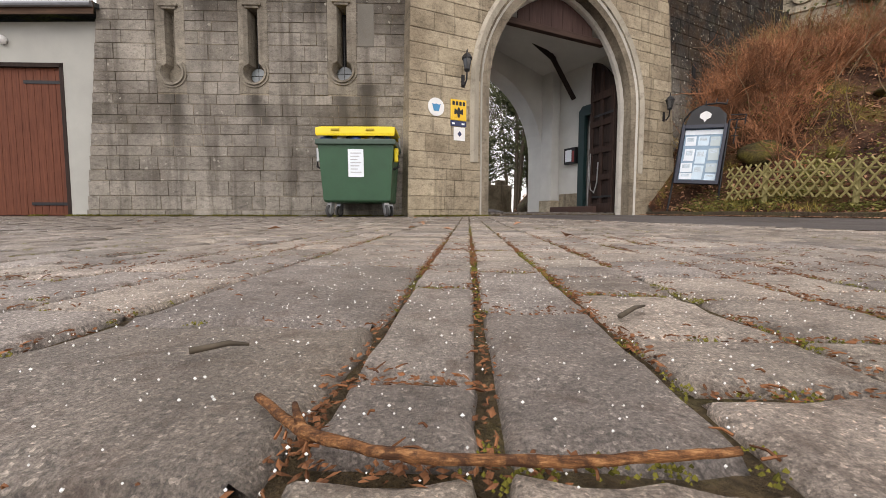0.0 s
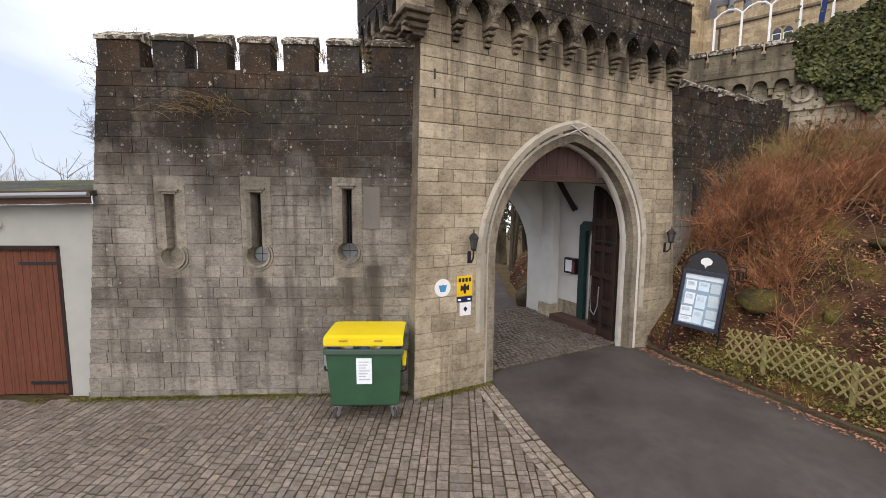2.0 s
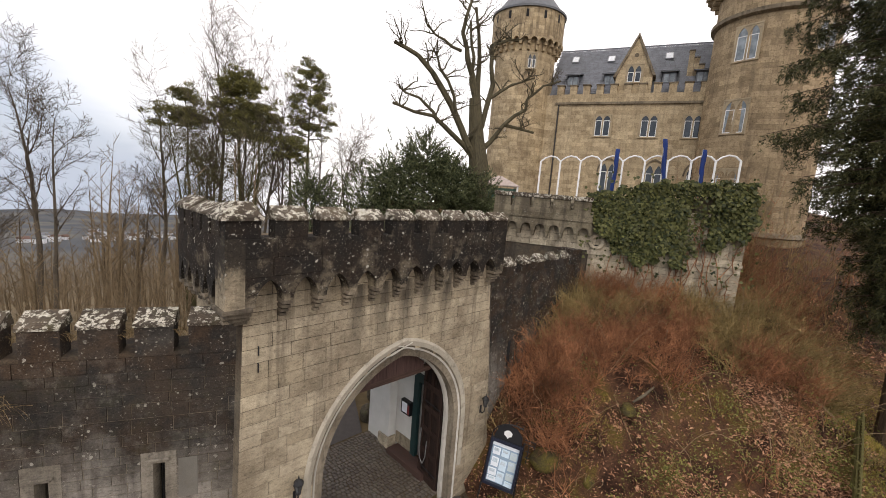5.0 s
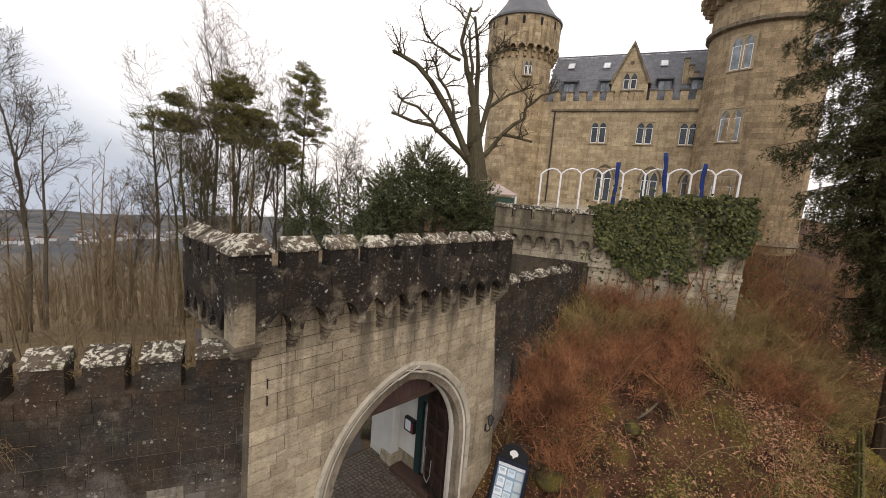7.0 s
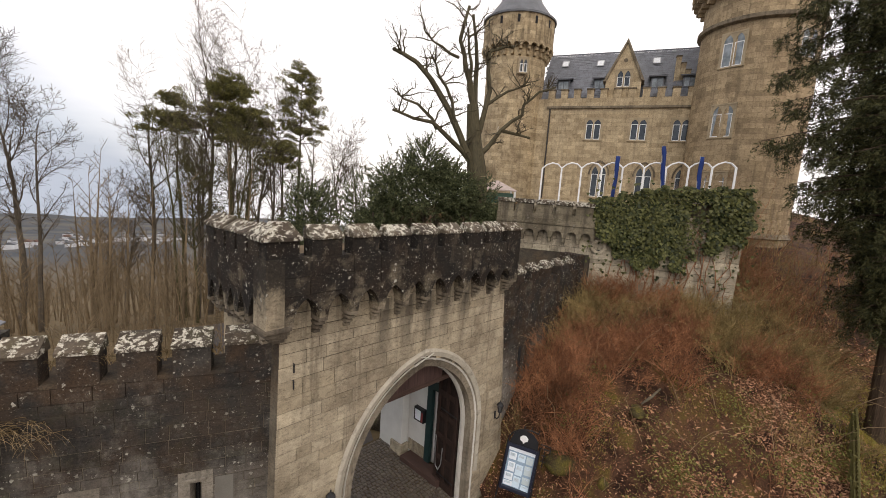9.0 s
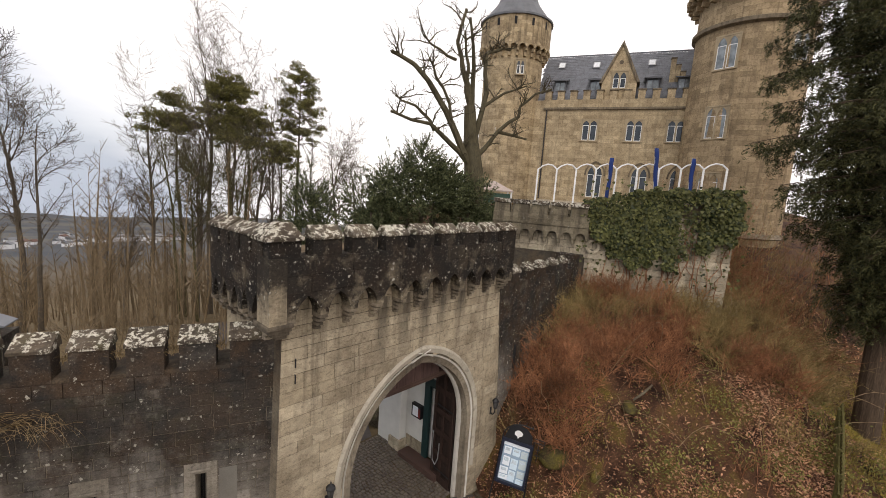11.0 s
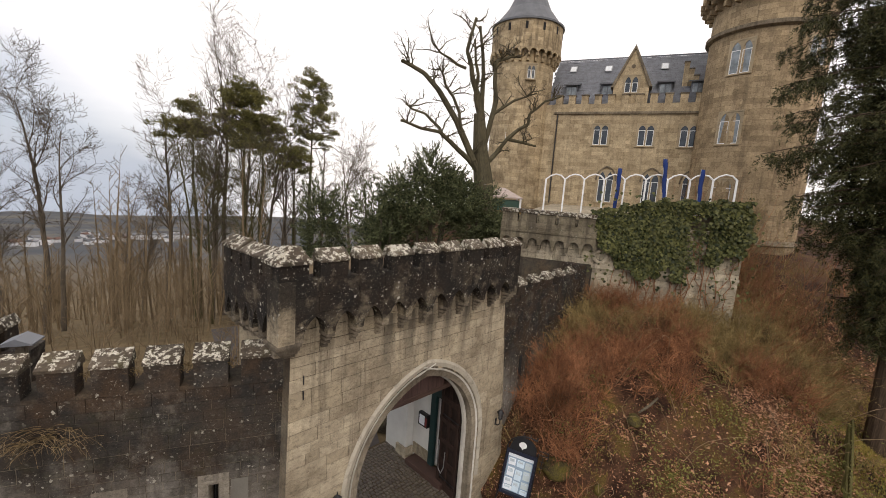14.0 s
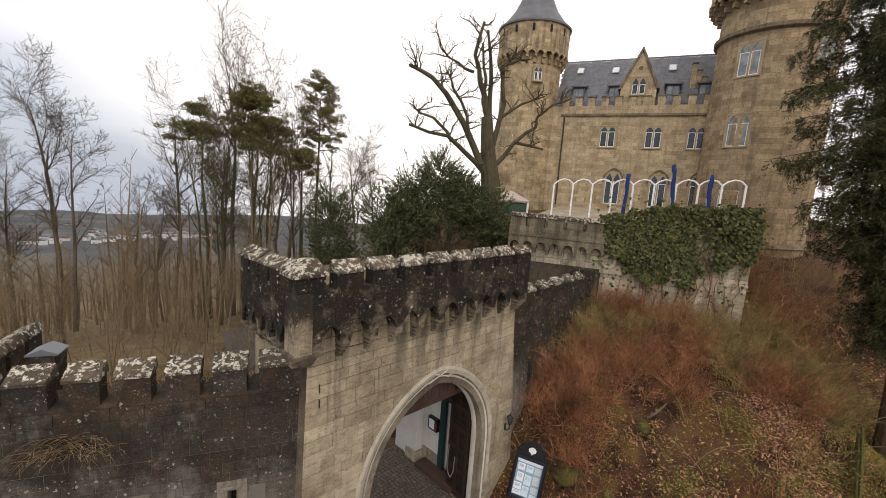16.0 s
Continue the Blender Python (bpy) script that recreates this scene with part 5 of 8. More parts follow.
def round_tower(name, cx, cy, r, z0, brim, top, cone, corbels, flare):
    t = part(name, (lambda b: (lathe(b, [(r * 1.02, z0), (r, z0 + 6), (r * 0.985, brim + 1.1)], 36), b)[1])(bmesh.new()), M_TURRET if name == "stair_tower" else M_TOWER, castle, smooth=False)
    bm = bmesh.new()
    lathe(bm, [(r + flare, brim + 0.95), (r + flare, top), (r + flare - 0.35, top), (r + flare - 0.35, brim + 0.95)], 36)
    drum = part("parapet_drum", bm, M_DRUM, t)
    for i in range(corbels):
        a = 2 * math.pi * i / corbels
        bm = bmesh.new()
        hw = math.pi * (r + flare) / corbels
        box(bm, -0.10, 0.10, -flare * 0.92, 0.10, 0.36, 0.62, bevel=0.02)
        box(bm, -0.10, 0.10, -flare * 0.5, 0.10, 0.0, 0.36, bevel=0.03)
        ln = pointed(0.0, hw - 0.10, 0.62, hw - 0.10, 5)
        prism(bm, [(x + hw, z) for x, z in [(-hw, 0.62)] + ln + [(hw, 0.62), (hw, 0.97), (-hw, 0.97)]], -flare * 0.99, -flare + 0.2)
        part("corbel", bm, M_TOWER if name == "main_tower" else M_CASTLE, t, local=Matrix.Translation((cx, cy, brim)) @ pose(0, 0, 0, 0, 0, math.degrees(a) + 90) @ pose(0, -r, 0))
    bm = bmesh.new()
    for i in range(corbels // 2):
        a = 2 * math.pi * (i + 0.5) / (corbels // 2)
        m = pose(0, 0, 0, 0, 0, math.degrees(a)) @ pose(0, -(r + flare), 0)
        box(bm, -0.10, 0.10, -0.012, 0.05, top - 0.75, top - 0.2, m)
    part("loop_slots", bm, M_DARK, drum)
    for o in (drum,):
        o.matrix_local = Matrix.Translation((cx, cy, 0))
    t.data.transform(Matrix.Translation((cx, cy, 0)))
    bm = bmesh.new()
    lathe(bm, [(r + flare + 0.12, top), (r + flare + 0.12, top + 0.14), (r + flare - 0.1, top + 0.16)], 36, cx, cy)
    part("brim", bm, M_SLATE, t)
    if cone:
        bm = bmesh.new()
        lathe(bm, [(r + flare - 0.05, top + 0.16), ((r + flare) * 0.62, top + 1.5), ((r + flare) * 0.22, top + 3.9), (0.04, cone)], 28, cx, cy)
        part("cone_roof", bm, M_SLATE, t)
    return t


tur = round_tower("stair_tower", -3.45, 0.6, 2.45, 4.0, 19.55, 22.55, 28.0, 26, 0.42)
for z, dx in ((18.2, 0.35), (13.4, -1.0)):
    twin_window(tur, pose(-3.45 + dx + 0.9, 0.6 - 2.33, z, 0, 0, 20), 0.62, 1.0, mull=0.03, head=0.35)
big = round_tower("main_tower", 13.1, -0.4, 3.35, 4.0, 21.9, 26.5, 0, 30, 0.75)
bm = bmesh.new()
lathe(bm, [(3.36, 20.1), (3.56, 20.2), (3.56, 20.42), (3.36, 20.5)], 36, 13.1, -0.4)
part("string_course", bm, M_CASTLE_DARK, big)
bm = bmesh.new()
lathe(bm, [(3.37, 7.0), (3.6, 7.1), (3.5, 7.3), (3.37, 7.4)], 36, 13.1, -0.4)
part("base_course", bm, M_CASTLE_DARK, big)
for ang, z, h in ((-32, 17.6, 1.9), (-32, 13.3, 1.9), (38, 18.0, 1.6), (-30, 9.2, 1.8)):
    a = math.radians(ang)
    twin_window(big, pose(13.1 + 3.33 * math.sin(a), -0.4 - 3.33 * math.cos(a), z, 0, 0, ang), 1.25, h, head=0.5, glass=M_PALEGLASS)
# stepped gable end where roof and tower meet, each step with its own coping
for k in range(5):
    bm = bmesh.new()
    a, top_z = 8.55 + k * 0.36, 19.75 - k * 0.50
    box(bm, a, a + 0.34, 1.6, 2.0, 16.9, top_z)
    stp = part("gable_step", bm, M_CASTLE, castle)
    bm = bmesh.new()
    box(bm, a - 0.04, a + 0.37, 1.55, 2.05, top_z, top_z + 0.10, bevel=0.025)
    part("coping", bm, M_CASTLE_DARK, stp)
for u in (-0.1, 11.15):
    bm = bmesh.new()
    tube(bm, [(u, -0.12, 15.7), (u + 0.02, -0.12, 8.6)], 0.06, 8)
    part("downpipe", bm, plain("lead_pipe", (0.05, 0.045, 0.04), 0.6, 0.2), castle)

# pavilion roof between the trees
pav = thing("garden_pavilion", pose(9.75, 23.2, 8.3, 0, 0, -20), "small green pavilion with a pale hipped roof", "pavilion")
bm = bmesh.new()
loft(bm, [[(-1.1, -1.1, 0.62), (1.1, -1.1, 0.62), (1.1, 1.1, 0.62), (-1.1, 1.1, 0.62)], [(-1.1, -1.1, 0.68), (1.1, -1.1, 0.68), (1.1, 1.1, 0.68), (-1.1, 1.1, 0.68)], [(-0.1, -0.1, 1.2), (0.1, -0.1, 1.2), (0.1, 0.1, 1.2), (-0.1, 0.1, 1.2)]])
part("roof", bm, plain("grey_shingle", (0.46, 0.38, 0.34), 0.9, vary=0.2), pav)
for x, y in ((-1, -1), (1, -1), (1, 1), (-1, 1)):
    bm = bmesh.new()
    box(bm, x - 0.05, x + 0.05, y - 0.05, y + 0.05, -0.1, 0.63)
    part("post", bm, M_WHITEPAINT, pav)

bm = bmesh.new()
box(bm, -0.94, 0.94, -0.94, 0.94, -0.1, 0.50)
part("body", bm, plain("green_tarpaulin", (0.035, 0.085, 0.060), 0.6, vary=0.25), pav, "dark green boarded sides")

# ---- waste container ----
BIN = pose(-1.80, 6.93, ground_z(0, 6.9), 0, 0, 4) @ Matrix.Diagonal((0.92, 0.95, 0.97, 1.0))
wb = thing("waste_container", BIN, "green plastic waste container with half open yellow lid", "waste container")
bm = bmesh.new()
loft(bm, [[(-0.55, -0.40, 0.24), (0.55, -0.40, 0.24), (0.55, 0.40, 0.24), (-0.55, 0.40, 0.24)], [(-0.57, -0.43, 0.27), (0.57, -0.43, 0.27), (0.57, 0.43, 0.27), (-0.57, 0.43, 0.27)], [(-0.635, -0.50, 1.18), (0.635, -0.50, 1.18), (0.635, 0.48, 1.18), (-0.635, 0.48, 1.18)], [(-0.60, -0.465, 1.18), (0.60, -0.465, 1.18), (0.60, 0.445, 1.18), (-0.60, 0.445, 1.18)], [(-0.52, -0.40, 0.5), (0.52, -0.40, 0.5), (0.52, 0.40, 0.5), (-0.52, 0.40, 0.5)]])
body = part("body", bm, M_BINGREEN, wb)
bm = bmesh.new()
for x0, x1, y0, y1 in ((-0.67, 0.67, -0.545, -0.485), (-0.67, 0.67, 0.47, 0.52), (-0.67, -0.61, -0.5, 0.5), (0.61, 0.67, -0.5, 0.5)):
    box(bm, x0, x1, y0, y1, 1.15, 1.235, bevel=0.014)
part("rim", bm, plain("grey_green_rim", (0.05, 0.085, 0.065), 0.5), wb)
bm = bmesh.new()
rings = []
for y, z in ((-0.535, 1.315), (-0.53, 1.405), (-0.45, 1.432), (0.0, 1.435), (0.36, 1.425), (0.43, 1.38)):
    rings.append([(-0.66, y, z), (-0.60, y, z + 0.012), (0.60, y, z + 0.012), (0.66, y, z), (0.65, y + 0.006, z - 0.03), (-0.65, y + 0.006, z - 0.03)])
loft(bm, rings)
lid = part("lid", bm, M_YELLOW, wb, "yellow plastic lid, propped half open")
for x in (-0.33, 0.25):
    bm = bmesh.new()
    box(bm, x - 0.07, x + 0.07, -0.555, -0.52, 1.365, 1.392, bevel=0.006)
    part("grip", bm, plain("dull_yellow_grip", (0.40, 0.30, 0.02), 0.6), lid)
for s in (-1, 1):
    bm = bmesh.new()
    box(bm, s * 0.655 - 0.012, s * 0.655 + 0.012, 0.30, 0.45, 1.15, 1.40)
    part("lid_arm", bm, M_STEEL, wb)
for k in range(9):
    rg = random.Random(k)
    x = -0.5 + k * 0.125
    bm = bmesh.new()
    bmesh.ops.create_icosphere(bm, subdivisions=2, radius=0.12 + rg.uniform(0, 0.04))
    for v in bm.verts:
        v.co += v.normal * 0.035 * noise.noise(v.co * 14 + Vector((k, 0, 0)))
        v.co.z *= 0.75
    sack = part("rubbish_sack", bm, (plain("sack_%s" % "blue yellow white black".split()[k % 4], ((0.02, 0.05, 0.20), (0.5, 0.36, 0.03), (0.62, 0.62, 0.6), (0.03, 0.03, 0.035))[k % 4], 0.4, vary=0.3)), wb, local=pose(x, -0.33 + rg.uniform(-0.05, 0.05), 1.225), smooth=True)
bm = bmesh.new()
box(bm, -0.13, 0.13, -0.004, 0.004, -0.22, 0.22)
notice = part("paper_label", bm, M_PAPER, body, "white paper notice", local=pose(0.0, -0.484, 0.86, 4.4))
for i in range(7):
    bm = bmesh.new()
    box(bm, -0.09, 0.09 - 0.03 * (i % 3), -0.0075, -0.0045, 0.15 - i * 0.05, 0.165 - i * 0.05)
    part("print_bar", bm, plain("grey_print", (0.48, 0.50, 0.52), 0.8) if i == 0 else bpy.data.materials["grey_print"], notice)
for s in (-1, 1):
    bm = bmesh.new()
    tube(bm, [(s * 0.62, -0.30, 1.05), (s * 0.70, -0.30, 1.0), (s * 0.70, -0.30, 0.82), (s * 0.61, -0.30, 0.78)], 0.022, 6)
    part("trunnion_bracket", bm, M_BLACK, wb)
    bm = bmesh.new()
    box(bm, s * 0.665 - 0.035, s * 0.665 + 0.035, -0.36, -0.24, 0.9, 1.12, bevel=0.015)
    part("side_clip", bm, M_YELLOW if s > 0 else M_STEEL, wb)
    for y in (-0.33, 0.33):
        bm = bmesh.new()
        box(bm, -0.045, 0.045, -0.03, 0.06, 0.14, 0.24, bevel=0.01)
        for q in (-0.04, 0.034):
            box(bm, q, q + 0.008, -0.05, 0.03, 0.07, 0.20)
        caster = part("caster", bm, M_STEEL, wb, local=pose(s * 0.48, y, 0, 0, 0, 25 * s))
        bm = bmesh.new()
        lathe(bm, [(0.07, -0.024), (0.098, -0.018), (0.10, 0.0), (0.098, 0.018), (0.07, 0.024)], 18)
        wheel = part("wheel", bm, M_RUBBER, caster, local=pose(0, -0.02, 0.1, 0, 90, 0), smooth=True)
        bm = bmesh.new()
        lathe(bm, [(0.062, -0.027), (0.062, 0.027)], 14)
        part("hub", bm, M_STEEL, caster, local=pose(0, -0.02, 0.1, 0, 90, 0))

# ---- wall lanterns ----
def lantern(u, z, v=0.0):
    ln = thing("wall_lantern", GATE @ pose(u, v, z), "black iron lantern on a wall bracket", "wall lantern", "gate lanterns")
    bm = bmesh.new()
    box(bm, -0.035, 0.035, -0.02, 0.0, -0.30, -0.08, bevel=0.008)
    tube(bm, [(0, -0.02, -0.26), (0, -0.08, -0.28), (0, -0.15, -0.20), (0, -0.16, -0.06)], 0.016, 6)
    part("bracket", bm, M_BLACK, ln)
    bm = bmesh.new()
    lathe(bm, [(0.045, -0.06), (0.06, -0.03), (0.05, -0.01)], 6, 0, -0.16)
    for i in range(6):
        a = 2 * math.pi * i / 6
        tube(bm, [(0.05 * math.cos(a), -0.16 + 0.05 * math.sin(a), -0.01), (0.085 * math.cos(a), -0.16 + 0.085 * math.sin(a), 0.16)], 0.006, 4)
    part("cage", bm, M_BLACK, ln)
    bm = bmesh.new()
    lathe(bm, [(0.045, -0.01), (0.08, 0.16)], 6, 0, -0.16)
    part("glass", bm, M_COVER, ln)
    bm = bmesh.new()
    lathe(bm, [(0.105, 0.155), (0.10, 0.175), (0.055, 0.235), (0.03, 0.25), (0.012, 0.27), (0.016, 0.29), (0.003, 0.335)], 6, 0, -0.16)
    part("cap", bm, M_BLACK, ln)


lantern(0.92, 2.78)
lantern(6.38, 2.72)

# ---- enamel signs by the arch ----
sign = thing("round_sign", GATE @ pose(0.38, -0.012, 2.07), "round white enamel sign with a blue emblem", "sign")
bm = bmesh.new()
lathe(bm, [(0.155, 0.0), (0.16, 0.006), (0.155, 0.012)], 32)
part("plate", bm, M_WHITEPAINT, sign, local=pose(0, 0, 0, 90))
bm = bmesh.new()
prism(bm, [(-0.05, -0.07), (0.05, -0.07), (0.075, 0.03), (0.09, 0.05), (0.03, 0.045), (0.0, 0.06), (-0.03, 0.045), (-0.09, 0.05), (-0.075, 0.03)], -0.017, -0.013)
part("emblem", bm, M_SKYBLUE, sign)
sign = thing("club_sign", GATE @ pose(0.83, -0.012, 2.05), "yellow enamel club sign with black emblem", "sign")
bm = bmesh.new()
box(bm, -0.16, 0.16, -0.008, 0.008, -0.17, 0.20, bevel=0.003)
part("plate", bm, M_SIGNYELLOW, sign)
for k, x in enumerate((-0.105, -0.035, 0.035, 0.105)):
    bm = bmesh.new()
    box(bm, x - 0.024, x + 0.024, -0.0125, -0.009, 0.095, 0.165)
    part("bar", bm, M_BLACK, sign)
bm = bmesh.new()
prism(bm, [(-0.02, -0.12), (0.02, -0.12), (0.03, -0.05), (0.09, -0.07), (0.085, 0.04), (0.03, 0.01), (0.015, 0.06), (-0.015, 0.06), (-0.03, 0.01), (-0.085, 0.04), (-0.09, -0.07), (-0.03, -0.05)], -0.0125, -0.009)
part("emblem", bm, M_BLACK, sign)
bm = bmesh.new()
box(bm, -0.16, 0.16, -0.008, 0.008, -0.275, -0.18, bevel=0.003)
strip_ = part("lower_strip", bm, M_NAVY, sign)
for x in (-0.11, 0.09):
    bm = bmesh.new()
    box(bm, x - 0.03, x + 0.03, -0.012, -0.009, -0.245, -0.215)
    part("bar", bm, M_PAPER, strip_)
sign = thing("small_sign", GATE @ pose(0.85, -0.010, 1.64), "small white enamel sign with a dark emblem", "sign")
bm = bmesh.new()
box(bm, -0.115, 0.115, -0.007, 0.007, -0.12, 0.12, bevel=0.003)
part("plate", bm, M_WHITEPAINT, sign)
bm = bmesh.new()
prism(bm, [(0, -0.05), (0.045, 0), (0, 0.05), (-0.045, 0)], -0.012, -0.008)
part("emblem", bm, M_NAVY, sign)

# ---- notice box in the passage ----
nb = thing("notice_box", GATE @ pose(5.648, 2.22, 1.84, 0, 0, -90), "dark framed notice box with a red side", "notice box")
bm = bmesh.new()
box(bm, -0.21, 0.21, -0.13, 0.0, -0.22, 0.22, bevel=0.012)
part("case", bm, M_BLACK, nb)
bm = bmesh.new()
box(bm, -0.15, 0.09, -0.138, -0.131, -0.16, 0.16)
part("paper", bm, M_PAPER, nb)
bm = bmesh.new()
box(bm, 0.11, 0.185, -0.138, -0.131, -0.18, 0.12)
part("side_strip", bm, M_REDBOX, nb)

# ---- showcase by the fence ----
BOARD = pose(4.80, 9.42, 0.24, -7, 5, -36)
M_PAPERBLUE = plain("bluish_paper", (0.66, 0.80, 0.90), 0.7, vary=0.1)
M_PAPERGREY = plain("grey_green_paper", (0.55, 0.64, 0.66), 0.7, vary=0.1)
M_PRINT = plain("faded_print", (0.60, 0.70, 0.77), 0.8, vary=0.3, scale=22)
sb = thing("showcase", BOARD, "black iron showcase with papers under an arched top", "notice board")
for s, zt in ((-1, 1.95), (1, 2.0)):
    bm = bmesh.new()
    tube(bm, [(s * 0.47, 0.02, -0.2), (s * 0.44, 0.02, 1.0), (s * 0.43, 0.02, zt)], 0.022, 6)
    part("post", bm, M_BLACK, sb)
bm = bmesh.new()
tube(bm, [(-0.43, 0.02, 1.95)] + [(-0.43 + 0.62 * (1 - math.cos(t)) * 0.9, 0.02, 1.95 + 0.42 * math.sin(t)) for t in [math.radians(a) for a in (15, 35, 55, 75, 95, 112)]], 0.02, 6)
for a in (70, 90, 110):
    t = math.radians(a)
    tube(bm, [(-0.43 + 0.56 * (1 - math.cos(t)), 0.02, 1.95 + 0.42 * math.sin(t)), (-0.43 + 0.56 * (1 - math.cos(t)) + 0.01, 0.02, 1.95 + 0.52 * math.sin(t))], 0.012, 5)
part("arched_top", bm, M_BLACK, sb)
bm = bmesh.new()
for x0, z0, x1, z1 in ((0.43, 2.0, 0.70, 2.0), (0.43, 2.1, 0.70, 2.1), (0.70, 2.1, 0.70, 1.9), (0.56, 2.0, 0.56, 1.5), (0.5, 1.82, 0.62, 1.82), (0.5, 1.66, 0.62, 1.66)):
    tube(bm, [(x0, 0.02, z0), (x1, 0.02, z1)], 0.012, 5)
part("scroll_bracket", bm, M_BLACK, sb)
bm = bmesh.new()
prism(bm, [(-0.38, 1.90), (0.38, 1.90), (0.36, 2.12), (0.2, 2.28), (-0.1, 2.34), (-0.3, 2.2)], 0.0, 0.04)
part("top_panel", bm, M_BLACK, sb)
bm = bmesh.new()
prism(bm, [(0.0, 1.96), (0.03, 2.02), (0.10, 2.06), (0.11, 2.13), (0.06, 2.18), (0.0, 2.20), (-0.06, 2.18), (-0.11, 2.13), (-0.10, 2.06), (-0.03, 2.02)], -0.014, -0.003, pose(-0.02, 0, 0))
part("crest", bm, M_WHITEPAINT, sb, "white shield-shaped crest")
bm = bmesh.new()
for x0, x1, z0, z1 in ((-0.42, -0.36, 0.62, 1.90), (0.36, 0.42, 0.62, 1.90), (-0.36, 0.36, 0.62, 0.70), (-0.36, 0.36, 1.82, 1.90)):
    box(bm, x0, x1, -0.07, 0.05, z0, z1, bevel=0.006)
box(bm, -0.36, 0.36, 0.03, 0.048, 0.70, 1.82)
case = part("case", bm, plain("navy_case_paint", (0.012, 0.016, 0.034), 0.4), sb)
bm = bmesh.new()
box(bm, -0.355, 0.355, 0.012, 0.028, 0.705, 1.815)
part("pinboard", bm, plain("pale_blue_pinboard", (0.30, 0.42, 0.54), 0.8), case)
rg = random.Random(3)
for i, (x, z, w, h) in enumerate(((-0.22, 1.56, 0.2, 0.2), (0.02, 1.56, 0.2, 0.2), (0.24, 1.55, 0.18, 0.2), (-0.21, 1.26, 0.19, 0.26), (0.01, 1.22, 0.19, 0.3), (0.24, 1.27, 0.19, 0.25), (-0.23, 0.98, 0.22, 0.2), (0.0, 0.88, 0.19, 0.3), (0.24, 0.98, 0.2, 0.19), (-0.22, 0.79, 0.24, 0.13), (0.24, 0.78, 0.2, 0.14))):
    bm = bmesh.new()
    box(bm, -w / 2, w / 2, 0.004, 0.009, -h / 2, h / 2)
    pp = part("paper_sheet", bm, (M_PAPER, M_PAPERBLUE, M_PAPERGREY)[(i * 7) % 3], case, local=pose(x, 0, z, 0, rg.uniform(-3, 3), 0))
    bm = bmesh.new()
    box(bm, -w * 0.36, w * 0.30, 0.0015, 0.0035, -h * 0.05 + (i % 3) * 0.02, h * 0.36)
    part("print_block", bm, M_PRINT, pp)
bm = bmesh.new()
box(bm, -0.355, 0.355, 0.0035, 0.011, 1.70, 1.80)
part("title_strip", bm, M_PAPER, case)

# ---- lattice fence ----
def lattice(p, q, n, h, base, posts, label, M_FENCE=M_FENCE):
    """Crossed half-round laths between two rails, on posts, following the ground."""
    p, q = Vector(p), Vector(q)
    ang = math.degrees(math.atan2(q.y - p.y, q.x - p.x))
    L = (q - p).length
    fz = thing("lattice_fence", Matrix.Translation((p.x, p.y, 0)) @ pose(0, 0, 0, 0, 0, ang), label, "fence")
    zb = lambda u: base(p.x + (q.x - p.x) * u / L, p.y + (q.y - p.y) * u / L) + 0.06
    step = L / n
    for s in (1, -1):
        for i in range(-3, n + 1):
            u0, u1 = i * step, i * step + h * 0.72
            a, b = max(u0, 0), min(u1, L)
            if b - a < 0.08:
                continue
            t0, t1 = (a - u0) / (u1 - u0), (b - u0) / (u1 - u0)
            if s < 0:
                t0, t1 = 1 - t0, 1 - t1
            bm = bmesh.new()
            tube(bm, [(a, -0.017 * s, zb(a) + h * t0), (b, -0.017 * s, zb(b) + h * t1)], 0.019, 5)
            part("lath", bm, M_FENCE, fz)
    for k in range(posts):
        u = L * (k + 0.5) / posts
        bm = bmesh.new()
        tube(bm, [(u, 0.06, zb(u) - 0.4), (u, 0.06, zb(u) + h * 0.95)], 0.045, 8)
        part("post", bm, M_FENCE, fz)
    for zz in (0.22, 0.72):
        bm = bmesh.new()
        tube(bm, [(u, 0.045, zb(u) + h * zz) for u in [L * i / 6 for i in range(7)]], 0.022, 5)
        part("rail", bm, M_FENCE, fz)


lattice((5.12, 8.72), (6.95, 5.25), 24, 0.62, lambda x, y: max(bank_z(x, y), 0.2) + 0.12, 3, "low lattice fence of weathered wooden laths")
lattice((12.4, 6.05), (15.7, 8.05), 26, 0.8, bank_z, 4, "mossy lattice fence running up the bank", timber("mossy_lattice", (0.060, 0.055, 0.020), (0.17, 0.15, 0.055)))
# kerb stones along the bank
M_KERB = soil("mossy_kerb", [(0.35, (0.055, 0.042, 0.029)), (0.5, (0.095, 0.073, 0.050)), (0.66, (0.080, 0.078, 0.033))], 2.2, 45.0)
for i in range(len(ROAD_RIGHT) - 4):
    (xa, ya), (xb, yb) = ROAD_RIGHT[i], ROAD_RIGHT[i + 1]
    L = math.hypot(xb - xa, yb - ya)
    for k in range(max(1, int(L / 0.9))):
        t0, t1 = k / max(1, int(L / 0.9)), (k + 1) / max(1, int(L / 0.9)) - 0.008
        x0, y0, x1, y1 = xa + (xb - xa) * t0, ya + (yb - ya) * t0, xa + (xb - xa) * t1, ya + (yb - ya) * t1
        bm = bmesh.new()
        l = math.hypot(x1 - x0, y1 - y0)
        box(bm, 0, l, 0.0, 0.11, -0.1, 0.085, bevel=0.018)
        tagged(part("kerb", bm, M_KERB, None, local=pose(x0, y0, ground_z(x0, y0), 0, 0, math.degrees(math.atan2(y1 - y0, x1 - x0)))), "low mossy kerb stone beside the drive", "kerb", "kerb stones", "structure")

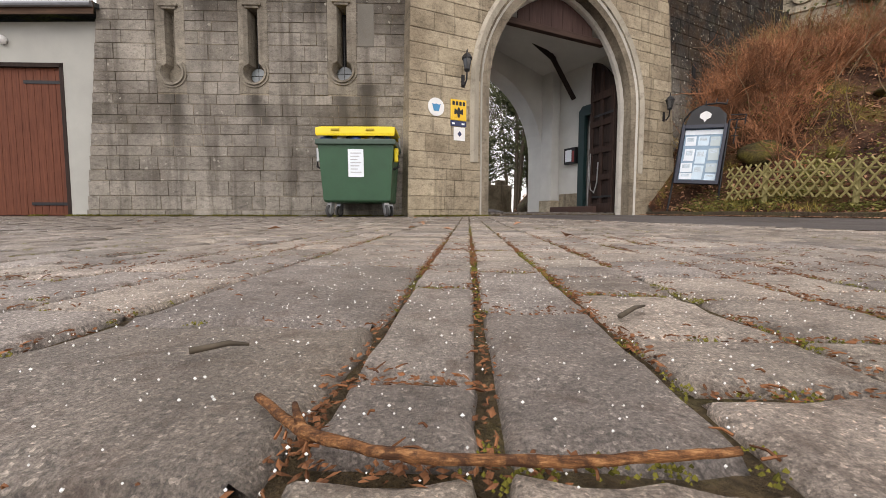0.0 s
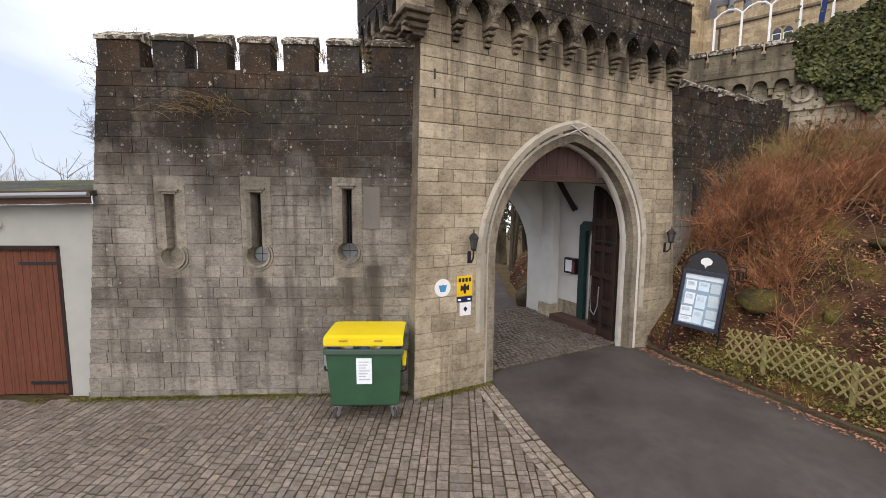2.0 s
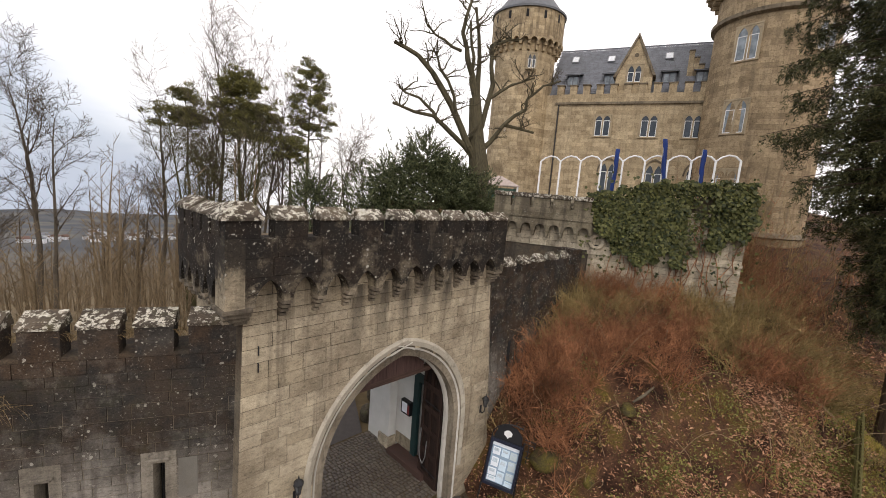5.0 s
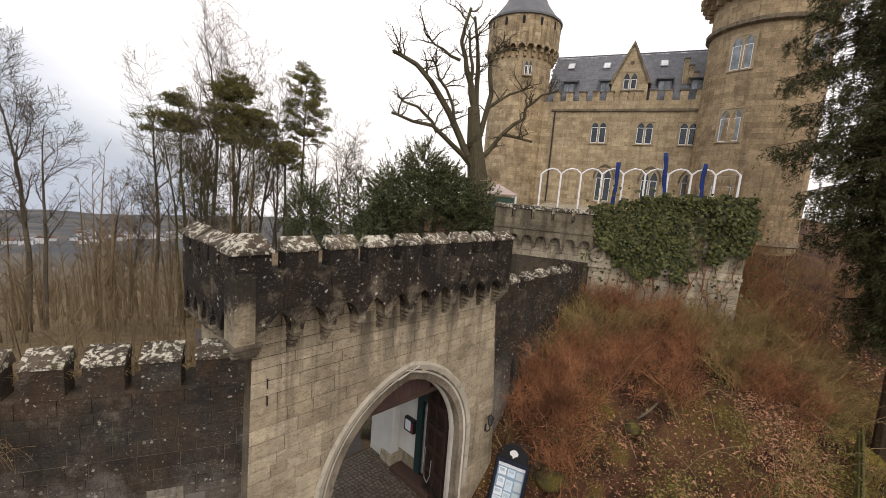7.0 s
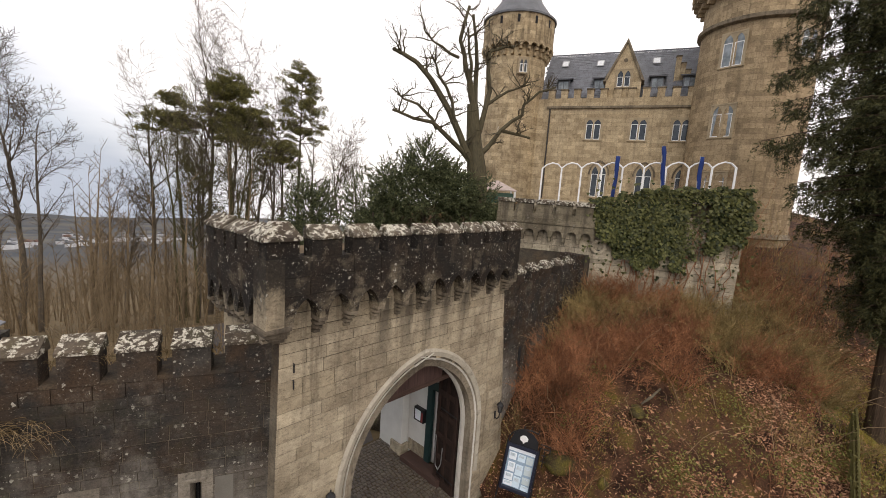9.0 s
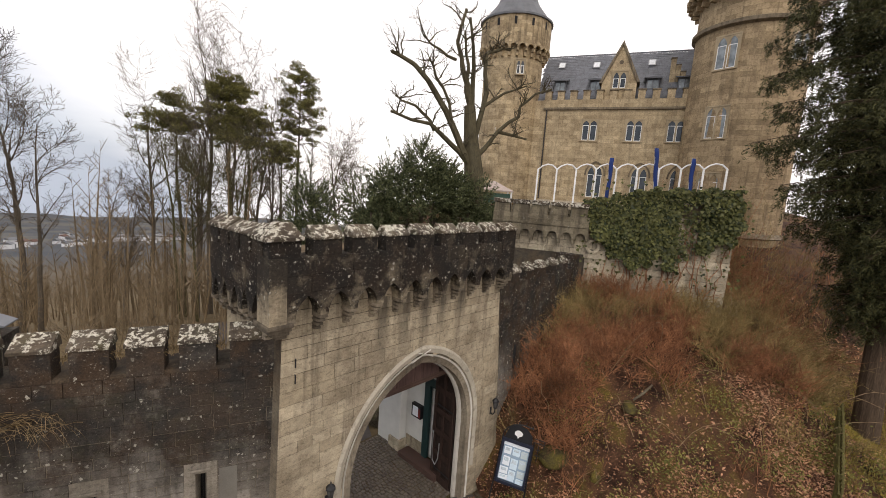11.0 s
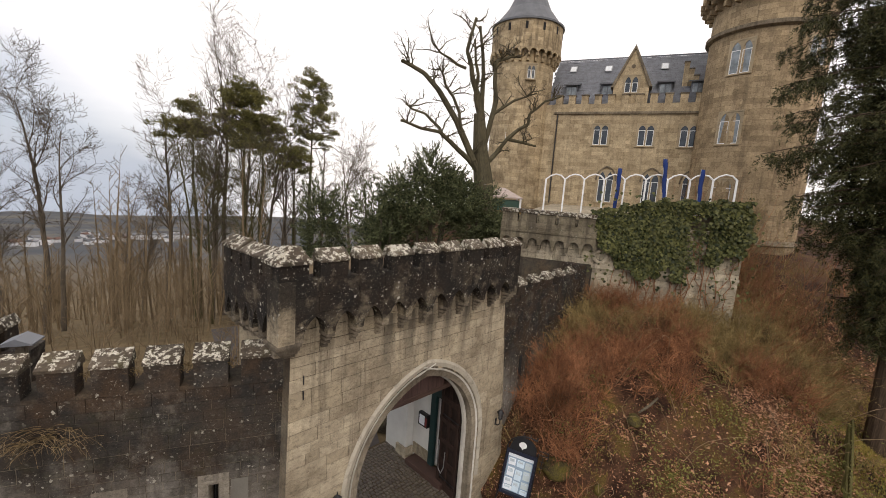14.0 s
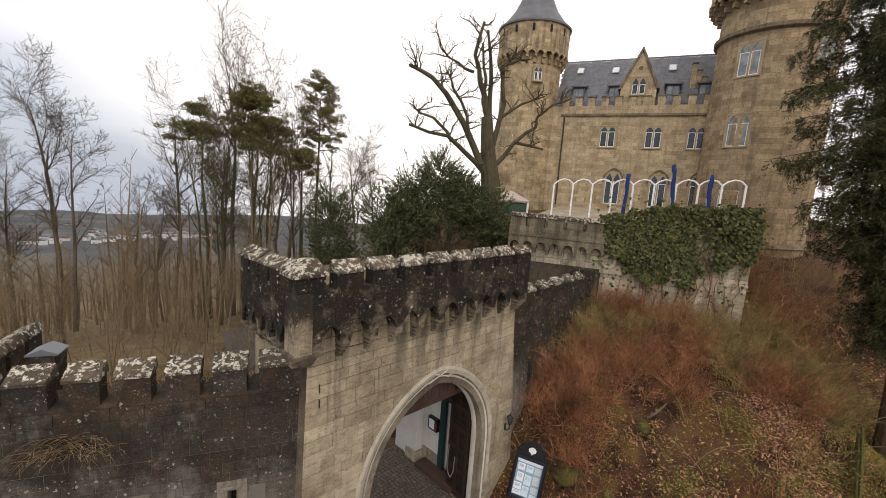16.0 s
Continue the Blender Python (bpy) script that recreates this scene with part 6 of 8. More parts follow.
# ---- plants ----
def grow(verts, faces, p, d, length, r, level, rg, up=0.12, kids=(4, 5), wob=0.16, split=0.62, segs=3, fine=None, min_r=0.006):
    """One branch with its side branches; twigs past the second level go into the lists of fine."""
    n = max(2, int(3 + (3 - level)))
    tv, tf = (verts, faces) if level < 2 or fine is None else fine
    for i in range(n):
        q = p + d * (length / n)
        r = max(r, min_r)
        r1 = max(r * (1 - 0.75 / n), min_r * 0.6)
        if level < 3 or i == 0:
            limb(tv, tf, p, q, r, r1, segs if level < 2 else 3)
        elif i == n - 1:
            limb(tv, tf, bend, q, r, r1, 3)
        bend = q if i == 0 else bend
        p, r = q, r1
        d = (d + Vector((rg.gauss(0, wob), rg.gauss(0, wob), rg.gauss(0, wob) + up * 0.5))).normalized()
        if level < 3 and i >= (1 if level == 0 else 0):
            for _ in range(kids[min(level, 1)] // 2 if level else max(1, kids[0] // 2)):
                side = Vector((rg.gauss(0, 1), rg.gauss(0, 1), rg.gauss(0, 0.35)))
                side = (side - d * side.dot(d)).normalized()
                e = (d * rg.uniform(0.45, 0.8) + side * rg.uniform(0.5, 0.9) + Vector((0, 0, up))).normalized()
                grow(verts, faces, p, e, length * split * rg.uniform(0.6, 1.0) * (1 - 0.4 * i / n), r * rg.uniform(0.4, 0.6), level + 1, rg, up, kids, wob, split, segs, fine, min_r)


def bare_tree(x, y, z, height, r, seed, label, mat=None, fine_r=0.0115, kids=(4, 4), first=0.35, spread=0.5, lean=(0, 0), name="bare_tree", group="bare trees beyond the wall"):
    rg = random.Random(seed)
    t = thing(name, pose(x, y, z), label, "tree", group)
    v, f, fv, ff = [], [], [], []
    p, d, rr = Vector((0, 0, -1.0)), Vector((lean[0], lean[1], 1)).normalized(), r
    n = 11
    for i in range(n):
        q = p + d * ((height + 1) / n)
        r1 = r * (1 - 0.93 * (i + 1) / n) + 0.012
        limb(v, f, p, q, rr, r1, 6)
        p, rr = q, r1
        d = (d + Vector((rg.gauss(0, 0.05), rg.gauss(0, 0.05), 0.06))).normalized()
        if i / n > first:
            for _ in range(rg.randint(1, 3)):
                a = rg.uniform(0, 2 * math.pi)
                e = Vector((math.cos(a) * spread, math.sin(a) * spread, rg.uniform(0.5, 0.95))).normalized()
                grow(v, f, p, e, height * rg.uniform(0.14, 0.26), rr * 0.55, 1, rg, 0.1, kids, 0.17, 0.6, 4, (fv, ff), fine_r)
    raw("trunk", v, f, mat or M_FARBARK, t)
    raw("crown", fv, ff, mat or M_FARBARK, t)
    return t


bare_tree(-20.9, 38.0, -3.5, 16.8, 0.24, 1, "tall bare deciduous tree with fine twigs", spread=0.35)
bare_tree(-19.6, 37.6, -3.5, 14.8, 0.18, 21, "tall bare deciduous tree with fine twigs", spread=0.4)
bare_tree(-30.2, 39.2, -6.0, 21.5, 0.24, 211, "tall bare deciduous tree with fine twigs", spread=0.5)
bare_tree(-28.2, 40.6, -6.0, 19.5, 0.22, 212, "tall bare deciduous tree with fine twigs", spread=0.5)
bare_tree(-32.0, 38.0, -6.0, 20.0, 0.22, 213, "tall bare deciduous tree with fine twigs", spread=0.45)
bare_tree(-26.2, 42.4, -6.0, 14.5, 0.18, 214, "smaller bare tree on the slope", spread=0.6)
bare_tree(-13.4, 40.6, -3.0, 16.5, 0.22, 2, "bare deciduous tree with a leaning crown", lean=(-0.05, 0))
bare_tree(-9.0, 41.0, -3.0, 23.0, 0.26, 3, "very tall bare birch-like tree", spread=0.35)
bare_tree(-5.5, 42.0, -3.0, 18.0, 0.2, 4, "bare deciduous tree behind the pines")
bare_tree(-0.6, 41.0, -2.5, 15.0, 0.2, 5, "bare deciduous tree behind the pines")
bare_tree(1.8, 40.0, -2.0, 13.0, 0.2, 6, "lower bare tree beside dark conifers", spread=0.7)
bare_tree(4.0, 39.0, -2.0, 12.5, 0.2, 16, "lower bare tree beside dark conifers", spread=0.7)
bare_tree(-18.5, 46.0, -5, 11.5, 0.16, 7, "thin bare tree on the slope")
bare_tree(-11.0, 44.0, -4, 13.5, 0.16, 8, "thin bare tree on the slope")
bare_tree(-7.2, 39.0, -2.5, 19.5, 0.2, 9, "tall bare tree among the pines", spread=0.4)

bare_tree(-10.4, 43.0, -3.6, 19.5, 0.17, 102, "slender bare tree in the winter wood", spread=0.40, kids=(4, 4))
bare_tree(-7.9, 43.5, -3.6, 21.5, 0.17, 103, "slender bare tree in the winter wood", spread=0.40, kids=(4, 4))
bare_tree(-4.3, 39.5, -2.6, 16.0, 0.17, 104, "slender bare tree in the winter wood", spread=0.50, kids=(4, 4))
bare_tree(-3.4, 44.0, -3.8, 17.5, 0.17, 105, "slender bare tree in the winter wood", spread=0.50, kids=(4, 4))
bare_tree(0.4, 44.0, -3.5, 15.5, 0.17, 106, "slender bare tree in the winter wood", spread=0.60, kids=(4, 4))
bare_tree(-16.0, 42.5, -4.0, 9.5, 0.17, 107, "slender bare tree in the winter wood", spread=0.50, kids=(4, 4))
bare_tree(-8.6, 35.0, -2.0, 13.0, 0.17, 111, "slender bare tree in the winter wood", spread=0.50, kids=(4, 4))
bare_tree(-3.0, 36.0, -2.2, 13.0, 0.17, 112, "slender bare tree in the winter wood", spread=0.50, kids=(4, 4))

for k, (x, y, h) in enumerate(((-9.4, 33.6, 13.5), (-7.8, 31.4, 11.0), (-6.2, 33.2, 13.0), (-4.9, 31.8, 10.5))):
    bare_tree(x, y, -2.0, h, 0.13, 130 + k, "slim mossy trunk with a thin bare crown", mat=M_MOSSBARK, spread=0.5, first=0.45)


def pad(verts, faces, c, wide, thick, n, rg):
    """A flat cushion of needle tufts at the end of a pine bough."""
    for _ in range(n):
        a, q = rg.uniform(0, 6.28), math.sqrt(rg.random())
        p = c + Vector((math.cos(a) * wide * q, math.sin(a) * wide * q, thick * (rg.uniform(-0.6, 1) * (1 - 0.5 * q * q))))
        d = Vector((math.cos(a) * (0.3 + q) + rg.gauss(0, 0.4), math.sin(a) * (0.3 + q) + rg.gauss(0, 0.4), rg.uniform(-0.5, 1.2))).normalized()
        w = d.cross(Vector((rg.gauss(0, 1), rg.gauss(0, 1), rg.gauss(0, 1)))).normalized() * rg.uniform(0.018, 0.036)
        k = len(verts)
        verts += [tuple(p - w), tuple(p + w), tuple(p + d * rg.uniform(0.12, 0.26))]
        faces.append((k, k + 1, k + 2))


def pine(x, y, z, height, crowns, seed, label, bend=0.0, pads=34):
    """A slim trunk; crowns give height range, reach and share of each storey of boughs."""
    rg = random.Random(seed)
    t = thing("pine_tree", pose(x, y, z), label, "tree", "pines beyond the wall")
    v, f, nv, nf = [], [], [], []
    lean = lambda h: Vector((bend * max(0.0, h / height) ** 2, 0, h))
    line = [lean(-1 + (height + 0.8) * i / 10) + Vector((rg.gauss(0, 0.06), rg.gauss(0, 0.06), 0)) for i in range(11)]
    for i in range(10):
        limb(v, f, line[i], line[i + 1], 0.22 * (1 - i / 11), 0.22 * (1 - (i + 1) / 11), 7)
    for lo, hi, reach, share in crowns:
        n = int(pads * share)
        for k in range(n):
            s = (k + rg.random()) / n
            q = lean(lo + (hi - lo) * s)
            a = k * 2.4 + rg.uniform(-0.5, 0.5)
            l = reach * (0.35 + 0.65 * math.sin(math.pi * min(1, 0.22 + s * 0.74))) * rg.uniform(0.45, 1.05)
            e = q + Vector((math.cos(a) * l, math.sin(a) * l, l * rg.uniform(-0.05, 0.35)))
            m = q.lerp(e, 0.55) - Vector((0, 0, 0.12))
            limb(v, f, q - Vector((0, 0, 0.2)), m, 0.05, 0.034, 4)
            limb(v, f, m, e, 0.034, 0.015, 4)
            for c in [e] + [m.lerp(e, rg.uniform(0.1, 1.0)) + Vector((rg.gauss(0, 0.35), rg.gauss(0, 0.35), rg.gauss(0.08, 0.22))) for _ in range(3)]:
                size = rg.uniform(0.20, 0.42)
                limb(v, f, m, c, 0.014, 0.008, 3)
                pad(nv, nf, c, size, size * 0.85, int(130 * size / 0.3), rg)
    for k in range(9):
        h, a = height * rg.uniform(0.3, 0.62), rg.uniform(0, 6.28)
        q = lean(h)
        spike(v, f, q, q + Vector((math.cos(a), math.sin(a), 0.1)) * rg.uniform(0.5, 1.5), 0.03)
    raw("trunk", v, f, M_MOSSBARK, t)
    raw("needles", nv, nf, M_PINE, t)


pine(-10.0, 37.0, -2.5, 16.6, [(14.1, 15.0, 2.3, 0.75), (15.9, 16.6, 0.8, 0.25)], 31, "slim pine with a small flat crown", -0.5, 24)
pine(-6.9, 38.0, -2.5, 18.8, [(13.6, 18.6, 2.2, 1.0)], 32, "slim pine with a dense oval crown", 0.0, 44)
pine(-5.7, 38.6, -2.5, 16.6, [(13.6, 16.4, 1.9, 1.0)], 33, "slim pine with a dense oval crown", 0.3, 22)
pine(-1.8, 40.0, -3.0, 21.2, [(14.8, 21.0, 2.3, 1.0)], 34, "tall pine with layered open crown", 0.2, 34)
pine(-2.9, 37.0, -2.5, 14.0, [(12.2, 13.9, 1.4, 1.0)], 35, "small pine below the taller ones", 0.0, 14)

# the wood on the slope: slim straight trunks with upswept twigs, and an understorey of saplings
wv, wf, rg = [], [], random.Random(77)
for k in range(620):
    x, y = rg.uniform(-75, 8), 28 + 62 * rg.random() ** 1.3
    if x > 2 and y < 36:
        continue
    z = far_z(x, y)
    h = rg.uniform(4.5, 9.0) if rg.random() < 0.8 else rg.uniform(9, 13.5)
    r = 0.035 + h * 0.0085
    base, lean = Vector((x, y, z - 0.3)), Vector((rg.gauss(0, 0.05), rg.gauss(0, 0.05), 1))
    top, mid = base + lean * h, base + lean * h * 0.5 + Vector((rg.gauss(0, 0.12), 0, 0))
    limb(wv, wf, base, mid, r, r * 0.6, 5)
    spike(wv, wf, mid, top, r * 0.6)
    for _ in range(16):
        t = rg.uniform(0.32, 0.97)
        p = base.lerp(mid, t * 2) if t < 0.5 else mid.lerp(top, t * 2 - 1)
        a, l = rg.uniform(0, 2 * math.pi), rg.uniform(0.7, 2.2) * (1.2 - t * 0.75)
        q = p + Vector((math.cos(a) * l * 0.7, math.sin(a) * l * 0.7, l * rg.uniform(0.5, 1.1)))
        limb(wv, wf, p, q, 0.026, 0.012, 3)
        for _k in range(3):
            c = p.lerp(q, rg.uniform(0.35, 1.0))
            spike(wv, wf, c, c + Vector((rg.gauss(0, 0.35), rg.gauss(0, 0.35), rg.uniform(0.1, 0.75))), 0.013)
for k in range(540):
    x, y = rg.uniform(-45, 0), rg.uniform(12, 32)
    if x > -3 - (y - 12) * 0.1 and y < 27:
        continue
    base = Vector((x, y, far_z(x, y) - 0.3))
    top = base + Vector((rg.gauss(0, 0.4), rg.gauss(0, 0.4), rg.uniform(2.2, 5.4)))
    limb(wv, wf, base, top, rg.uniform(0.012, 0.030), 0.007, 4)
    for _ in range(13):
        p = base.lerp(top, rg.uniform(0.2, 0.97))
        q = p + Vector((rg.gauss(0, 0.45), rg.gauss(0, 0.45), rg.uniform(0.3, 0.9)))
        limb(wv, wf, p, q, 0.010, 0.006, 3)
        for _k in range(2):
            c = p.lerp(q, rg.uniform(0.4, 1))
            spike(wv, wf, c, c + Vector((rg.gauss(0, 0.22), rg.gauss(0, 0.22), rg.uniform(0.1, 0.5))), 0.006)
tagged(raw("woodland", wv, wf, timber("woodland_stems", (0.090, 0.068, 0.042), (0.285, 0.208, 0.125), spread=(0.3, 1.6))), "dense bare winter woodland of thin brown stems", "woodland", kind="stuff")

# far town in the valley
M_TOWN = plain("pale_town_walls", (0.62, 0.63, 0.65), 0.9, vary=0.25, scale=0.05)
rg = random.Random(4)
for i in range(34):
    u = rg.uniform(0, 1)
    x, y = -330 + 150 * u + rg.gauss(0, 14), 590 + 70 * u + rg.gauss(0, 55)
    w, d, h = rg.uniform(5, 12), rg.uniform(5, 9), rg.uniform(4, 7)
    if i < 4:
        x, y, w, d, h = -262 + i * 22, 640 + i * 6, 19, 12, 7
    tn = thing("town_house", pose(x, y, far_z(x, y) - 0.5, 0, 0, rg.uniform(-40, 40) if i > 3 else 12), "small pale house far off in the valley", "house", "valley houses")
    bm = bmesh.new()
    box(bm, -w / 2, w / 2, -d / 2, d / 2, -1, h)
    part("wall", bm, M_TOWN, tn)
    bm = bmesh.new()
    prism(bm, [(-w / 2 - 0.3, h), (w / 2 + 0.3, h), (w / 2 + 0.3, h + 0.4), (0, h + (2.6 if i > 3 else 0.9)), (-w / 2 - 0.3, h + 0.4)], -d / 2 - 0.3, d / 2 + 0.3)
    part("roof", bm, M_SLATE if i % 5 else plain("brown_tiles_%d" % i, (0.13, 0.075, 0.06), 0.9), tn)

# the lopped tree above the gate
lop = thing("lopped_tree", pose(8.3, 22.2, 0.0), "large bare tree with lopped, knotty limbs", "tree")
v, f, fv, ff, rg = [], [], [], [], random.Random(12)
limb(v, f, Vector((0.3, 0, -0.5)), Vector((-0.2, 0, 9.6)), 0.66, 0.56, 12)
limb(v, f, Vector((-0.2, 0, 9.6)), Vector((-0.5, 0.1, 11.4)), 0.56, 0.42, 12)
limb(v, f, Vector((-0.5, 0.1, 11.4)), Vector((-0.75, 0.1, 13.4)), 0.42, 0.30, 10)
for k, (pts, r) in enumerate((
    ([(-0.35, 9.9), (-1.4, 11.7), (-2.8, 13.8), (-4.0, 15.0), (-5.1, 15.4)], 0.25),
    ([(-0.5, 10.2), (-1.9, 11.3), (-3.1, 12.1), (-5.1, 12.4)], 0.19),
    ([(-2.7, 11.9), (-3.7, 13.1), (-4.6, 13.5)], 0.12),
    ([(-0.75, 13.2), (-1.4, 15.2), (-1.8, 16.4), (-1.5, 17.9)], 0.20),
    ([(-0.65, 13.2), (-0.75, 15.4), (-1.15, 17.6)], 0.19),
    ([(-0.7, 13.0), (-1.1, 15.3), (-1.5, 16.8)], 0.15),
    ([(-0.3, 11.9), (0.2, 14.2), (0.05, 16.2), (0.6, 16.5), (1.5, 16.8)], 0.18),
    ([(-0.3, 10.6), (1.0, 12.2), (2.7, 12.0)], 0.18),
    ([(1.0, 12.2), (2.1, 13.1), (2.5, 14.0), (3.7, 14.7)], 0.13),
    ([(-1.5, 11.8), (-2.0, 13.3), (-2.9, 14.5), (-3.3, 15.2)], 0.12),
    ([(0.1, 13.5), (1.2, 14.3), (2.4, 14.8)], 0.11),
    ([(-1.75, 15.6), (-2.7, 15.9), (-3.6, 16.3)], 0.10),
)):
    depth = rg.uniform(-1.2, 0.9)
    P = [Vector((x, depth * i / (len(pts) - 1), z)) for i, (x, z) in enumerate(pts)]
    for i in range(len(P) - 1):
        a, b = 0.86 * r * (1 - 0.6 * i / (len(P) - 1)), 0.86 * r * (1 - 0.6 * (i + 1) / (len(P) - 1))
        mid = P[i].lerp(P[i + 1], 0.5) + Vector((rg.gauss(0, 0.12), rg.gauss(0, 0.10), rg.gauss(0, 0.08)))
        limb(v, f, P[i], mid, a, (a + b) / 2, 8)
        limb(v, f, mid, P[i + 1], (a + b) / 2, b, 8)
        for _ in range(4 if i else 2):
            c = mid.lerp(P[i + 1], rg.uniform(0, 1))
            e = Vector((rg.gauss(0, 0.9), rg.gauss(0, 0.6), rg.uniform(0.0, 1.0))).normalized()
            grow(v, f, c, e, rg.uniform(0.5, 1.5), 0.045, 1, rg, 0.15, (3, 3), 0.30, 0.55, 4, (fv, ff), 0.008)
    knob = P[-1] + (P[-1] - P[-2]).normalized() * 0.14
    limb(v, f, P[-1], knob, r * 0.42, r * 0.38, 8)
    spike(v, f, knob, knob + Vector((0, 0, 0.02)), r * 0.38)
raw("trunk", v, f, timber("mossy_grey_bark", (0.040, 0.034, 0.020), (0.135, 0.115, 0.068)), lop)
raw("crown", fv, ff, M_BARK, lop)


# dark evergreens behind the gatehouse
def evergreen(x, y, z, blobs, seed, label, n=620, name="yew_tree"):
    """Boughs in storeys, each set with upswept sprays of short needles, so that the outline is ragged."""
    rg = random.Random(seed)
    t = thing(name, pose(x, y, z), label, "tree", "evergreens behind the gatehouse")
    v, f, nv, nf = [], [], [], []
    for (cx, cy, cz, rx, rz) in blobs:
        limb(v, f, Vector((0, 0, -0.5)), Vector((cx * 0.7, cy * 0.7, cz)), 0.16, 0.05, 6)
        for _ in range(n):
            d = Vector((rg.gauss(0, 1), rg.gauss(0, 1), rg.gauss(0, 1))).normalized()
            q = rg.uniform(0.3, 1.0) ** 0.5 * (1 + 0.9 * noise.noise(d * 2.2 + Vector((seed, cx, cz))))
            c = Vector((cx + d.x * rx * q, cy + d.y * rx * q, cz + d.z * rz * q))
            e = (Vector((d.x, d.y, max(d.z, -0.2) * 0.7 + 0.55)) + Vector((rg.gauss(0, 0.3), rg.gauss(0, 0.3), rg.gauss(0, 0.3)))).normalized()
            l = rg.uniform(0.25, 0.60)
            for k in range(15):
                p = c + e * (l * k / 14)
                o = (e * 0.75 + Vector((rg.gauss(0, 0.6), rg.gauss(0, 0.6), rg.gauss(-0.1, 0.5)))).normalized()
                w = o.cross(Vector((rg.gauss(0, 1), rg.gauss(0, 1), rg.gauss(0, 1)))).normalized() * rg.uniform(0.016, 0.032)
                b = len(nv)
                nv += [tuple(p - w), tuple(p + w), tuple(p + o * rg.uniform(0.10, 0.20))]
                nf.append((b, b + 1, b + 2))
    raw("trunk", v, f, M_BARK, t)
    raw("needles", nv, nf, M_YEW, t)


evergreen(5.0, 21.2, 0.0, [(0, 0, 7.8, 1.8, 1.6), (-0.2, 0, 9.9, 0.9, 1.1), (1.0, -0.3, 8.3, 1.3, 1.1), (-1.3, 0.2, 8.6, 1.2, 1.5), (0.9, 0, 9.3, 0.9, 0.8)], 51, "dark green yew with an uneven crown", 430)
evergreen(2.4, 21.6, 0.0, [(0, 0, 7.4, 1.7, 1.7), (0.9, 0, 8.2, 1.1, 1.4), (0, 0, 4.5, 1.6, 2.2)], 52, "dark green yew with a low round crown", 400)
evergreen(7.2, 20.4, 0.0, [(0, 0, 7.7, 1.3, 1.3), (1.0, -0.2, 7.0, 1.0, 1.2), (-0.9, 0, 8.5, 0.9, 1.0)], 53, "dark green yew beside the terrace wall", 480)
evergreen(3.4, 23.2, 0.0, [(0, 0, 5.6, 1.5, 2.4), (0.3, 0, 3.2, 1.7, 1.5), (-0.7, 0, 6.6, 0.9, 1.0)], 55, "dark conifer with boughs hanging over the lane", 700)
evergreen(-0.6, 24.5, 0.0, [(0, 0, 6.3, 1.1, 2.6), (0.4, 0, 3.5, 1.5, 1.5)], 54, "dark conifer seen through the gate", 1100)

# the big fir at the foot of the bank: boughs with hanging sprays of short needles
fir = thing("fir_tree", pose(18.7, 8.9, 0.9), "tall dark fir with hanging branches", "tree")
v, f, nv, nf, rg = [], [], [], [], random.Random(61)
limb(v, f, Vector((-0.15, -0.3, -0.6)), Vector((0, 0, 4)), 0.42, 0.34, 12)
limb(v, f, Vector((0, 0, 4)), Vector((0.1, 0.3, 24)), 0.34, 0.05, 10)


def spray(p, out, length, rg):
    """A hanging twig hidden in short tufts of needles."""
    d = Vector((out.x * 0.08 + rg.gauss(0, 0.22), out.y * 0.08 + rg.gauss(0, 0.22), -1)).normalized()
    for _ in range(int(11 + length * 46)):
        t = rg.random()
        c = p + d * (length * t) + Vector((rg.gauss(0, 0.05), rg.gauss(0, 0.05), rg.gauss(0, 0.04)))
        e = (d * 0.5 + out * 0.2 + Vector((rg.gauss(0, 0.55), rg.gauss(0, 0.55), rg.gauss(0, 0.35)))).normalized()
        w = e.cross(Vector((rg.gauss(0, 1), rg.gauss(0, 1), rg.gauss(0, 1)))).normalized() * (rg.uniform(0.013, 0.027) * (1.15 - 0.5 * t))
        k = len(nv)
        nv.extend((tuple(c - w), tuple(c + w), tuple(c + e * rg.uniform(0.09, 0.19))))
        nf.append((k, k + 1, k + 2))


for k in range(460):
    h = 4.2 + 19.3 * (k / 460) ** 0.96
    a = k * 2.4 + rg.uniform(-0.3, 0.3)
    reach = float(np.interp(h, (4.2, 6.5, 8.5, 10, 12, 17, 21, 24), (1.7, 2.3, 3.4, 4.5, 4.8, 4.5, 2.9, 0.5))) * rg.uniform(0.5, 1.06)
    out = Vector((math.cos(a), math.sin(a), 0))
    side = Vector((-math.sin(a), math.cos(a), 0))
    p = Vector((0.004 * h, 0.012 * h, h))
    rise = rg.uniform(0.1, 0.5)
    pts = [p + out * (reach * t) + side * (0.25 * math.sin(t * 3 + k)) + Vector((0, 0, rise * t - 0.75 * t * t * (0.4 + reach / 7))) for t in (0, 0.25, 0.5, 0.75, 1.0)]
    for i in range(4):
        limb(v, f, pts[i], pts[i + 1], 0.05 * (1 - i / 5), 0.05 * (1 - (i + 1) / 5), 4)
        for _ in range(int((3 + reach * 3.1) * (0.7 if h < 6 else 1.0)) if i else 2):
            c = pts[i].lerp(pts[i + 1], rg.random())
            off = rg.gauss(0, 0.14 + 0.10 * reach * (1 - i / 6))
            e = c + side * off + Vector((0, 0, -0.18 * abs(off)))
            if abs(off) > 0.2:
                spike(v, f, c, e, 0.012)
            spray(e, (out + side * off).normalized(), rg.uniform(0.20, 0.62) * (1.25 if i == 3 else 1.0), rg)
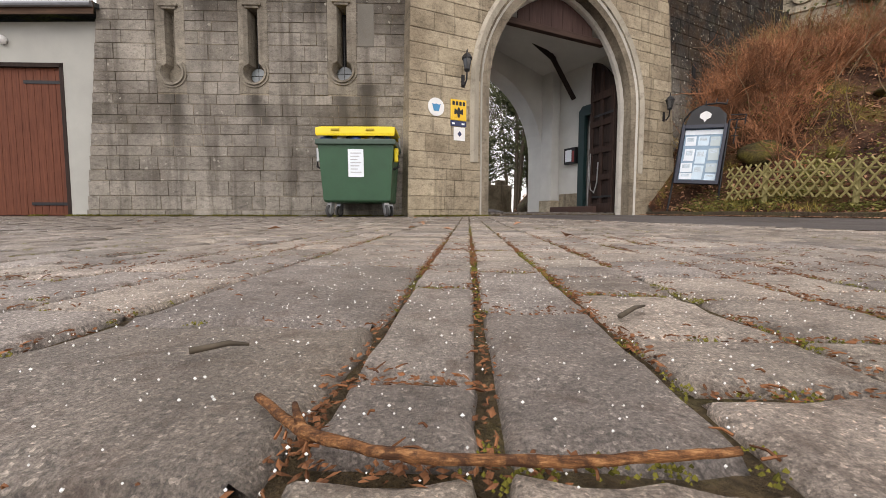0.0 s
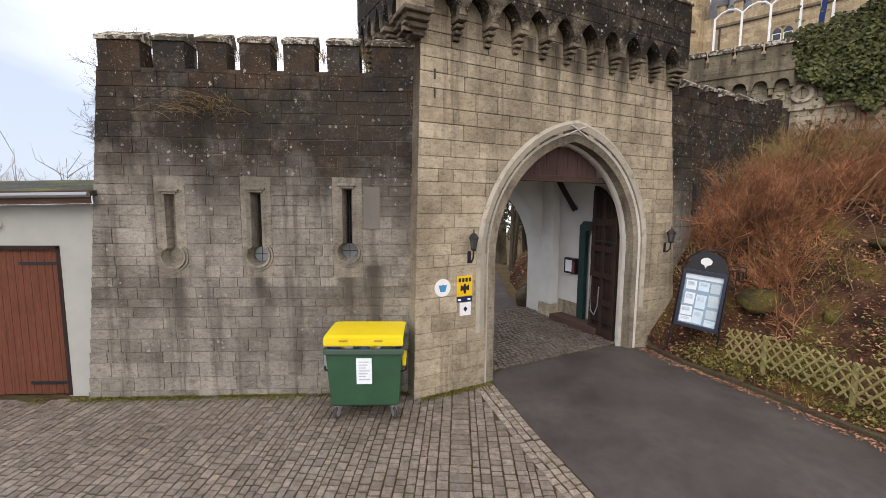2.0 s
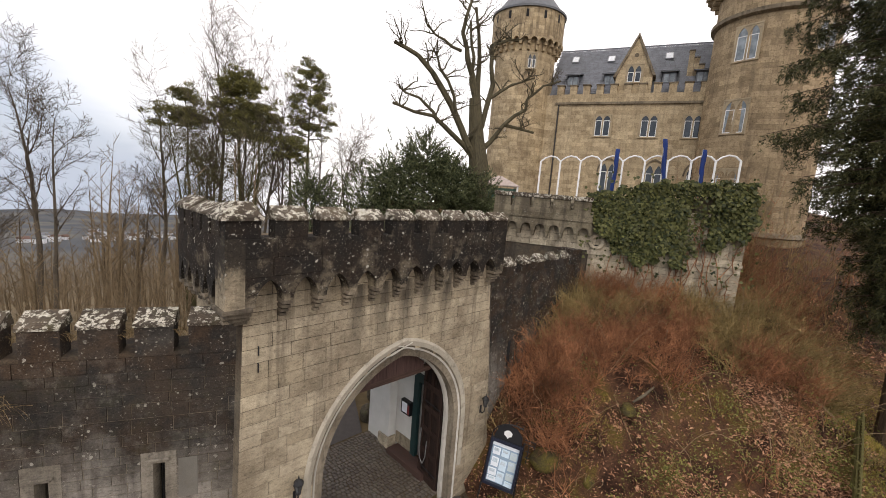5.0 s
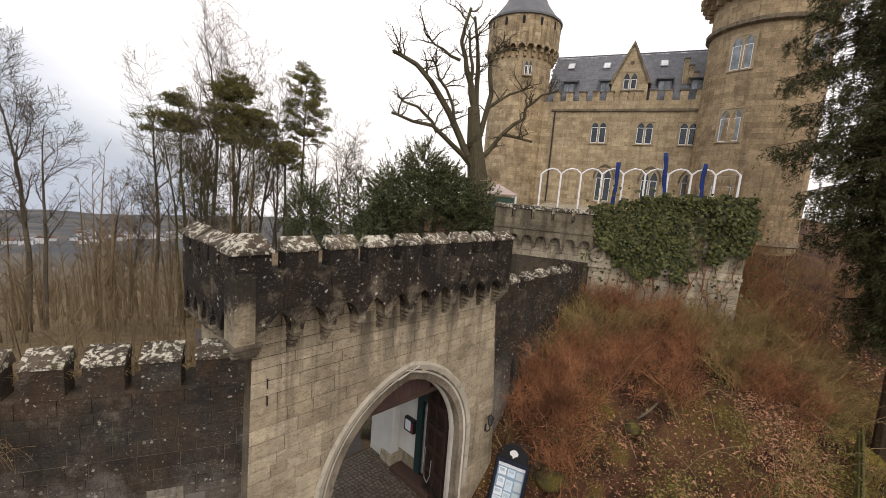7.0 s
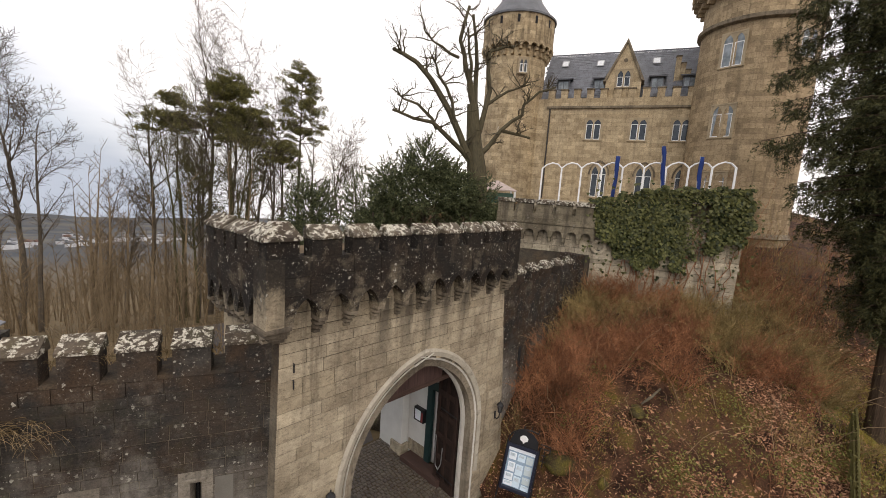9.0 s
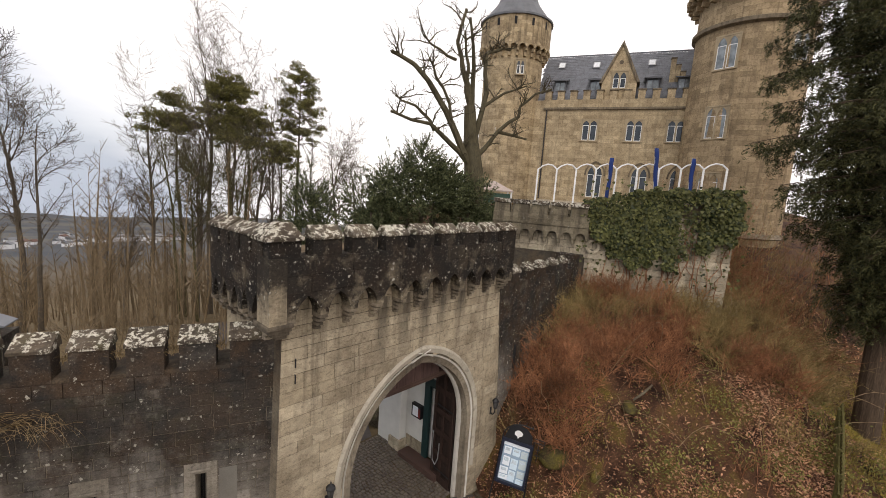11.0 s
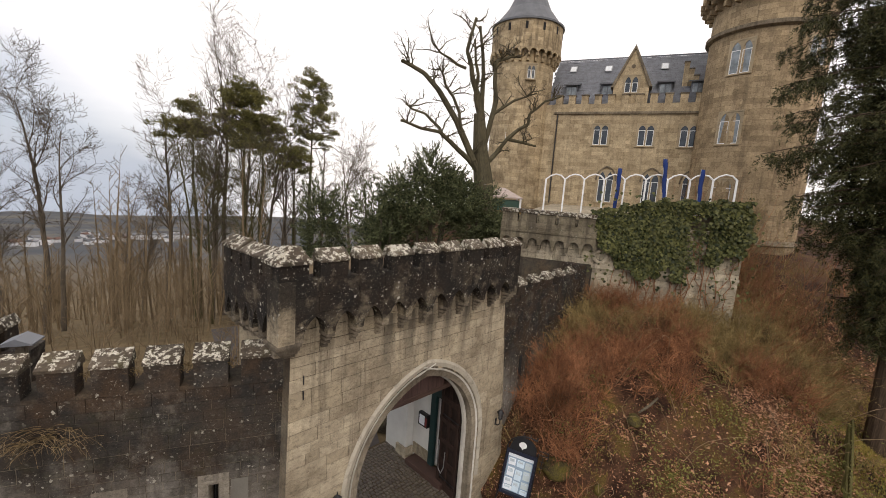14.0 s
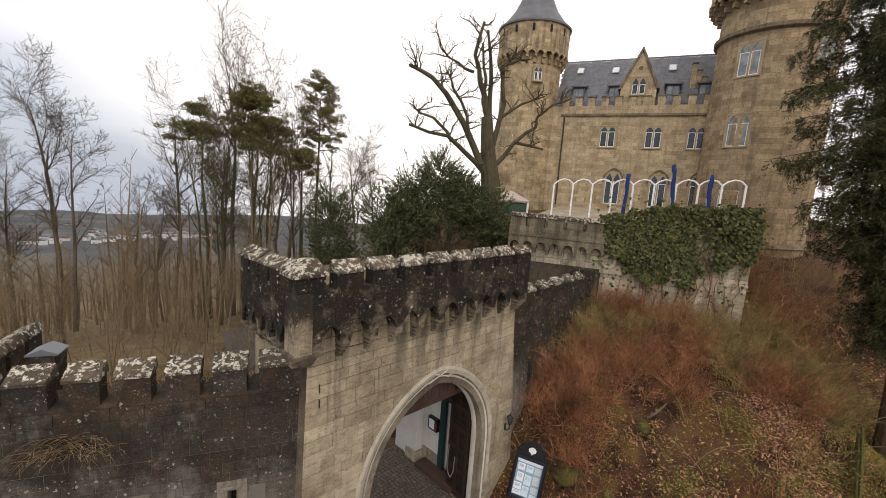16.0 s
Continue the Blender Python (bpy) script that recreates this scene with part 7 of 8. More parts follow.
raw("trunk", v, f, timber("fir_bark", (0.035, 0.025, 0.018), (0.13, 0.090, 0.060), rough=0.95), fir)
raw("needles", nv, nf, M_FIR, fir)

# ---- thicket, leaves and herbs on the bank ----
def shrub(lists, x, y, z, tall, rg, stems=7, lean=0.65):
    """A fan of slim crooked stems with upswept, crossing twigs."""
    sv, sf = lists
    for k in range(stems):
        a, tilt = rg.uniform(0, 2 * math.pi), abs(rg.gauss(0, lean))
        d = Vector((math.cos(a) * tilt, math.sin(a) * tilt, 1)).normalized()
        p, r = Vector((x + rg.gauss(0, 0.16), y + rg.gauss(0, 0.16), z - 0.05)), rg.uniform(0.006, 0.019)
        step = tall * rg.uniform(0.6, 1.15) / 4
        for s in range(4):
            q = p + d * step
            if s < 3:
                limb(sv, sf, p, q, r, r * 0.78, 3)
            else:
                spike(sv, sf, p, q, r)
            for _ in range((1, 2, 3, 2)[s]):
                e = (d * 0.7 + Vector((rg.gauss(0, 0.62), rg.gauss(0, 0.62), rg.gauss(0.12, 0.4)))).normalized()
                b = p.lerp(q, rg.random())
                m = b + e * rg.uniform(0.14, 0.36)
                limb(sv, sf, b, m, r * 0.55, r * 0.42, 3)
                for _k in range(2):
                    g = (e + Vector((rg.gauss(0, 0.55), rg.gauss(0, 0.55), rg.gauss(0.05, 0.5)))).normalized()
                    spike(sv, sf, m if _k else b.lerp(m, rg.random()), m + g * rg.uniform(0.10, 0.34), r * 0.42)
            p, r = q, r * 0.78
            d = (d + Vector((rg.gauss(0, 0.30), rg.gauss(0, 0.30), rg.gauss(-0.06, 0.2)))).normalized()


rg = random.Random(90)
sv, sf, ov, of = [], [], [], []


def by_walls(x, y):
    """True inside or close before the flank and terrace walls."""
    if (x - 4.55) * -math.sin(radians(32)) + (y - 10.75) * math.cos(radians(32)) > -0.2 and x < 9.2:
        return True
    return (x - 7.27) * math.sin(radians(34)) + (y - 16.13) * math.cos(radians(34)) > -0.3 and x < 14.4


n = 0
while n < 570:
    x, y = rg.uniform(4.9, 16.5), rg.uniform(6.4, 16.5)
    z = bank_z(x, y)
    if x - on_line(ROAD_RIGHT, min(y, 10.0)) < 0.95 or z < 0.75 or by_walls(x, y) or math.hypot(x - 4.9, y - 9.3) < 1.35:
        continue
    edge = float(np.interp(x, (5, 7.2, 8.2, 11.5, 13.0, 14.5), (9.5, 9.7, 10.3, 10.1, 9.2, 8.5))) + 0.9 * noise.noise((x * 0.7, y * 0.7, 7))
    if rg.random() > (1.0 if y > edge else 0.02) or (noise.noise((x * 1.2, y * 1.2, 3)) < -0.10 and rg.random() < 0.85):
        continue
    n += 1
    olive = noise.noise((x * 0.6, y * 0.6, 19)) + 0.05 * (x - 11)
    tall = rg.uniform(0.75, 1.5) * (1.15 if x < 8 else 1.0)
    shrub((ov, of) if olive > 0.06 else (sv, sf), x, y, z, tall, rg)
for _ in range(115):
    x, y = rg.uniform(14.0, 20.5), rg.uniform(9.4, 16.5)
    shrub((ov, of) if rg.random() < 0.55 else (sv, sf), x, y, bank_z(x, y), rg.uniform(1.2, 2.3), rg, 9)
for _ in range(50):
    x, y = rg.uniform(18.0, 28.0), rg.uniform(12.5, 21.0)
    shrub((ov, of) if rg.random() < 0.5 else (sv, sf), x, y, bank_z(x, y), rg.uniform(3.0, 5.5), rg, 6, 0.25)
for _ in range(60):
    x, y = rg.uniform(14.5, 19.0), rg.uniform(10.4, 14.5)
    shrub((ov, of) if rg.random() < 0.5 else (sv, sf), x, y, bank_z(x, y), rg.uniform(3.0, 4.3), rg, 9, 0.22)
tagged(raw("shrub_thicket", sv, sf, M_TWIG), "tangled leafless red-brown shrubs covering the bank", "shrubs", kind="stuff")
tagged(raw("olive_shrubs", ov, of, M_TWIGOLIVE), "tangled olive-twigged shrubs among the brown ones", "shrubs", kind="stuff")
# a few pale long canes
cv, cf = [], []
for k in range(60):
    x, y = rg.uniform(6, 17), rg.uniform(7.4, 12.0)
    z = bank_z(x, y)
    if z < 1.2:
        continue
    a = rg.uniform(0, 6.28)
    p, d, r = Vector((x, y, z)), Vector((math.cos(a) * 0.5, math.sin(a) * 0.5, 1)).normalized(), 0.012
    for s in range(6):
        q = p + d * rg.uniform(0.25, 0.45)
        limb(cv, cf, p, q, r, r * 0.85, 4)
        p, r = q, r * 0.85
        d = (d + Vector((rg.gauss(0, 0.2), rg.gauss(0, 0.2), -0.22))).normalized()
tagged(raw("bramble_canes", cv, cf, timber("pale_canes", (0.20, 0.13, 0.075), (0.36, 0.26, 0.16))), "pale arching canes among the shrubs", "canes", kind="stuff")


def leaf_quad(verts, faces, c, size, rg, tilt=0.5):
    nrm = Vector((rg.gauss(0, tilt), rg.gauss(0, tilt), 1)).normalized()
    a = nrm.orthogonal().normalized()
    a = (a * math.cos(t := rg.uniform(0, 6.28)) + nrm.cross(a) * math.sin(t)).normalized()
    b = nrm.cross(a)
    k = len(verts)
    w = size * rg.uniform(0.5, 0.7)
    verts += [tuple(c - a * size), tuple(c - b * w * 0.8 + nrm * size * 0.25), tuple(c + a * size * 1.1), tuple(c + b * w * 0.8 + nrm * size * 0.25)]
    faces += [(k, k + 1, k + 2), (k, k + 2, k + 3)]


lv, lf = [], []
for _ in range(72000):
    x, y = rg.uniform(4.2, 20), rg.uniform(-1.0, 13.5)
    off = x - on_line(ROAD_RIGHT, min(y, 10.0))
    if off < 0.14 or (off > 2.2 and rg.random() < 0.35):
        continue
    if noise.noise((x * 0.55, y * 0.55, 2)) < -0.12 and rg.random() < 0.7:
        continue
    leaf_quad(lv, lf, Vector((x, y, max(bank_z(x, y), ground_z(x, y) + 0.03) + rg.uniform(0.0, 0.035))), rg.choice((0.016, 0.022, 0.03, 0.038, 0.055)) * rg.uniform(0.85, 1.15) * (1.35 if 8.5 < x < 13.5 and y < 9.5 else 1.0), rg)
for _ in range(30000):
    x, y = rg.uniform(5.4, 14.0), rg.uniform(4.6, 9.6)
    if x - on_line(ROAD_RIGHT, y) < 0.25 or noise.noise((x * 0.5, y * 0.5, 71)) + 0.06 * (x - 9) + 0.4 * noise.noise((x * 2, y * 2, 5)) < 0.02:
        continue
    leaf_quad(lv, lf, Vector((x, y, bank_z(x, y) + rg.uniform(0.0, 0.05))), rg.choice((0.02, 0.028, 0.04, 0.055)), rg)
for _ in range(7000):
    x, y = rg.uniform(13.5, 24), rg.uniform(10.5, 19)
    leaf_quad(lv, lf, Vector((x, y, bank_z(x, y) + 0.03)), rg.uniform(0.05, 0.10), rg)
for _ in range(2600):
    y = rg.uniform(-2, 10)
    x = on_line(ROAD_RIGHT, y) - abs(rg.gauss(0, 0.13)) - 0.01
    leaf_quad(lv, lf, Vector((x, y, ground_z(x, y) + 0.018)), rg.uniform(0.015, 0.032), rg, 0.25)
tagged(raw("leaf_litter", lv, lf, M_DEADLEAF), "fallen brown leaves on the bank and along the kerb", "leaves", kind="stuff")

gv, gf = [], []
for _ in range(22000):
    x, y = rg.uniform(4.4, 25), rg.uniform(-1.0, 10.5)
    off = x - on_line(ROAD_RIGHT, min(y, 10.0))
    if off < 0.16 or (x < 14.5 and noise.noise((x * 0.7, y * 0.7, 11)) < (-0.1 if bank_z(x, y) < 1.3 else 0.2)):
        continue
    z = max(bank_z(x, y), ground_z(x, y) + 0.03)
    for k in range(4):
        a = rg.uniform(0, 6.28)
        h = rg.uniform(0.05, 0.16)
        c, w = Vector((x + rg.gauss(0, 0.03), y + rg.gauss(0, 0.03), z)), Vector((math.cos(a), math.sin(a), 0)) * 0.006
        k0 = len(gv)
        t = c + Vector((rg.gauss(0, 0.05), rg.gauss(0, 0.05), h))
        gv += [tuple(c - w), tuple(c + w), tuple(t)]
        gf.append((k0, k0 + 1, k0 + 2))
for _ in range(11000):
    x, y = rg.uniform(12.0, 24), rg.uniform(0.0, 11.0)
    if y > 5.9 + (x - 12.4) * 0.606:
        continue
    z = max(bank_z(x, y), ground_z(x, y) + 0.03)
    for k in range(5):
        a, c = rg.uniform(0, 6.28), Vector((x + rg.gauss(0, 0.05), y + rg.gauss(0, 0.05), z))
        w, k0 = Vector((math.cos(a), math.sin(a), 0)) * 0.010, len(gv)
        gv += [tuple(c - w), tuple(c + w), tuple(c + Vector((rg.gauss(0, 0.04), rg.gauss(0, 0.04), rg.uniform(0.04, 0.11))))]
        gf.append((k0, k0 + 1, k0 + 2))
tagged(raw("bank_grass", gv, gf, foliage("thin_grass", (0.13, 0.115, 0.020), (0.42, 0.33, 0.085), 0.8)), "thin tufts of yellow-green grass on the bank", "grass", kind="stuff")
hv, hf = [], []
for _ in range(210):
    x, y = rg.uniform(5.6, 16), rg.uniform(4.5, 10.8)
    off = x - on_line(ROAD_RIGHT, min(y, 10.0))
    if off < 0.5 or noise.noise((x * 0.6, y * 0.6, 31)) < -0.05:
        continue
    z = bank_z(x, y)
    for k in range(75):
        c = Vector((x + rg.gauss(0, 0.22), y + rg.gauss(0, 0.22), z + rg.uniform(0.05, 0.65)))
        leaf_quad(hv, hf, c, rg.uniform(0.022, 0.052), rg, 0.7)
tagged(raw("low_shrub_leaves", hv, hf, M_GREENLEAF), "sparse yellow-green leafy shrubs low on the bank", "shrubs", kind="stuff")

# low green herbs at the foot of the lattice fence
ev, ef = [], []
for _ in range(5200):
    y = rg.uniform(2.5, 9.6)
    x = on_line(ROAD_RIGHT, y) + 0.2 + abs(rg.gauss(0, 0.55))
    if noise.noise((x * 1.3, y * 1.3, 41)) < -0.08:
        continue
    leaf_quad(ev, ef, Vector((x, y, max(bank_z(x, y), ground_z(x, y) + 0.03) + rg.uniform(0.01, 0.13))), rg.uniform(0.018, 0.04), rg, 0.6)
for _ in range(15000):
    x, y = rg.uniform(5.2, 15.0), rg.uniform(4.0, 10.2)
    if x - on_line(ROAD_RIGHT, y) < 0.3 or noise.noise((x * 0.9, y * 0.9, 53)) + 0.5 * noise.noise((x * 2.6, y * 2.6, 9)) < 0.10:
        continue
    leaf_quad(ev, ef, Vector((x, y, bank_z(x, y) + rg.uniform(0.005, 0.07))), rg.uniform(0.012, 0.030), rg, 0.5)
tagged(raw("low_herbs", ev, ef, M_GREENLEAF), "low green herbs and moss spreading over the bank", "herbs", kind="stuff")

# mossy stones set in the bank
M_MOSSSTONE = soil("mossy_bank_stone", [(0.34, (0.030, 0.024, 0.015)), (0.48, (0.078, 0.062, 0.026)), (0.62, (0.135, 0.112, 0.026))], 3.0, 34.0)
for k, (x, y, sx, sy, sz) in enumerate(((6.30, 9.50, 0.46, 0.34, 0.30), (7.02, 8.60, 0.15, 0.13, 0.15), (8.75, 9.55, 0.42, 0.22, 0.13))):
    bm = bmesh.new()
    bmesh.ops.create_icosphere(bm, subdivisions=3, radius=1)
    for q in bm.verts:
        q.co += q.normal * 0.28 * noise.noise(q.co * 1.3 + Vector((k * 7, 3, 0)))
        q.co = Vector((q.co.x * sx, q.co.y * sy, q.co.z * sz))
    tagged(part("bank_stone", bm, M_MOSSSTONE, None, local=pose(x, y, bank_z(x, y) + 0.2 * sz, 0, 0, 25 * k), smooth=True), "rounded stone grown over with olive moss on the bank", "stone", "bank stones")

# a fallen branch on the bank
bm = bmesh.new()
tube(bm, [Vector((x, y, bank_z(x, y) + h)) for x, y, h in ((9.0, 9.66, 0.05), (9.4, 9.72, 0.08), (9.8, 9.82, 0.12))], [0.03, 0.042, 0.028], 8)
tagged(part("fallen_branch", bm, timber("weathered_log", (0.07, 0.058, 0.04), (0.20, 0.17, 0.12), axis=0), None, smooth=True), "pale weathered branch lying on the bank", "branch")

# ivy over the terrace wall
IVY = [(3.16, 8.75), (3.97, 9.05), (5.54, 9.42), (6.87, 9.5), (8.45, 9.55), (8.62, 8.23), (8.3, 7.57), (7.38, 7.1), (6.9, 6.7), (6.53, 6.29), (6.2, 6.5), (5.86, 6.87), (5.3, 6.3), (4.7, 6.3), (4.1, 6.9), (3.5, 7.5)]


def inside(poly, x, z):
    c = False
    for (xa, za), (xb, zb) in zip(poly, poly[1:] + poly[:1]):
        if (za > z) != (zb > z) and x < (xb - xa) * (z - za) / (zb - za) + xa:
            c = not c
    return c


iv, jf2 = [], []
rg = random.Random(15)
n = 0
while n < 9000:
    u, z = rg.uniform(2.9, 8.9), rg.uniform(5.9, 9.7)
    wx, wz = u + 0.25 * noise.noise((u * 2.2, z * 2.2, 1)), z + 0.25 * noise.noise((u * 2.2, z * 2.2, 5))
    if not inside(IVY, wx, wz):
        if rg.random() > 0.02:
            continue
    if 6.55 < u < 7.25 and z < 9.0 and rg.random() < 0.8:
        continue
    n += 1
    thick = 0.16 + 0.30 * max(0, noise.noise((u * 1.3, z * 1.3, 9)) + 0.5)
    c = Vector((u, -rg.uniform(0.3, 1.0) * thick - 0.02, z))
    nrm = Vector((rg.gauss(0, 0.45), -1, rg.gauss(0.35, 0.45))).normalized()
    a = Vector((rg.gauss(0, 0.4), 0, -1))
    a = (a - nrm * a.dot(nrm)).normalized()
    b = nrm.cross(a)
    s = rg.uniform(0.05, 0.10)
    k = len(iv)
    iv += [tuple(c - a * s * 0.5), tuple(c + b * s * 0.8 - a * s * 0.2), tuple(c + b * s * 0.45 + a * s * 0.35), tuple(c + a * s), tuple(c - b * s * 0.45 + a * s * 0.35), tuple(c - b * s * 0.8 - a * s * 0.2)]
    jf2.append((k, k + 1, k + 2, k + 3, k + 4, k + 5))
ivy = thing("ivy", TERR, "dense green ivy hanging over the terrace wall", "ivy", kind="stuff")
raw("leaves", iv, jf2, M_IVY, ivy)
v, f = [], []
for k in range(26):
    u = rg.uniform(3.9, 8.0)
    p = Vector((u, -0.05, 4.6))
    while p.z < 7.8:
        q = p + Vector((rg.gauss(0, 0.10), 0, rg.uniform(0.2, 0.4)))
        q.y = -0.05 - rg.uniform(0, 0.04)
        limb(v, f, p, q, 0.014, 0.012, 4)
        if rg.random() < 0.5:
            limb(v, f, q, q + Vector((rg.gauss(0, 0.3), -0.03, rg.uniform(0.1, 0.4))), 0.008, 0.004, 3)
        p = q
raw("stems", v, f, M_TWIG, ivy)

# dry grass growing out of the wall
tv, tf = [], []
for k in range(85):
    p = Vector((-2.45 + rg.gauss(0, 0.26), 0.02, 5.05 + rg.gauss(0, 0.10)))
    a = rg.gauss(0, 0.8)
    d = Vector((math.sin(a), -0.7, 0.55)).normalized()
    r = 0.006
    for s in range(5):
        q = p + d * rg.uniform(0.08, 0.17)
        limb(tv, tf, p, q, r, r * 0.75, 3)
        p, r = q, r * 0.75
        d = (d + Vector((0, 0, -0.30))).normalized()
tuft = thing("grass_tuft", WALL, "dry straw-coloured grass rooted in the wall", "grass")
raw("blade", tv, tf, M_GRASSDRY, tuft)
for k, (u, z, n) in enumerate(((0.18, 5.95, 30), (-0.55, 5.92, 26), (-1.25, 5.92, 22), (-1.95, 5.9, 16))):
    tv, tf = [], []
    for _ in range(n):
        p, d, r = Vector((u + rg.gauss(0, 0.04), 0.02 + rg.uniform(0, 0.3), z)), Vector((rg.gauss(0, 0.5), -0.3, 1)).normalized(), 0.004
        for s in range(3):
            q = p + d * 0.06
            limb(tv, tf, p, q, r, r * 0.7, 3)
            p, d = q, (d + Vector((0, -0.1, -0.35))).normalized()
    raw("blade", tv, tf, M_GRASSDRY, thing("grass_tuft", WALL, "small dry grass tuft in an embrasure", "grass", "embrasure tufts"))

# beyond the gate: lane, leafy bank and boulder
M_BOULDER = soil("brown_boulder", [(0.35, (0.06, 0.048, 0.034)), (0.5, (0.11, 0.092, 0.066)), (0.68, (0.085, 0.085, 0.036))], 3.5, 28.0)
bm = bmesh.new()
pts = [(0.2, 3.92), (5.2, 3.92), (6.2, 6.0), (7.8, 9.0), (9.6, 12.5), (10.5, 16.5), (3.6, 17.0), (2.6, 12.0), (0.9, 7.0)]
vs = [bm.verts.new((x, y, 0.17 + 0.05 * (y - 3.92))) for x, y in pts]
bm.faces.new(vs)
tagged(part("lane", bm, M_ASPHALT, None, local=GATE), "damp asphalt lane beyond the gate", "road", kind="structure")
bm = bmesh.new()
bmesh.ops.create_grid(bm, x_segments=24, y_segments=24, size=1)
for q in bm.verts:
    x, y = q.co.x, q.co.y
    q.co = Vector((9.9 + x * 2.2 + y * 2.4, 7.9 + y * 4.2, -0.2 + 1.9 * max(0, 1 - (x * x + y * y)) ** 0.6 + 0.12 * noise.noise((x * 6, y * 6, 0))))
tagged(part("lane_bank", bm, M_EARTH, None, local=GATE, smooth=True), "leaf-covered bank beside the lane", "bank", kind="structure")
for k, (u, vv, s) in enumerate(((5.95, 4.6, 0.34), (6.9, 5.8, 0.26), (7.7, 7.0, 0.3))):
    bm = bmesh.new()
    bmesh.ops.create_icosphere(bm, subdivisions=3, radius=s)
    for q in bm.verts:
        q.co += q.normal * s * 0.3 * noise.noise(q.co * 3 / s * 0.4 + Vector((k * 5, 0, 0)))
        q.co.z *= 1.25
    tagged(part("boulder", bm, M_BOULDER, None, local=GATE @ pose(u, vv, 0.35), smooth=True), "mossy grey boulder at the edge of the lane", "boulder", "lane boulders")
lv, lf = [], []
for _ in range(1800):
    u, vv = rg.uniform(5.6, 13.4), rg.uniform(4.2, 12)
    y = (vv - 7.9) / 4.2
    x = (u - 9.9 - y * 2.4) / 2.2
    h = -0.2 + 1.9 * max(0, 1 - (x * x + y * y)) ** 0.6
    if h > 0.1:
        leaf_quad(lv, lf, Vector((u, vv, h + 0.06)), rg.uniform(0.03, 0.06), rg)
lane_wall = thing("lane_wall", GATE @ pose(5.5, 17.6, 0, 0, 0, -6), "low rubble wall beyond the lane", "wall", kind="structure")
bm = bmesh.new()
box(bm, 0.6, 8.4, 0, 0.4, -0.5, 2.3, bevel=0.04)
part("core", bm, M_TERRACE, lane_wall)
for k in range(7):
    bm = bmesh.new()
    box(bm, 0.7 + k * 1.1, 1.35 + k * 1.1, 0.0, 0.4, 2.296, 2.62, bevel=0.03)
    part("merlon", bm, M_TERRACE, lane_wall)
raw("leaf_litter", lv, lf, M_DEADLEAF, None, local=GATE)
tagged(bpy.data.objects["leaf_litter.001"], "fallen leaves on the bank beside the lane", "leaves", kind="stuff")

# ---- pieces of the large surfaces: wall stones ----
def arch_hole(z0, z1):
    z = z0 * 0.6 + z1 * 0.4
    r = (HALF * HALF + RISE * RISE) / (2 * HALF)
    c, r2 = r - HALF, r + 0.30
    if z <= SPRING:
        h = HALF + 0.235
    else:
        q = r2 * r2 - (z - SPRING) ** 2
        if q <= c * c:
            return None
        h = math.sqrt(q) - c
    return (UC - h, UC + h)


lay(g_front, courses(g_left, g_right, 0.02, 6.98, (0.19, 0.32), (0.28, 0.88), 41, [arch_hole]), M_GATE, limit=300)


def slit_hole(s):
    return lambda z0, z1: (s - 0.25, s + 0.25) if z1 > 2.30 and z0 < 3.96 else None


lay(w_core, courses(w_left, 1.30, 0.02, 5.40, (0.14, 0.27), (0.20, 0.64), 42, [slit_hole(s) for s in SLITS]), M_WALL, limit=300, first=lambda q: abs(q[1] - 2.2))
lay(w_par, courses(w_left, 1.30, 5.402, 5.635, (0.2, 0.24), (0.35, 0.8), 45), M_PARAPET, limit=40)
lay(f_core, courses(-0.1, 5.3, 0.6, 6.195, (0.2, 0.34), (0.3, 0.8), 46), M_FLANK, v=0.018, limit=200, first=lambda q: -q[1])
lay(t_core, courses(3.35, 8.45, 3.9, 6.6, (0.22, 0.34), (0.35, 0.75), 43) + courses(-0.3, 8.45, 6.62, 8.4, (0.20, 0.30), (0.3, 0.6), 44), M_TERRACE, v=0.005, limit=200)

# ---- paving ----
pave = tagged(raw("pavement", [(-14, -8, ground_z(0, -8) - 0.0105), (4.5, -8, ground_z(0, -8) - 0.0105), (4.5, 8.4, ground_z(0, 8.4) - 0.0105), (-14, 8.4, ground_z(0, 8.4) - 0.0105)], [(0, 1, 2, 3)], M_JOINT), "forecourt paved with worn grey-brown setts", "pavement", kind="structure")


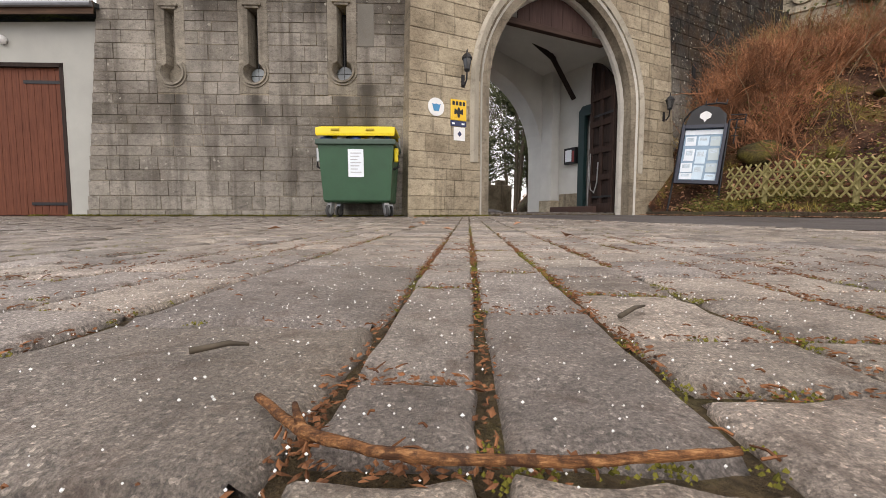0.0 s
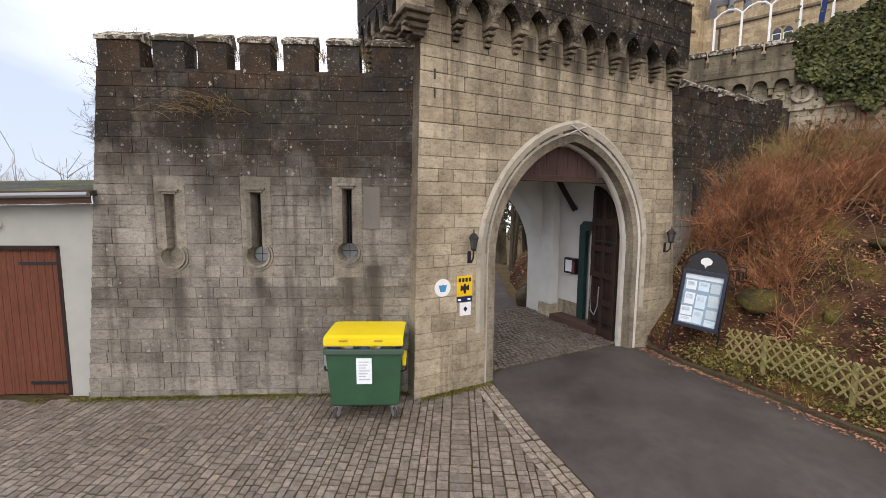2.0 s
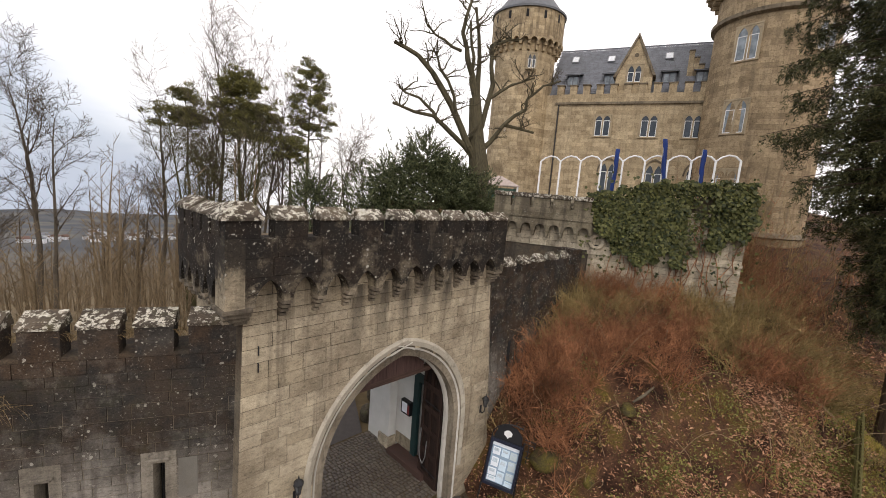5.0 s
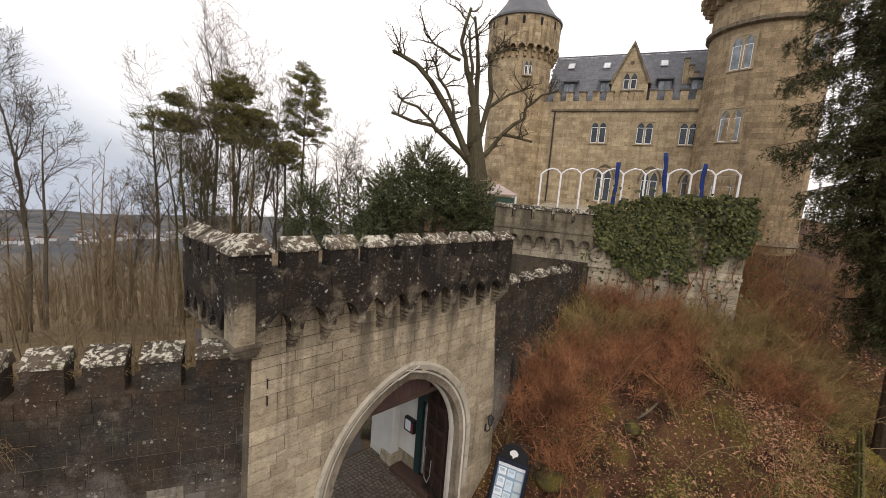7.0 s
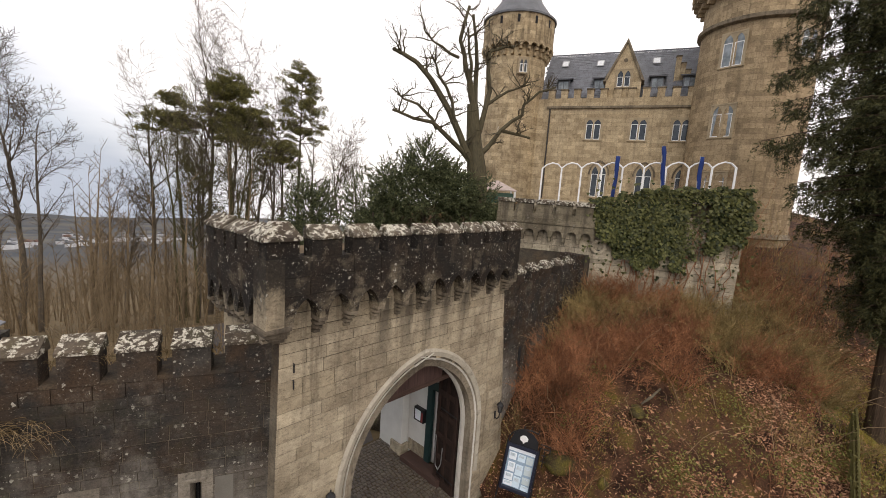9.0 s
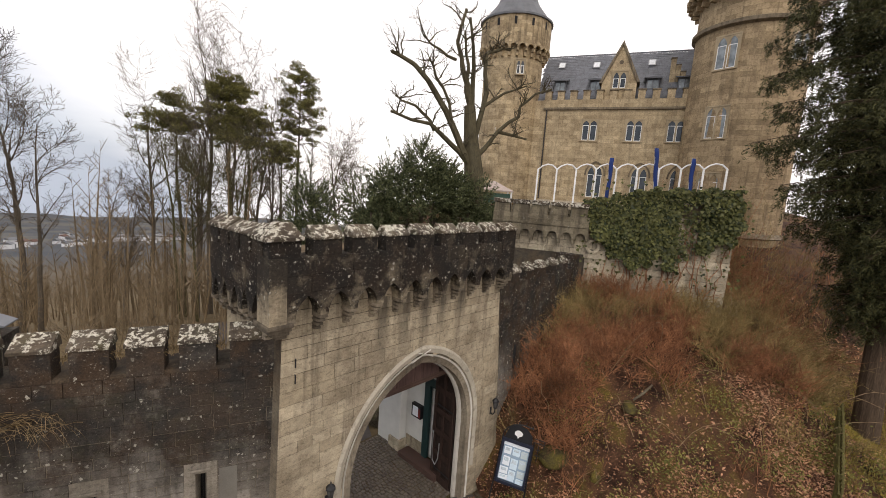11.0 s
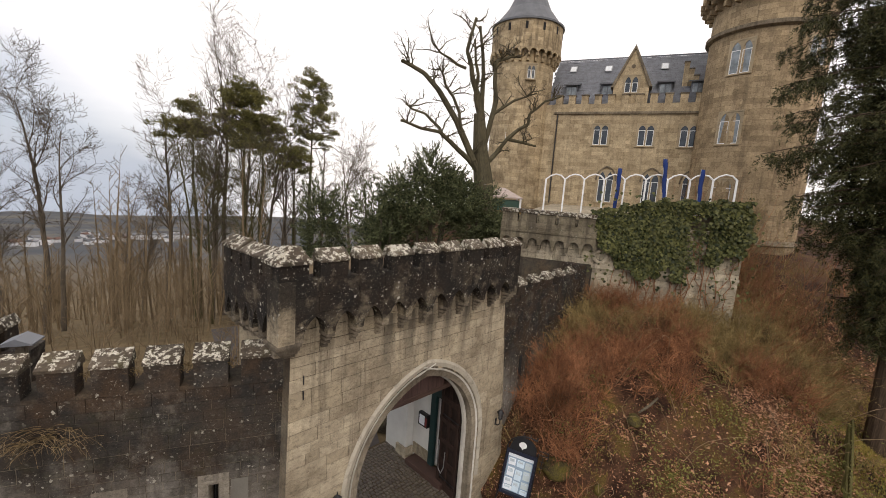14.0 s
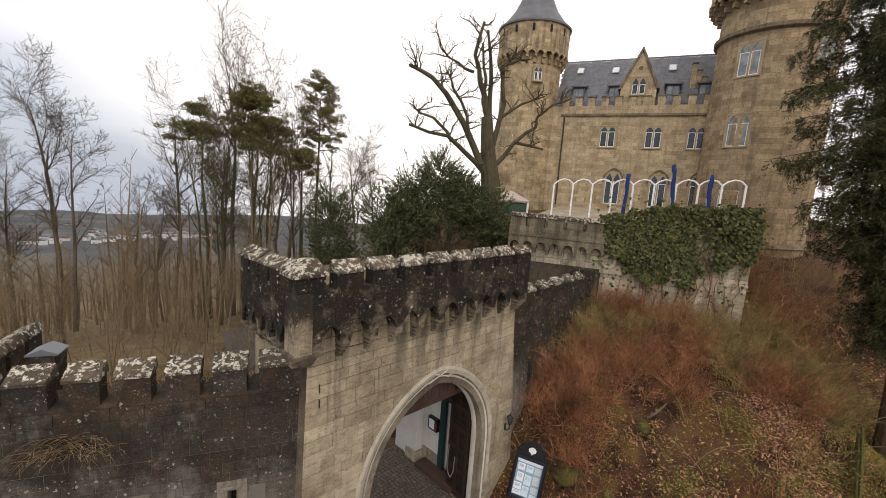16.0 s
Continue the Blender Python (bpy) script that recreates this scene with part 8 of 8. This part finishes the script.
def unit_sett(seed, fine):
    """A sett with a worn, slightly domed top; one unit wide and long, top near zero."""
    rg = random.Random(seed)
    ts = {2: [0.0, 0.03, 0.09, 0.25, 0.42, 0.58, 0.75, 0.91, 0.97, 1.0], 1: [0.0, 0.09, 0.91, 1.0], 0: [0.012, 0.988]}[int(fine)]
    n = len(ts)
    verts, faces = [], []
    cut = [rg.uniform(0.0, 0.05) for _ in range(4)]
    for j, b in enumerate(ts):
        for i, a in enumerate(ts):
            edge = fine and (i in (0, n - 1) or j in (0, n - 1))
            corner = (i in (0, n - 1)) and (j in (0, n - 1))
            if fine == 2:
                x = a + rg.gauss(0, 0.003) + 0.035 * noise.noise((a * 2.6, b * 2.6, seed * 1.7))
                y = b + rg.gauss(0, 0.003) + 0.035 * noise.noise((a * 2.6, b * 2.6, seed * 1.7 + 40))
            else:
                x, y = a + rg.gauss(0, 0.014), b + rg.gauss(0, 0.014)
            if corner:
                k = cut[(j > 0) * 2 + (i > 0)] + (0.03 if fine else 0)
                x, y = x + (0.5 - x) * k * 2, y + (0.5 - y) * k * 2
            rim = fine and not edge and (i in (1, n - 2) or j in (1, n - 2))
            z = rg.gauss(0, 0.03) + 0.06 * noise.noise((a * 3, b * 3, seed)) - (0.26 if edge else 0.07 if rim else 0)
            verts.append((x, y, z))
    for j in range(n - 1):
        for i in range(n - 1):
            faces.append((j * n + i, j * n + i + 1, (j + 1) * n + i + 1, (j + 1) * n + i))
    loop = [i for i in range(n)] + [j * n + n - 1 for j in range(1, n)] + [(n - 1) * n + i for i in range(n - 2, -1, -1)] + [j * n for j in range(n - 2, 0, -1)]
    base = len(verts)
    for q in loop:
        x, y, z = verts[q]
        verts.append((x + (x - 0.5) * (0.02 if fine else 0.06), y + (y - 0.5) * (0.02 if fine else 0.06), -1.2))
    for k in range(len(loop)):
        m = (k + 1) % len(loop)
        faces.append((loop[m], loop[k], base + k, base + m))
    return verts, faces


SETTS, DARK_SETTS = [], []
# the blue-black stones among the nearest
SLABS = {(-0.415, 0.15): 1, (0.125, 0.61): 1, (-0.57, -0.02): 1}
for k in range(14):
    v, f = unit_sett(500 + k, 2)
    me = bpy.data.meshes.new("sett")
    me.from_pydata(v, [], f)
    me.materials.append(M_SETT)
    me.shade_smooth()
    SETTS.append(me)
    DARK_SETTS.append(me.copy())
    DARK_SETTS[-1].materials[0] = M_DARKSETT
rough_setts = [unit_sett(700 + k, 0) for k in range(12)]
worn_setts = [unit_sett(800 + k, 1) for k in range(12)]


def wall_line(x):
    """The foot of the buildings along the forecourt."""
    if x < -0.95:
        return 7.45 + (x + 2.09) * 0.0945 - 0.01
    return 7.30 + (x + 0.94) * 0.563


rg = random.Random(321)
places = []
x = -11.5
# the columns where the walk begins: left edge, width and the first cross joints
FIRST = {0: (-0.72, 0.15, (0.30, 0.52, 0.78)), 1: (-0.57, 0.155, (0.21, 0.46, 0.70)), 2: (-0.415, 0.303, (0.15, 0.42, 0.89)), 3: (-0.112, 0.102, (0.18, 0.282, 0.647, 0.80)), 4: (-0.010, 0.135, (0.185, 0.496, 0.816)), 5: (0.125, 0.16, (0.276, 0.393, 0.612)), 6: (0.285, 0.17, (0.22, 0.40, 0.58))}
column = -1
while x < 6.0:
    w = rg.choice((rg.uniform(0.085, 0.11), rg.uniform(0.12, 0.165), rg.uniform(0.12, 0.165)))
    joints = ()
    if column < 0 and x + w > -0.80:
        w, column = -0.72 - x, 0
    elif 0 <= column < len(FIRST):
        x, w, joints = FIRST[column]
        column += 1
    y = -5.0 + rg.uniform(0, 0.2)
    while y < 8.6:
        l = rg.uniform(0.09, 0.195)
        ahead = [q for q in joints if q > y + 0.01]
        if ahead and len(ahead) < len(joints):
            l = ahead[0] - y
        elif ahead and ahead[0] - y < 0.34:
            l = ahead[0] - y
        mx, my = x + w / 2, y + l / 2
        if my < wall_line(mx) and mx < on_line(ROAD_LEFT, my) - 0.40:
            places.append((x, y, w, l, 0.0))
        y += l
    x += w
# three border rows along the drive
for row in range(3):
    for (xa, ya), (xb, yb) in zip(ROAD_LEFT[:-2], ROAD_LEFT[1:-1]):
        L = math.hypot(xb - xa, yb - ya)
        d = ((xb - xa) / L, (yb - ya) / L)
        s = 0.0
        while s < L - 0.05:
            l = min(rg.uniform(0.09, 0.17), L - s)
            o = 0.015 + row * 0.130 + rg.gauss(0, 0.004)
            px, py = xa + d[0] * s + d[1] * o, ya + d[1] * s - d[0] * o
            places.append((px, py, rg.uniform(0.115, 0.130), l, math.atan2(d[1], d[0]) - math.pi / 2 + rg.gauss(0, 0.03)))
            s += l
places.sort(key=lambda q: (q[0] - 0.1) ** 2 * 1.6 + (q[1] - 0.75) ** 2)
jv, jf, bv, bf, pv, pf = [], [], [], [], [], []
for n, (x, y, w, l, turn) in enumerate(places):
    k = rg.randrange(12)
    gap = rg.uniform(0.009, 0.014) if n < 70 else rg.uniform(0.007, 0.017)
    z = ground_z(x, y) + max(-0.003, min(0.004, rg.gauss(0, 0.0018)))
    if turn:
        m = Matrix.LocRotScale((x, y, z), Euler((radians(1.03), 0, turn)), (w - gap, l - gap, 0.035))
    else:
        m = Matrix.LocRotScale((x + gap / 2, y + gap / 2, z), Euler((radians(1.03) + rg.gauss(0, 0.006), rg.gauss(0, 0.008), 0)), (w - gap, l - gap, 0.035))
    # setts near the start are coloured brighter, mixed out at random with distance
    if n < 300 and not turn:
        dark = SLABS.get((round(x, 3), round(y, 2))) or (n > 120 and rg.random() < (n - 120) / 420)
        ob = new("sett", DARK_SETTS[k] if dark else SETTS[k])
        ob.parent = pave
        ob.matrix_local = m
    else:
        vs, fs = worn_setts[k] if n < 1500 else rough_setts[k]
        pale = rg.random() < 0.62 * (1 - (n - 300) / 1300)
        tv, tf = (bv, bf) if turn else (pv, pf) if pale else (jv, jf)
        b = len(tv)
        tv += [tuple(m @ Vector(q)) for q in vs]
        tf += [tuple(b + i for i in q) for q in fs]
raw("border_setts", bv, bf, M_BORDER, pave)["kind"] = "stuff"
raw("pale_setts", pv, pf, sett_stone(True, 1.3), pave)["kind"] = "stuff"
far_setts = raw("setts", jv, jf, M_SETTS, pave)
far_setts["kind"] = "stuff"
# small setts in the passage, their colour darkened for the shade under the vault
jv, jf = [], []
v_ = 0.34
while v_ < 3.85:
    l = rg.uniform(0.11, 0.145)
    u = 1.5
    while u < 5.6:
        w = rg.uniform(0.10, 0.16)
        m = Matrix.LocRotScale((u, v_, 0.190 + 0.0088 * u + 0.0157 * v_ + rg.gauss(0, 0.004)), Euler((rg.gauss(0, 0.03), rg.gauss(0, 0.03), rg.gauss(0, 0.05))), (w - 0.026, l - 0.026, 0.035))
        vs, fs = rough_setts[rg.randrange(12)]
        b = len(jv)
        jv += [tuple(m @ Vector(q)) for q in vs]
        jf += [tuple(b + i for i in q) for q in fs]
        u += w
    v_ += l
ps = raw("setts", jv, jf, M_SHADEDSETTS, passage)
ps["kind"] = "stuff"

# moss and damp crumbs along the foot of the walls
mv, mf = [], []
for _ in range(5200):
    x = rg.uniform(-7.6, 0.4)
    if noise.noise((x * 1.6, 3, 0)) < -0.25:
        continue
    y = wall_line(x) - abs(rg.gauss(0, 0.09))
    leaf_quad(mv, mf, Vector((x, y, ground_z(x, y) + rg.uniform(0.004, 0.03))), rg.uniform(0.008, 0.022), rg, 0.6)
tagged(raw("wall_foot_moss", mv, mf, M_MOSS), "low olive moss along the foot of the wall", "moss", kind="stuff")

# ---- litter on the paving ----
def lies(x, y, up=0.006):
    return Vector((x, y, ground_z(x, y) + up))


stick = thing("fallen_twig", pose(0, 0, 0), "long brown twig lying across the setts", "twig")
P = [(-0.148, 0.228), (-0.125, 0.206), (-0.105, 0.190), (-0.068, 0.176), (-0.044, 0.1725), (-0.021, 0.171), (0.024, 0.173), (0.070, 0.180), (0.104, 0.186)]
R = (0.0026, 0.0029, 0.0033, 0.0028, 0.0031, 0.0026, 0.0028, 0.0025, 0.0021)


def twig_bark():
    m, nt, b = material("split_twig_bark", 0.75, 0.0, 0.2)
    v = stretched(nt, world_place(nt), (60.0, 420.0, 420.0))
    g, patch = noise_of(nt, v, 1.0, 6, 0.75), noise_of(nt, world_place(nt), 70.0, 5, 0.7)
    c = ramp(nt, g, [(0.34, (0.05, 0.022, 0.010)), (0.5, (0.20, 0.088, 0.034)), (0.64, (0.42, 0.22, 0.095))])
    c = mix(nt, ramp(nt, patch, [(0.46, grey(0)), (0.58, grey(0.85))]), c, (0.045, 0.021, 0.012))
    nt.links.new(c, b.inputs["Base Color"])
    bump(nt, b, g, 0.9, 0.0015)
    return m


M_STICK = twig_bark()
bm = bmesh.new()
fine_pts, fine_r = [], []
for i in range(len(P) - 1):
    for k in range(5):
        t = k / 5
        w = Vector((P[i][0] + (P[i + 1][0] - P[i][0]) * t, P[i][1] + (P[i + 1][1] - P[i][1]) * t))
        n = noise.noise((i * 3.1 + t * 3, 0.5, 2.0))
        fine_pts.append(lies(w.x, w.y + 0.0012 * n, 0.0075 + 0.0008 * noise.noise((i * 2.7 + t * 4, 3.0, 1.0))))
        fine_r.append((R[i] + (R[i + 1] - R[i]) * t) * (1 + 0.16 * noise.noise((i * 4.3 + t * 5, 7.0, 0.0))))
tube(bm, fine_pts + [lies(*P[-1], 0.0075)], fine_r + [R[-1]], 9)
part("stem", bm, M_STICK, stick, smooth=True)
bm = bmesh.new()
tube(bm, [lies(-0.105, 0.190, 0.008), lies(-0.111, 0.197, 0.012), lies(-0.116, 0.205, 0.015)], [0.003, 0.0024, 0.0016], 6)
part("side_shoot", bm, M_STICK, stick, smooth=True)
for (xa, ya), (xb, yb) in (((-0.246, 0.307), (-0.207, 0.327)), ((0.14, 0.443), (0.188, 0.497))):
    bm = bmesh.new()
    tube(bm, [lies(xa, ya), lies((xa + xb) / 2 + 0.004, (ya + yb) / 2 + 0.006, 0.008), lies(xb, yb)], [0.003, 0.0025, 0.0012], 6)
    part("stem", bm, M_BARK, thing("fallen_twig", pose(0, 0, 0), "short dark twig on the setts", "twig", "short twigs"), smooth=True)
v, f = [], []


def joint_spot(rg, n):
    """A place in one of the joints round the nearest setts."""
    q = places[rg.randrange(n)]
    if rg.random() < 0.6:
        return q[0] + rg.gauss(0, 0.006), q[1] + rg.uniform(0, q[3])
    return q[0] + rg.uniform(0, q[2]), q[1] + rg.gauss(0, 0.006)


for _ in range(1700):
    x, y = joint_spot(rg, 190) if rg.random() < 0.93 else (rg.uniform(-0.6, 0.7), rg.uniform(0.15, 1.6))
    a, l = rg.uniform(0, 6.28), rg.uniform(0.004, 0.015)
    p = lies(x, y, 0.002)
    e = Vector((math.cos(a) * l, math.sin(a) * l, rg.uniform(-0.001, 0.003)))
    limb(v, f, p, p + e * 0.5 + Vector((0, 0, 0.0012)), 0.0009, 0.0008, 4)
    limb(v, f, p + e * 0.5 + Vector((0, 0, 0.0012)), p + e + Vector((-e.y, e.x, 0)) * 0.2, 0.0008, 0.0004, 4)
# flat bark chips packed into the joints
for k in range(10500):
    x, y = joint_spot(rg, 150 if k < 6000 else 40)
    if noise.noise((x * 5, y * 5, 21)) < -0.25:
        continue
    c = lies(x, y, rg.uniform(-0.008, 0.0))
    a, s1, s2 = rg.uniform(0, 6.28), rg.uniform(0.002, 0.006), rg.uniform(0.001, 0.0028)
    d = Vector((math.cos(a), math.sin(a), rg.uniform(-0.4, 0.4))).normalized()
    n = d.cross(Vector((rg.gauss(0, 0.4), rg.gauss(0, 0.4), 1))).normalized()
    b = len(v)
    up = Vector((0, 0, 0.0012))
    v += [tuple(c - d * s1), tuple(c + n * s2), tuple(c + d * s1 * rg.uniform(0.6, 1)), tuple(c - n * s2), tuple(c + up)]
    f += [(b, b + 3, b + 4), (b + 3, b + 2, b + 4), (b + 2, b + 1, b + 4), (b + 1, b, b + 4)]
tagged(raw("bark_crumbs", v, f, timber("red_crumbs", (0.07, 0.028, 0.014), (0.30, 0.13, 0.055), spread=(0.25, 1.6))), "red-brown bark crumbs and needles between the setts", "litter", kind="stuff")
v, f = [], []
OCT = [(1, 0, 0), (0, 1, 0), (-1, 0, 0), (0, -1, 0), (0, 0, 1), (0, 0, -1)]
for _ in range(2600):
    if rg.random() < 0.6:
        x, y = rg.uniform(-0.7, 0.9), 0.13 + abs(rg.gauss(0, 0.55))
    else:
        x, y = rg.uniform(-5, 4), rg.uniform(0.5, 6.5)
        if x > on_line(ROAD_LEFT, y):
            continue
    s = rg.uniform(0.0004, 0.0012) * (1 + y * 0.55)
    c = lies(x, y, s * 0.6 + 0.001)
    b = len(v)
    v += [(c.x + s * q[0] * rg.uniform(0.7, 1.2), c.y + s * q[1] * rg.uniform(0.7, 1.2), c.z + s * q[2]) for q in OCT]
    f += [(b + i, b + (i + 1) % 4, b + 4) for i in range(4)] + [(b + (i + 1) % 4, b + i, b + 5) for i in range(4)]
tagged(raw("white_grit", v, f, plain("white_grit", (0.78, 0.78, 0.76), 0.5)), "white de-icing grit scattered over the setts", "grit", kind="stuff")
v, f = [], []
for _ in range(5200):
    q = places[int(min(700, len(places)) * rg.random() ** 1.6)]
    if q[4]:
        continue
    if rg.random() < 0.5:
        x, y = q[0] + rg.gauss(0, 0.004), q[1] + rg.uniform(0, q[3])
    else:
        x, y = q[0] + rg.uniform(0, q[2]), q[1] + rg.gauss(0, 0.004)
    if noise.noise((x * 4.0, y * 4.0, 4)) < -0.05:
        continue
    c = lies(x, y, -0.007)
    for k in range(9):
        o = Vector((rg.gauss(0, 0.004), rg.gauss(0, 0.004), rg.uniform(0, 0.004)))
        r = rg.uniform(0.0008, 0.0019)
        b = len(v)
        v += [tuple(c + o + Vector((r * t[0] * rg.uniform(0.7, 1.3), r * t[1] * rg.uniform(0.7, 1.3), r * t[2] * 1.3))) for t in OCT]
        f += [(b + i, b + (i + 1) % 4, b + 4) for i in range(4)]
tagged(raw("joint_moss", v, f, M_MOSS), "green moss growing in the joints of the setts", "moss", kind="stuff")
rg = random.Random(66)
for k in range(14):
    x, y = rg.uniform(-3.5, 3.0), rg.uniform(1.5, 6.5)
    if x > on_line(ROAD_LEFT, y):
        x -= 2.5
    v, f = [], []
    leaf_quad(v, f, Vector((0, 0, 0)), rg.uniform(0.03, 0.05), rg, 0.2)
    raw("blade", v, f, M_DEADLEAF, thing("fallen_leaf", Matrix.Translation(lies(x, y, 0.012)), "single dry leaf on the setts", "leaf", "leaves on the setts"))
v, f = [], []
for _ in range(2600):
    x = rg.uniform(-6.6, 0.2)
    y = wall_line(x) - abs(rg.gauss(0, 0.06))
    if noise.noise((x * 1.4, 0, 8)) < -0.15:
        continue
    leaf_quad(v, f, lies(x, y, rg.uniform(0.002, 0.02)), rg.uniform(0.008, 0.02), rg, 0.8)
tagged(raw("wall_foot_moss", v, f, foliage("wall_foot_moss", (0.06, 0.055, 0.012), (0.17, 0.15, 0.04), 0.9)), "yellow-green moss along the foot of the wall", "moss", kind="stuff")
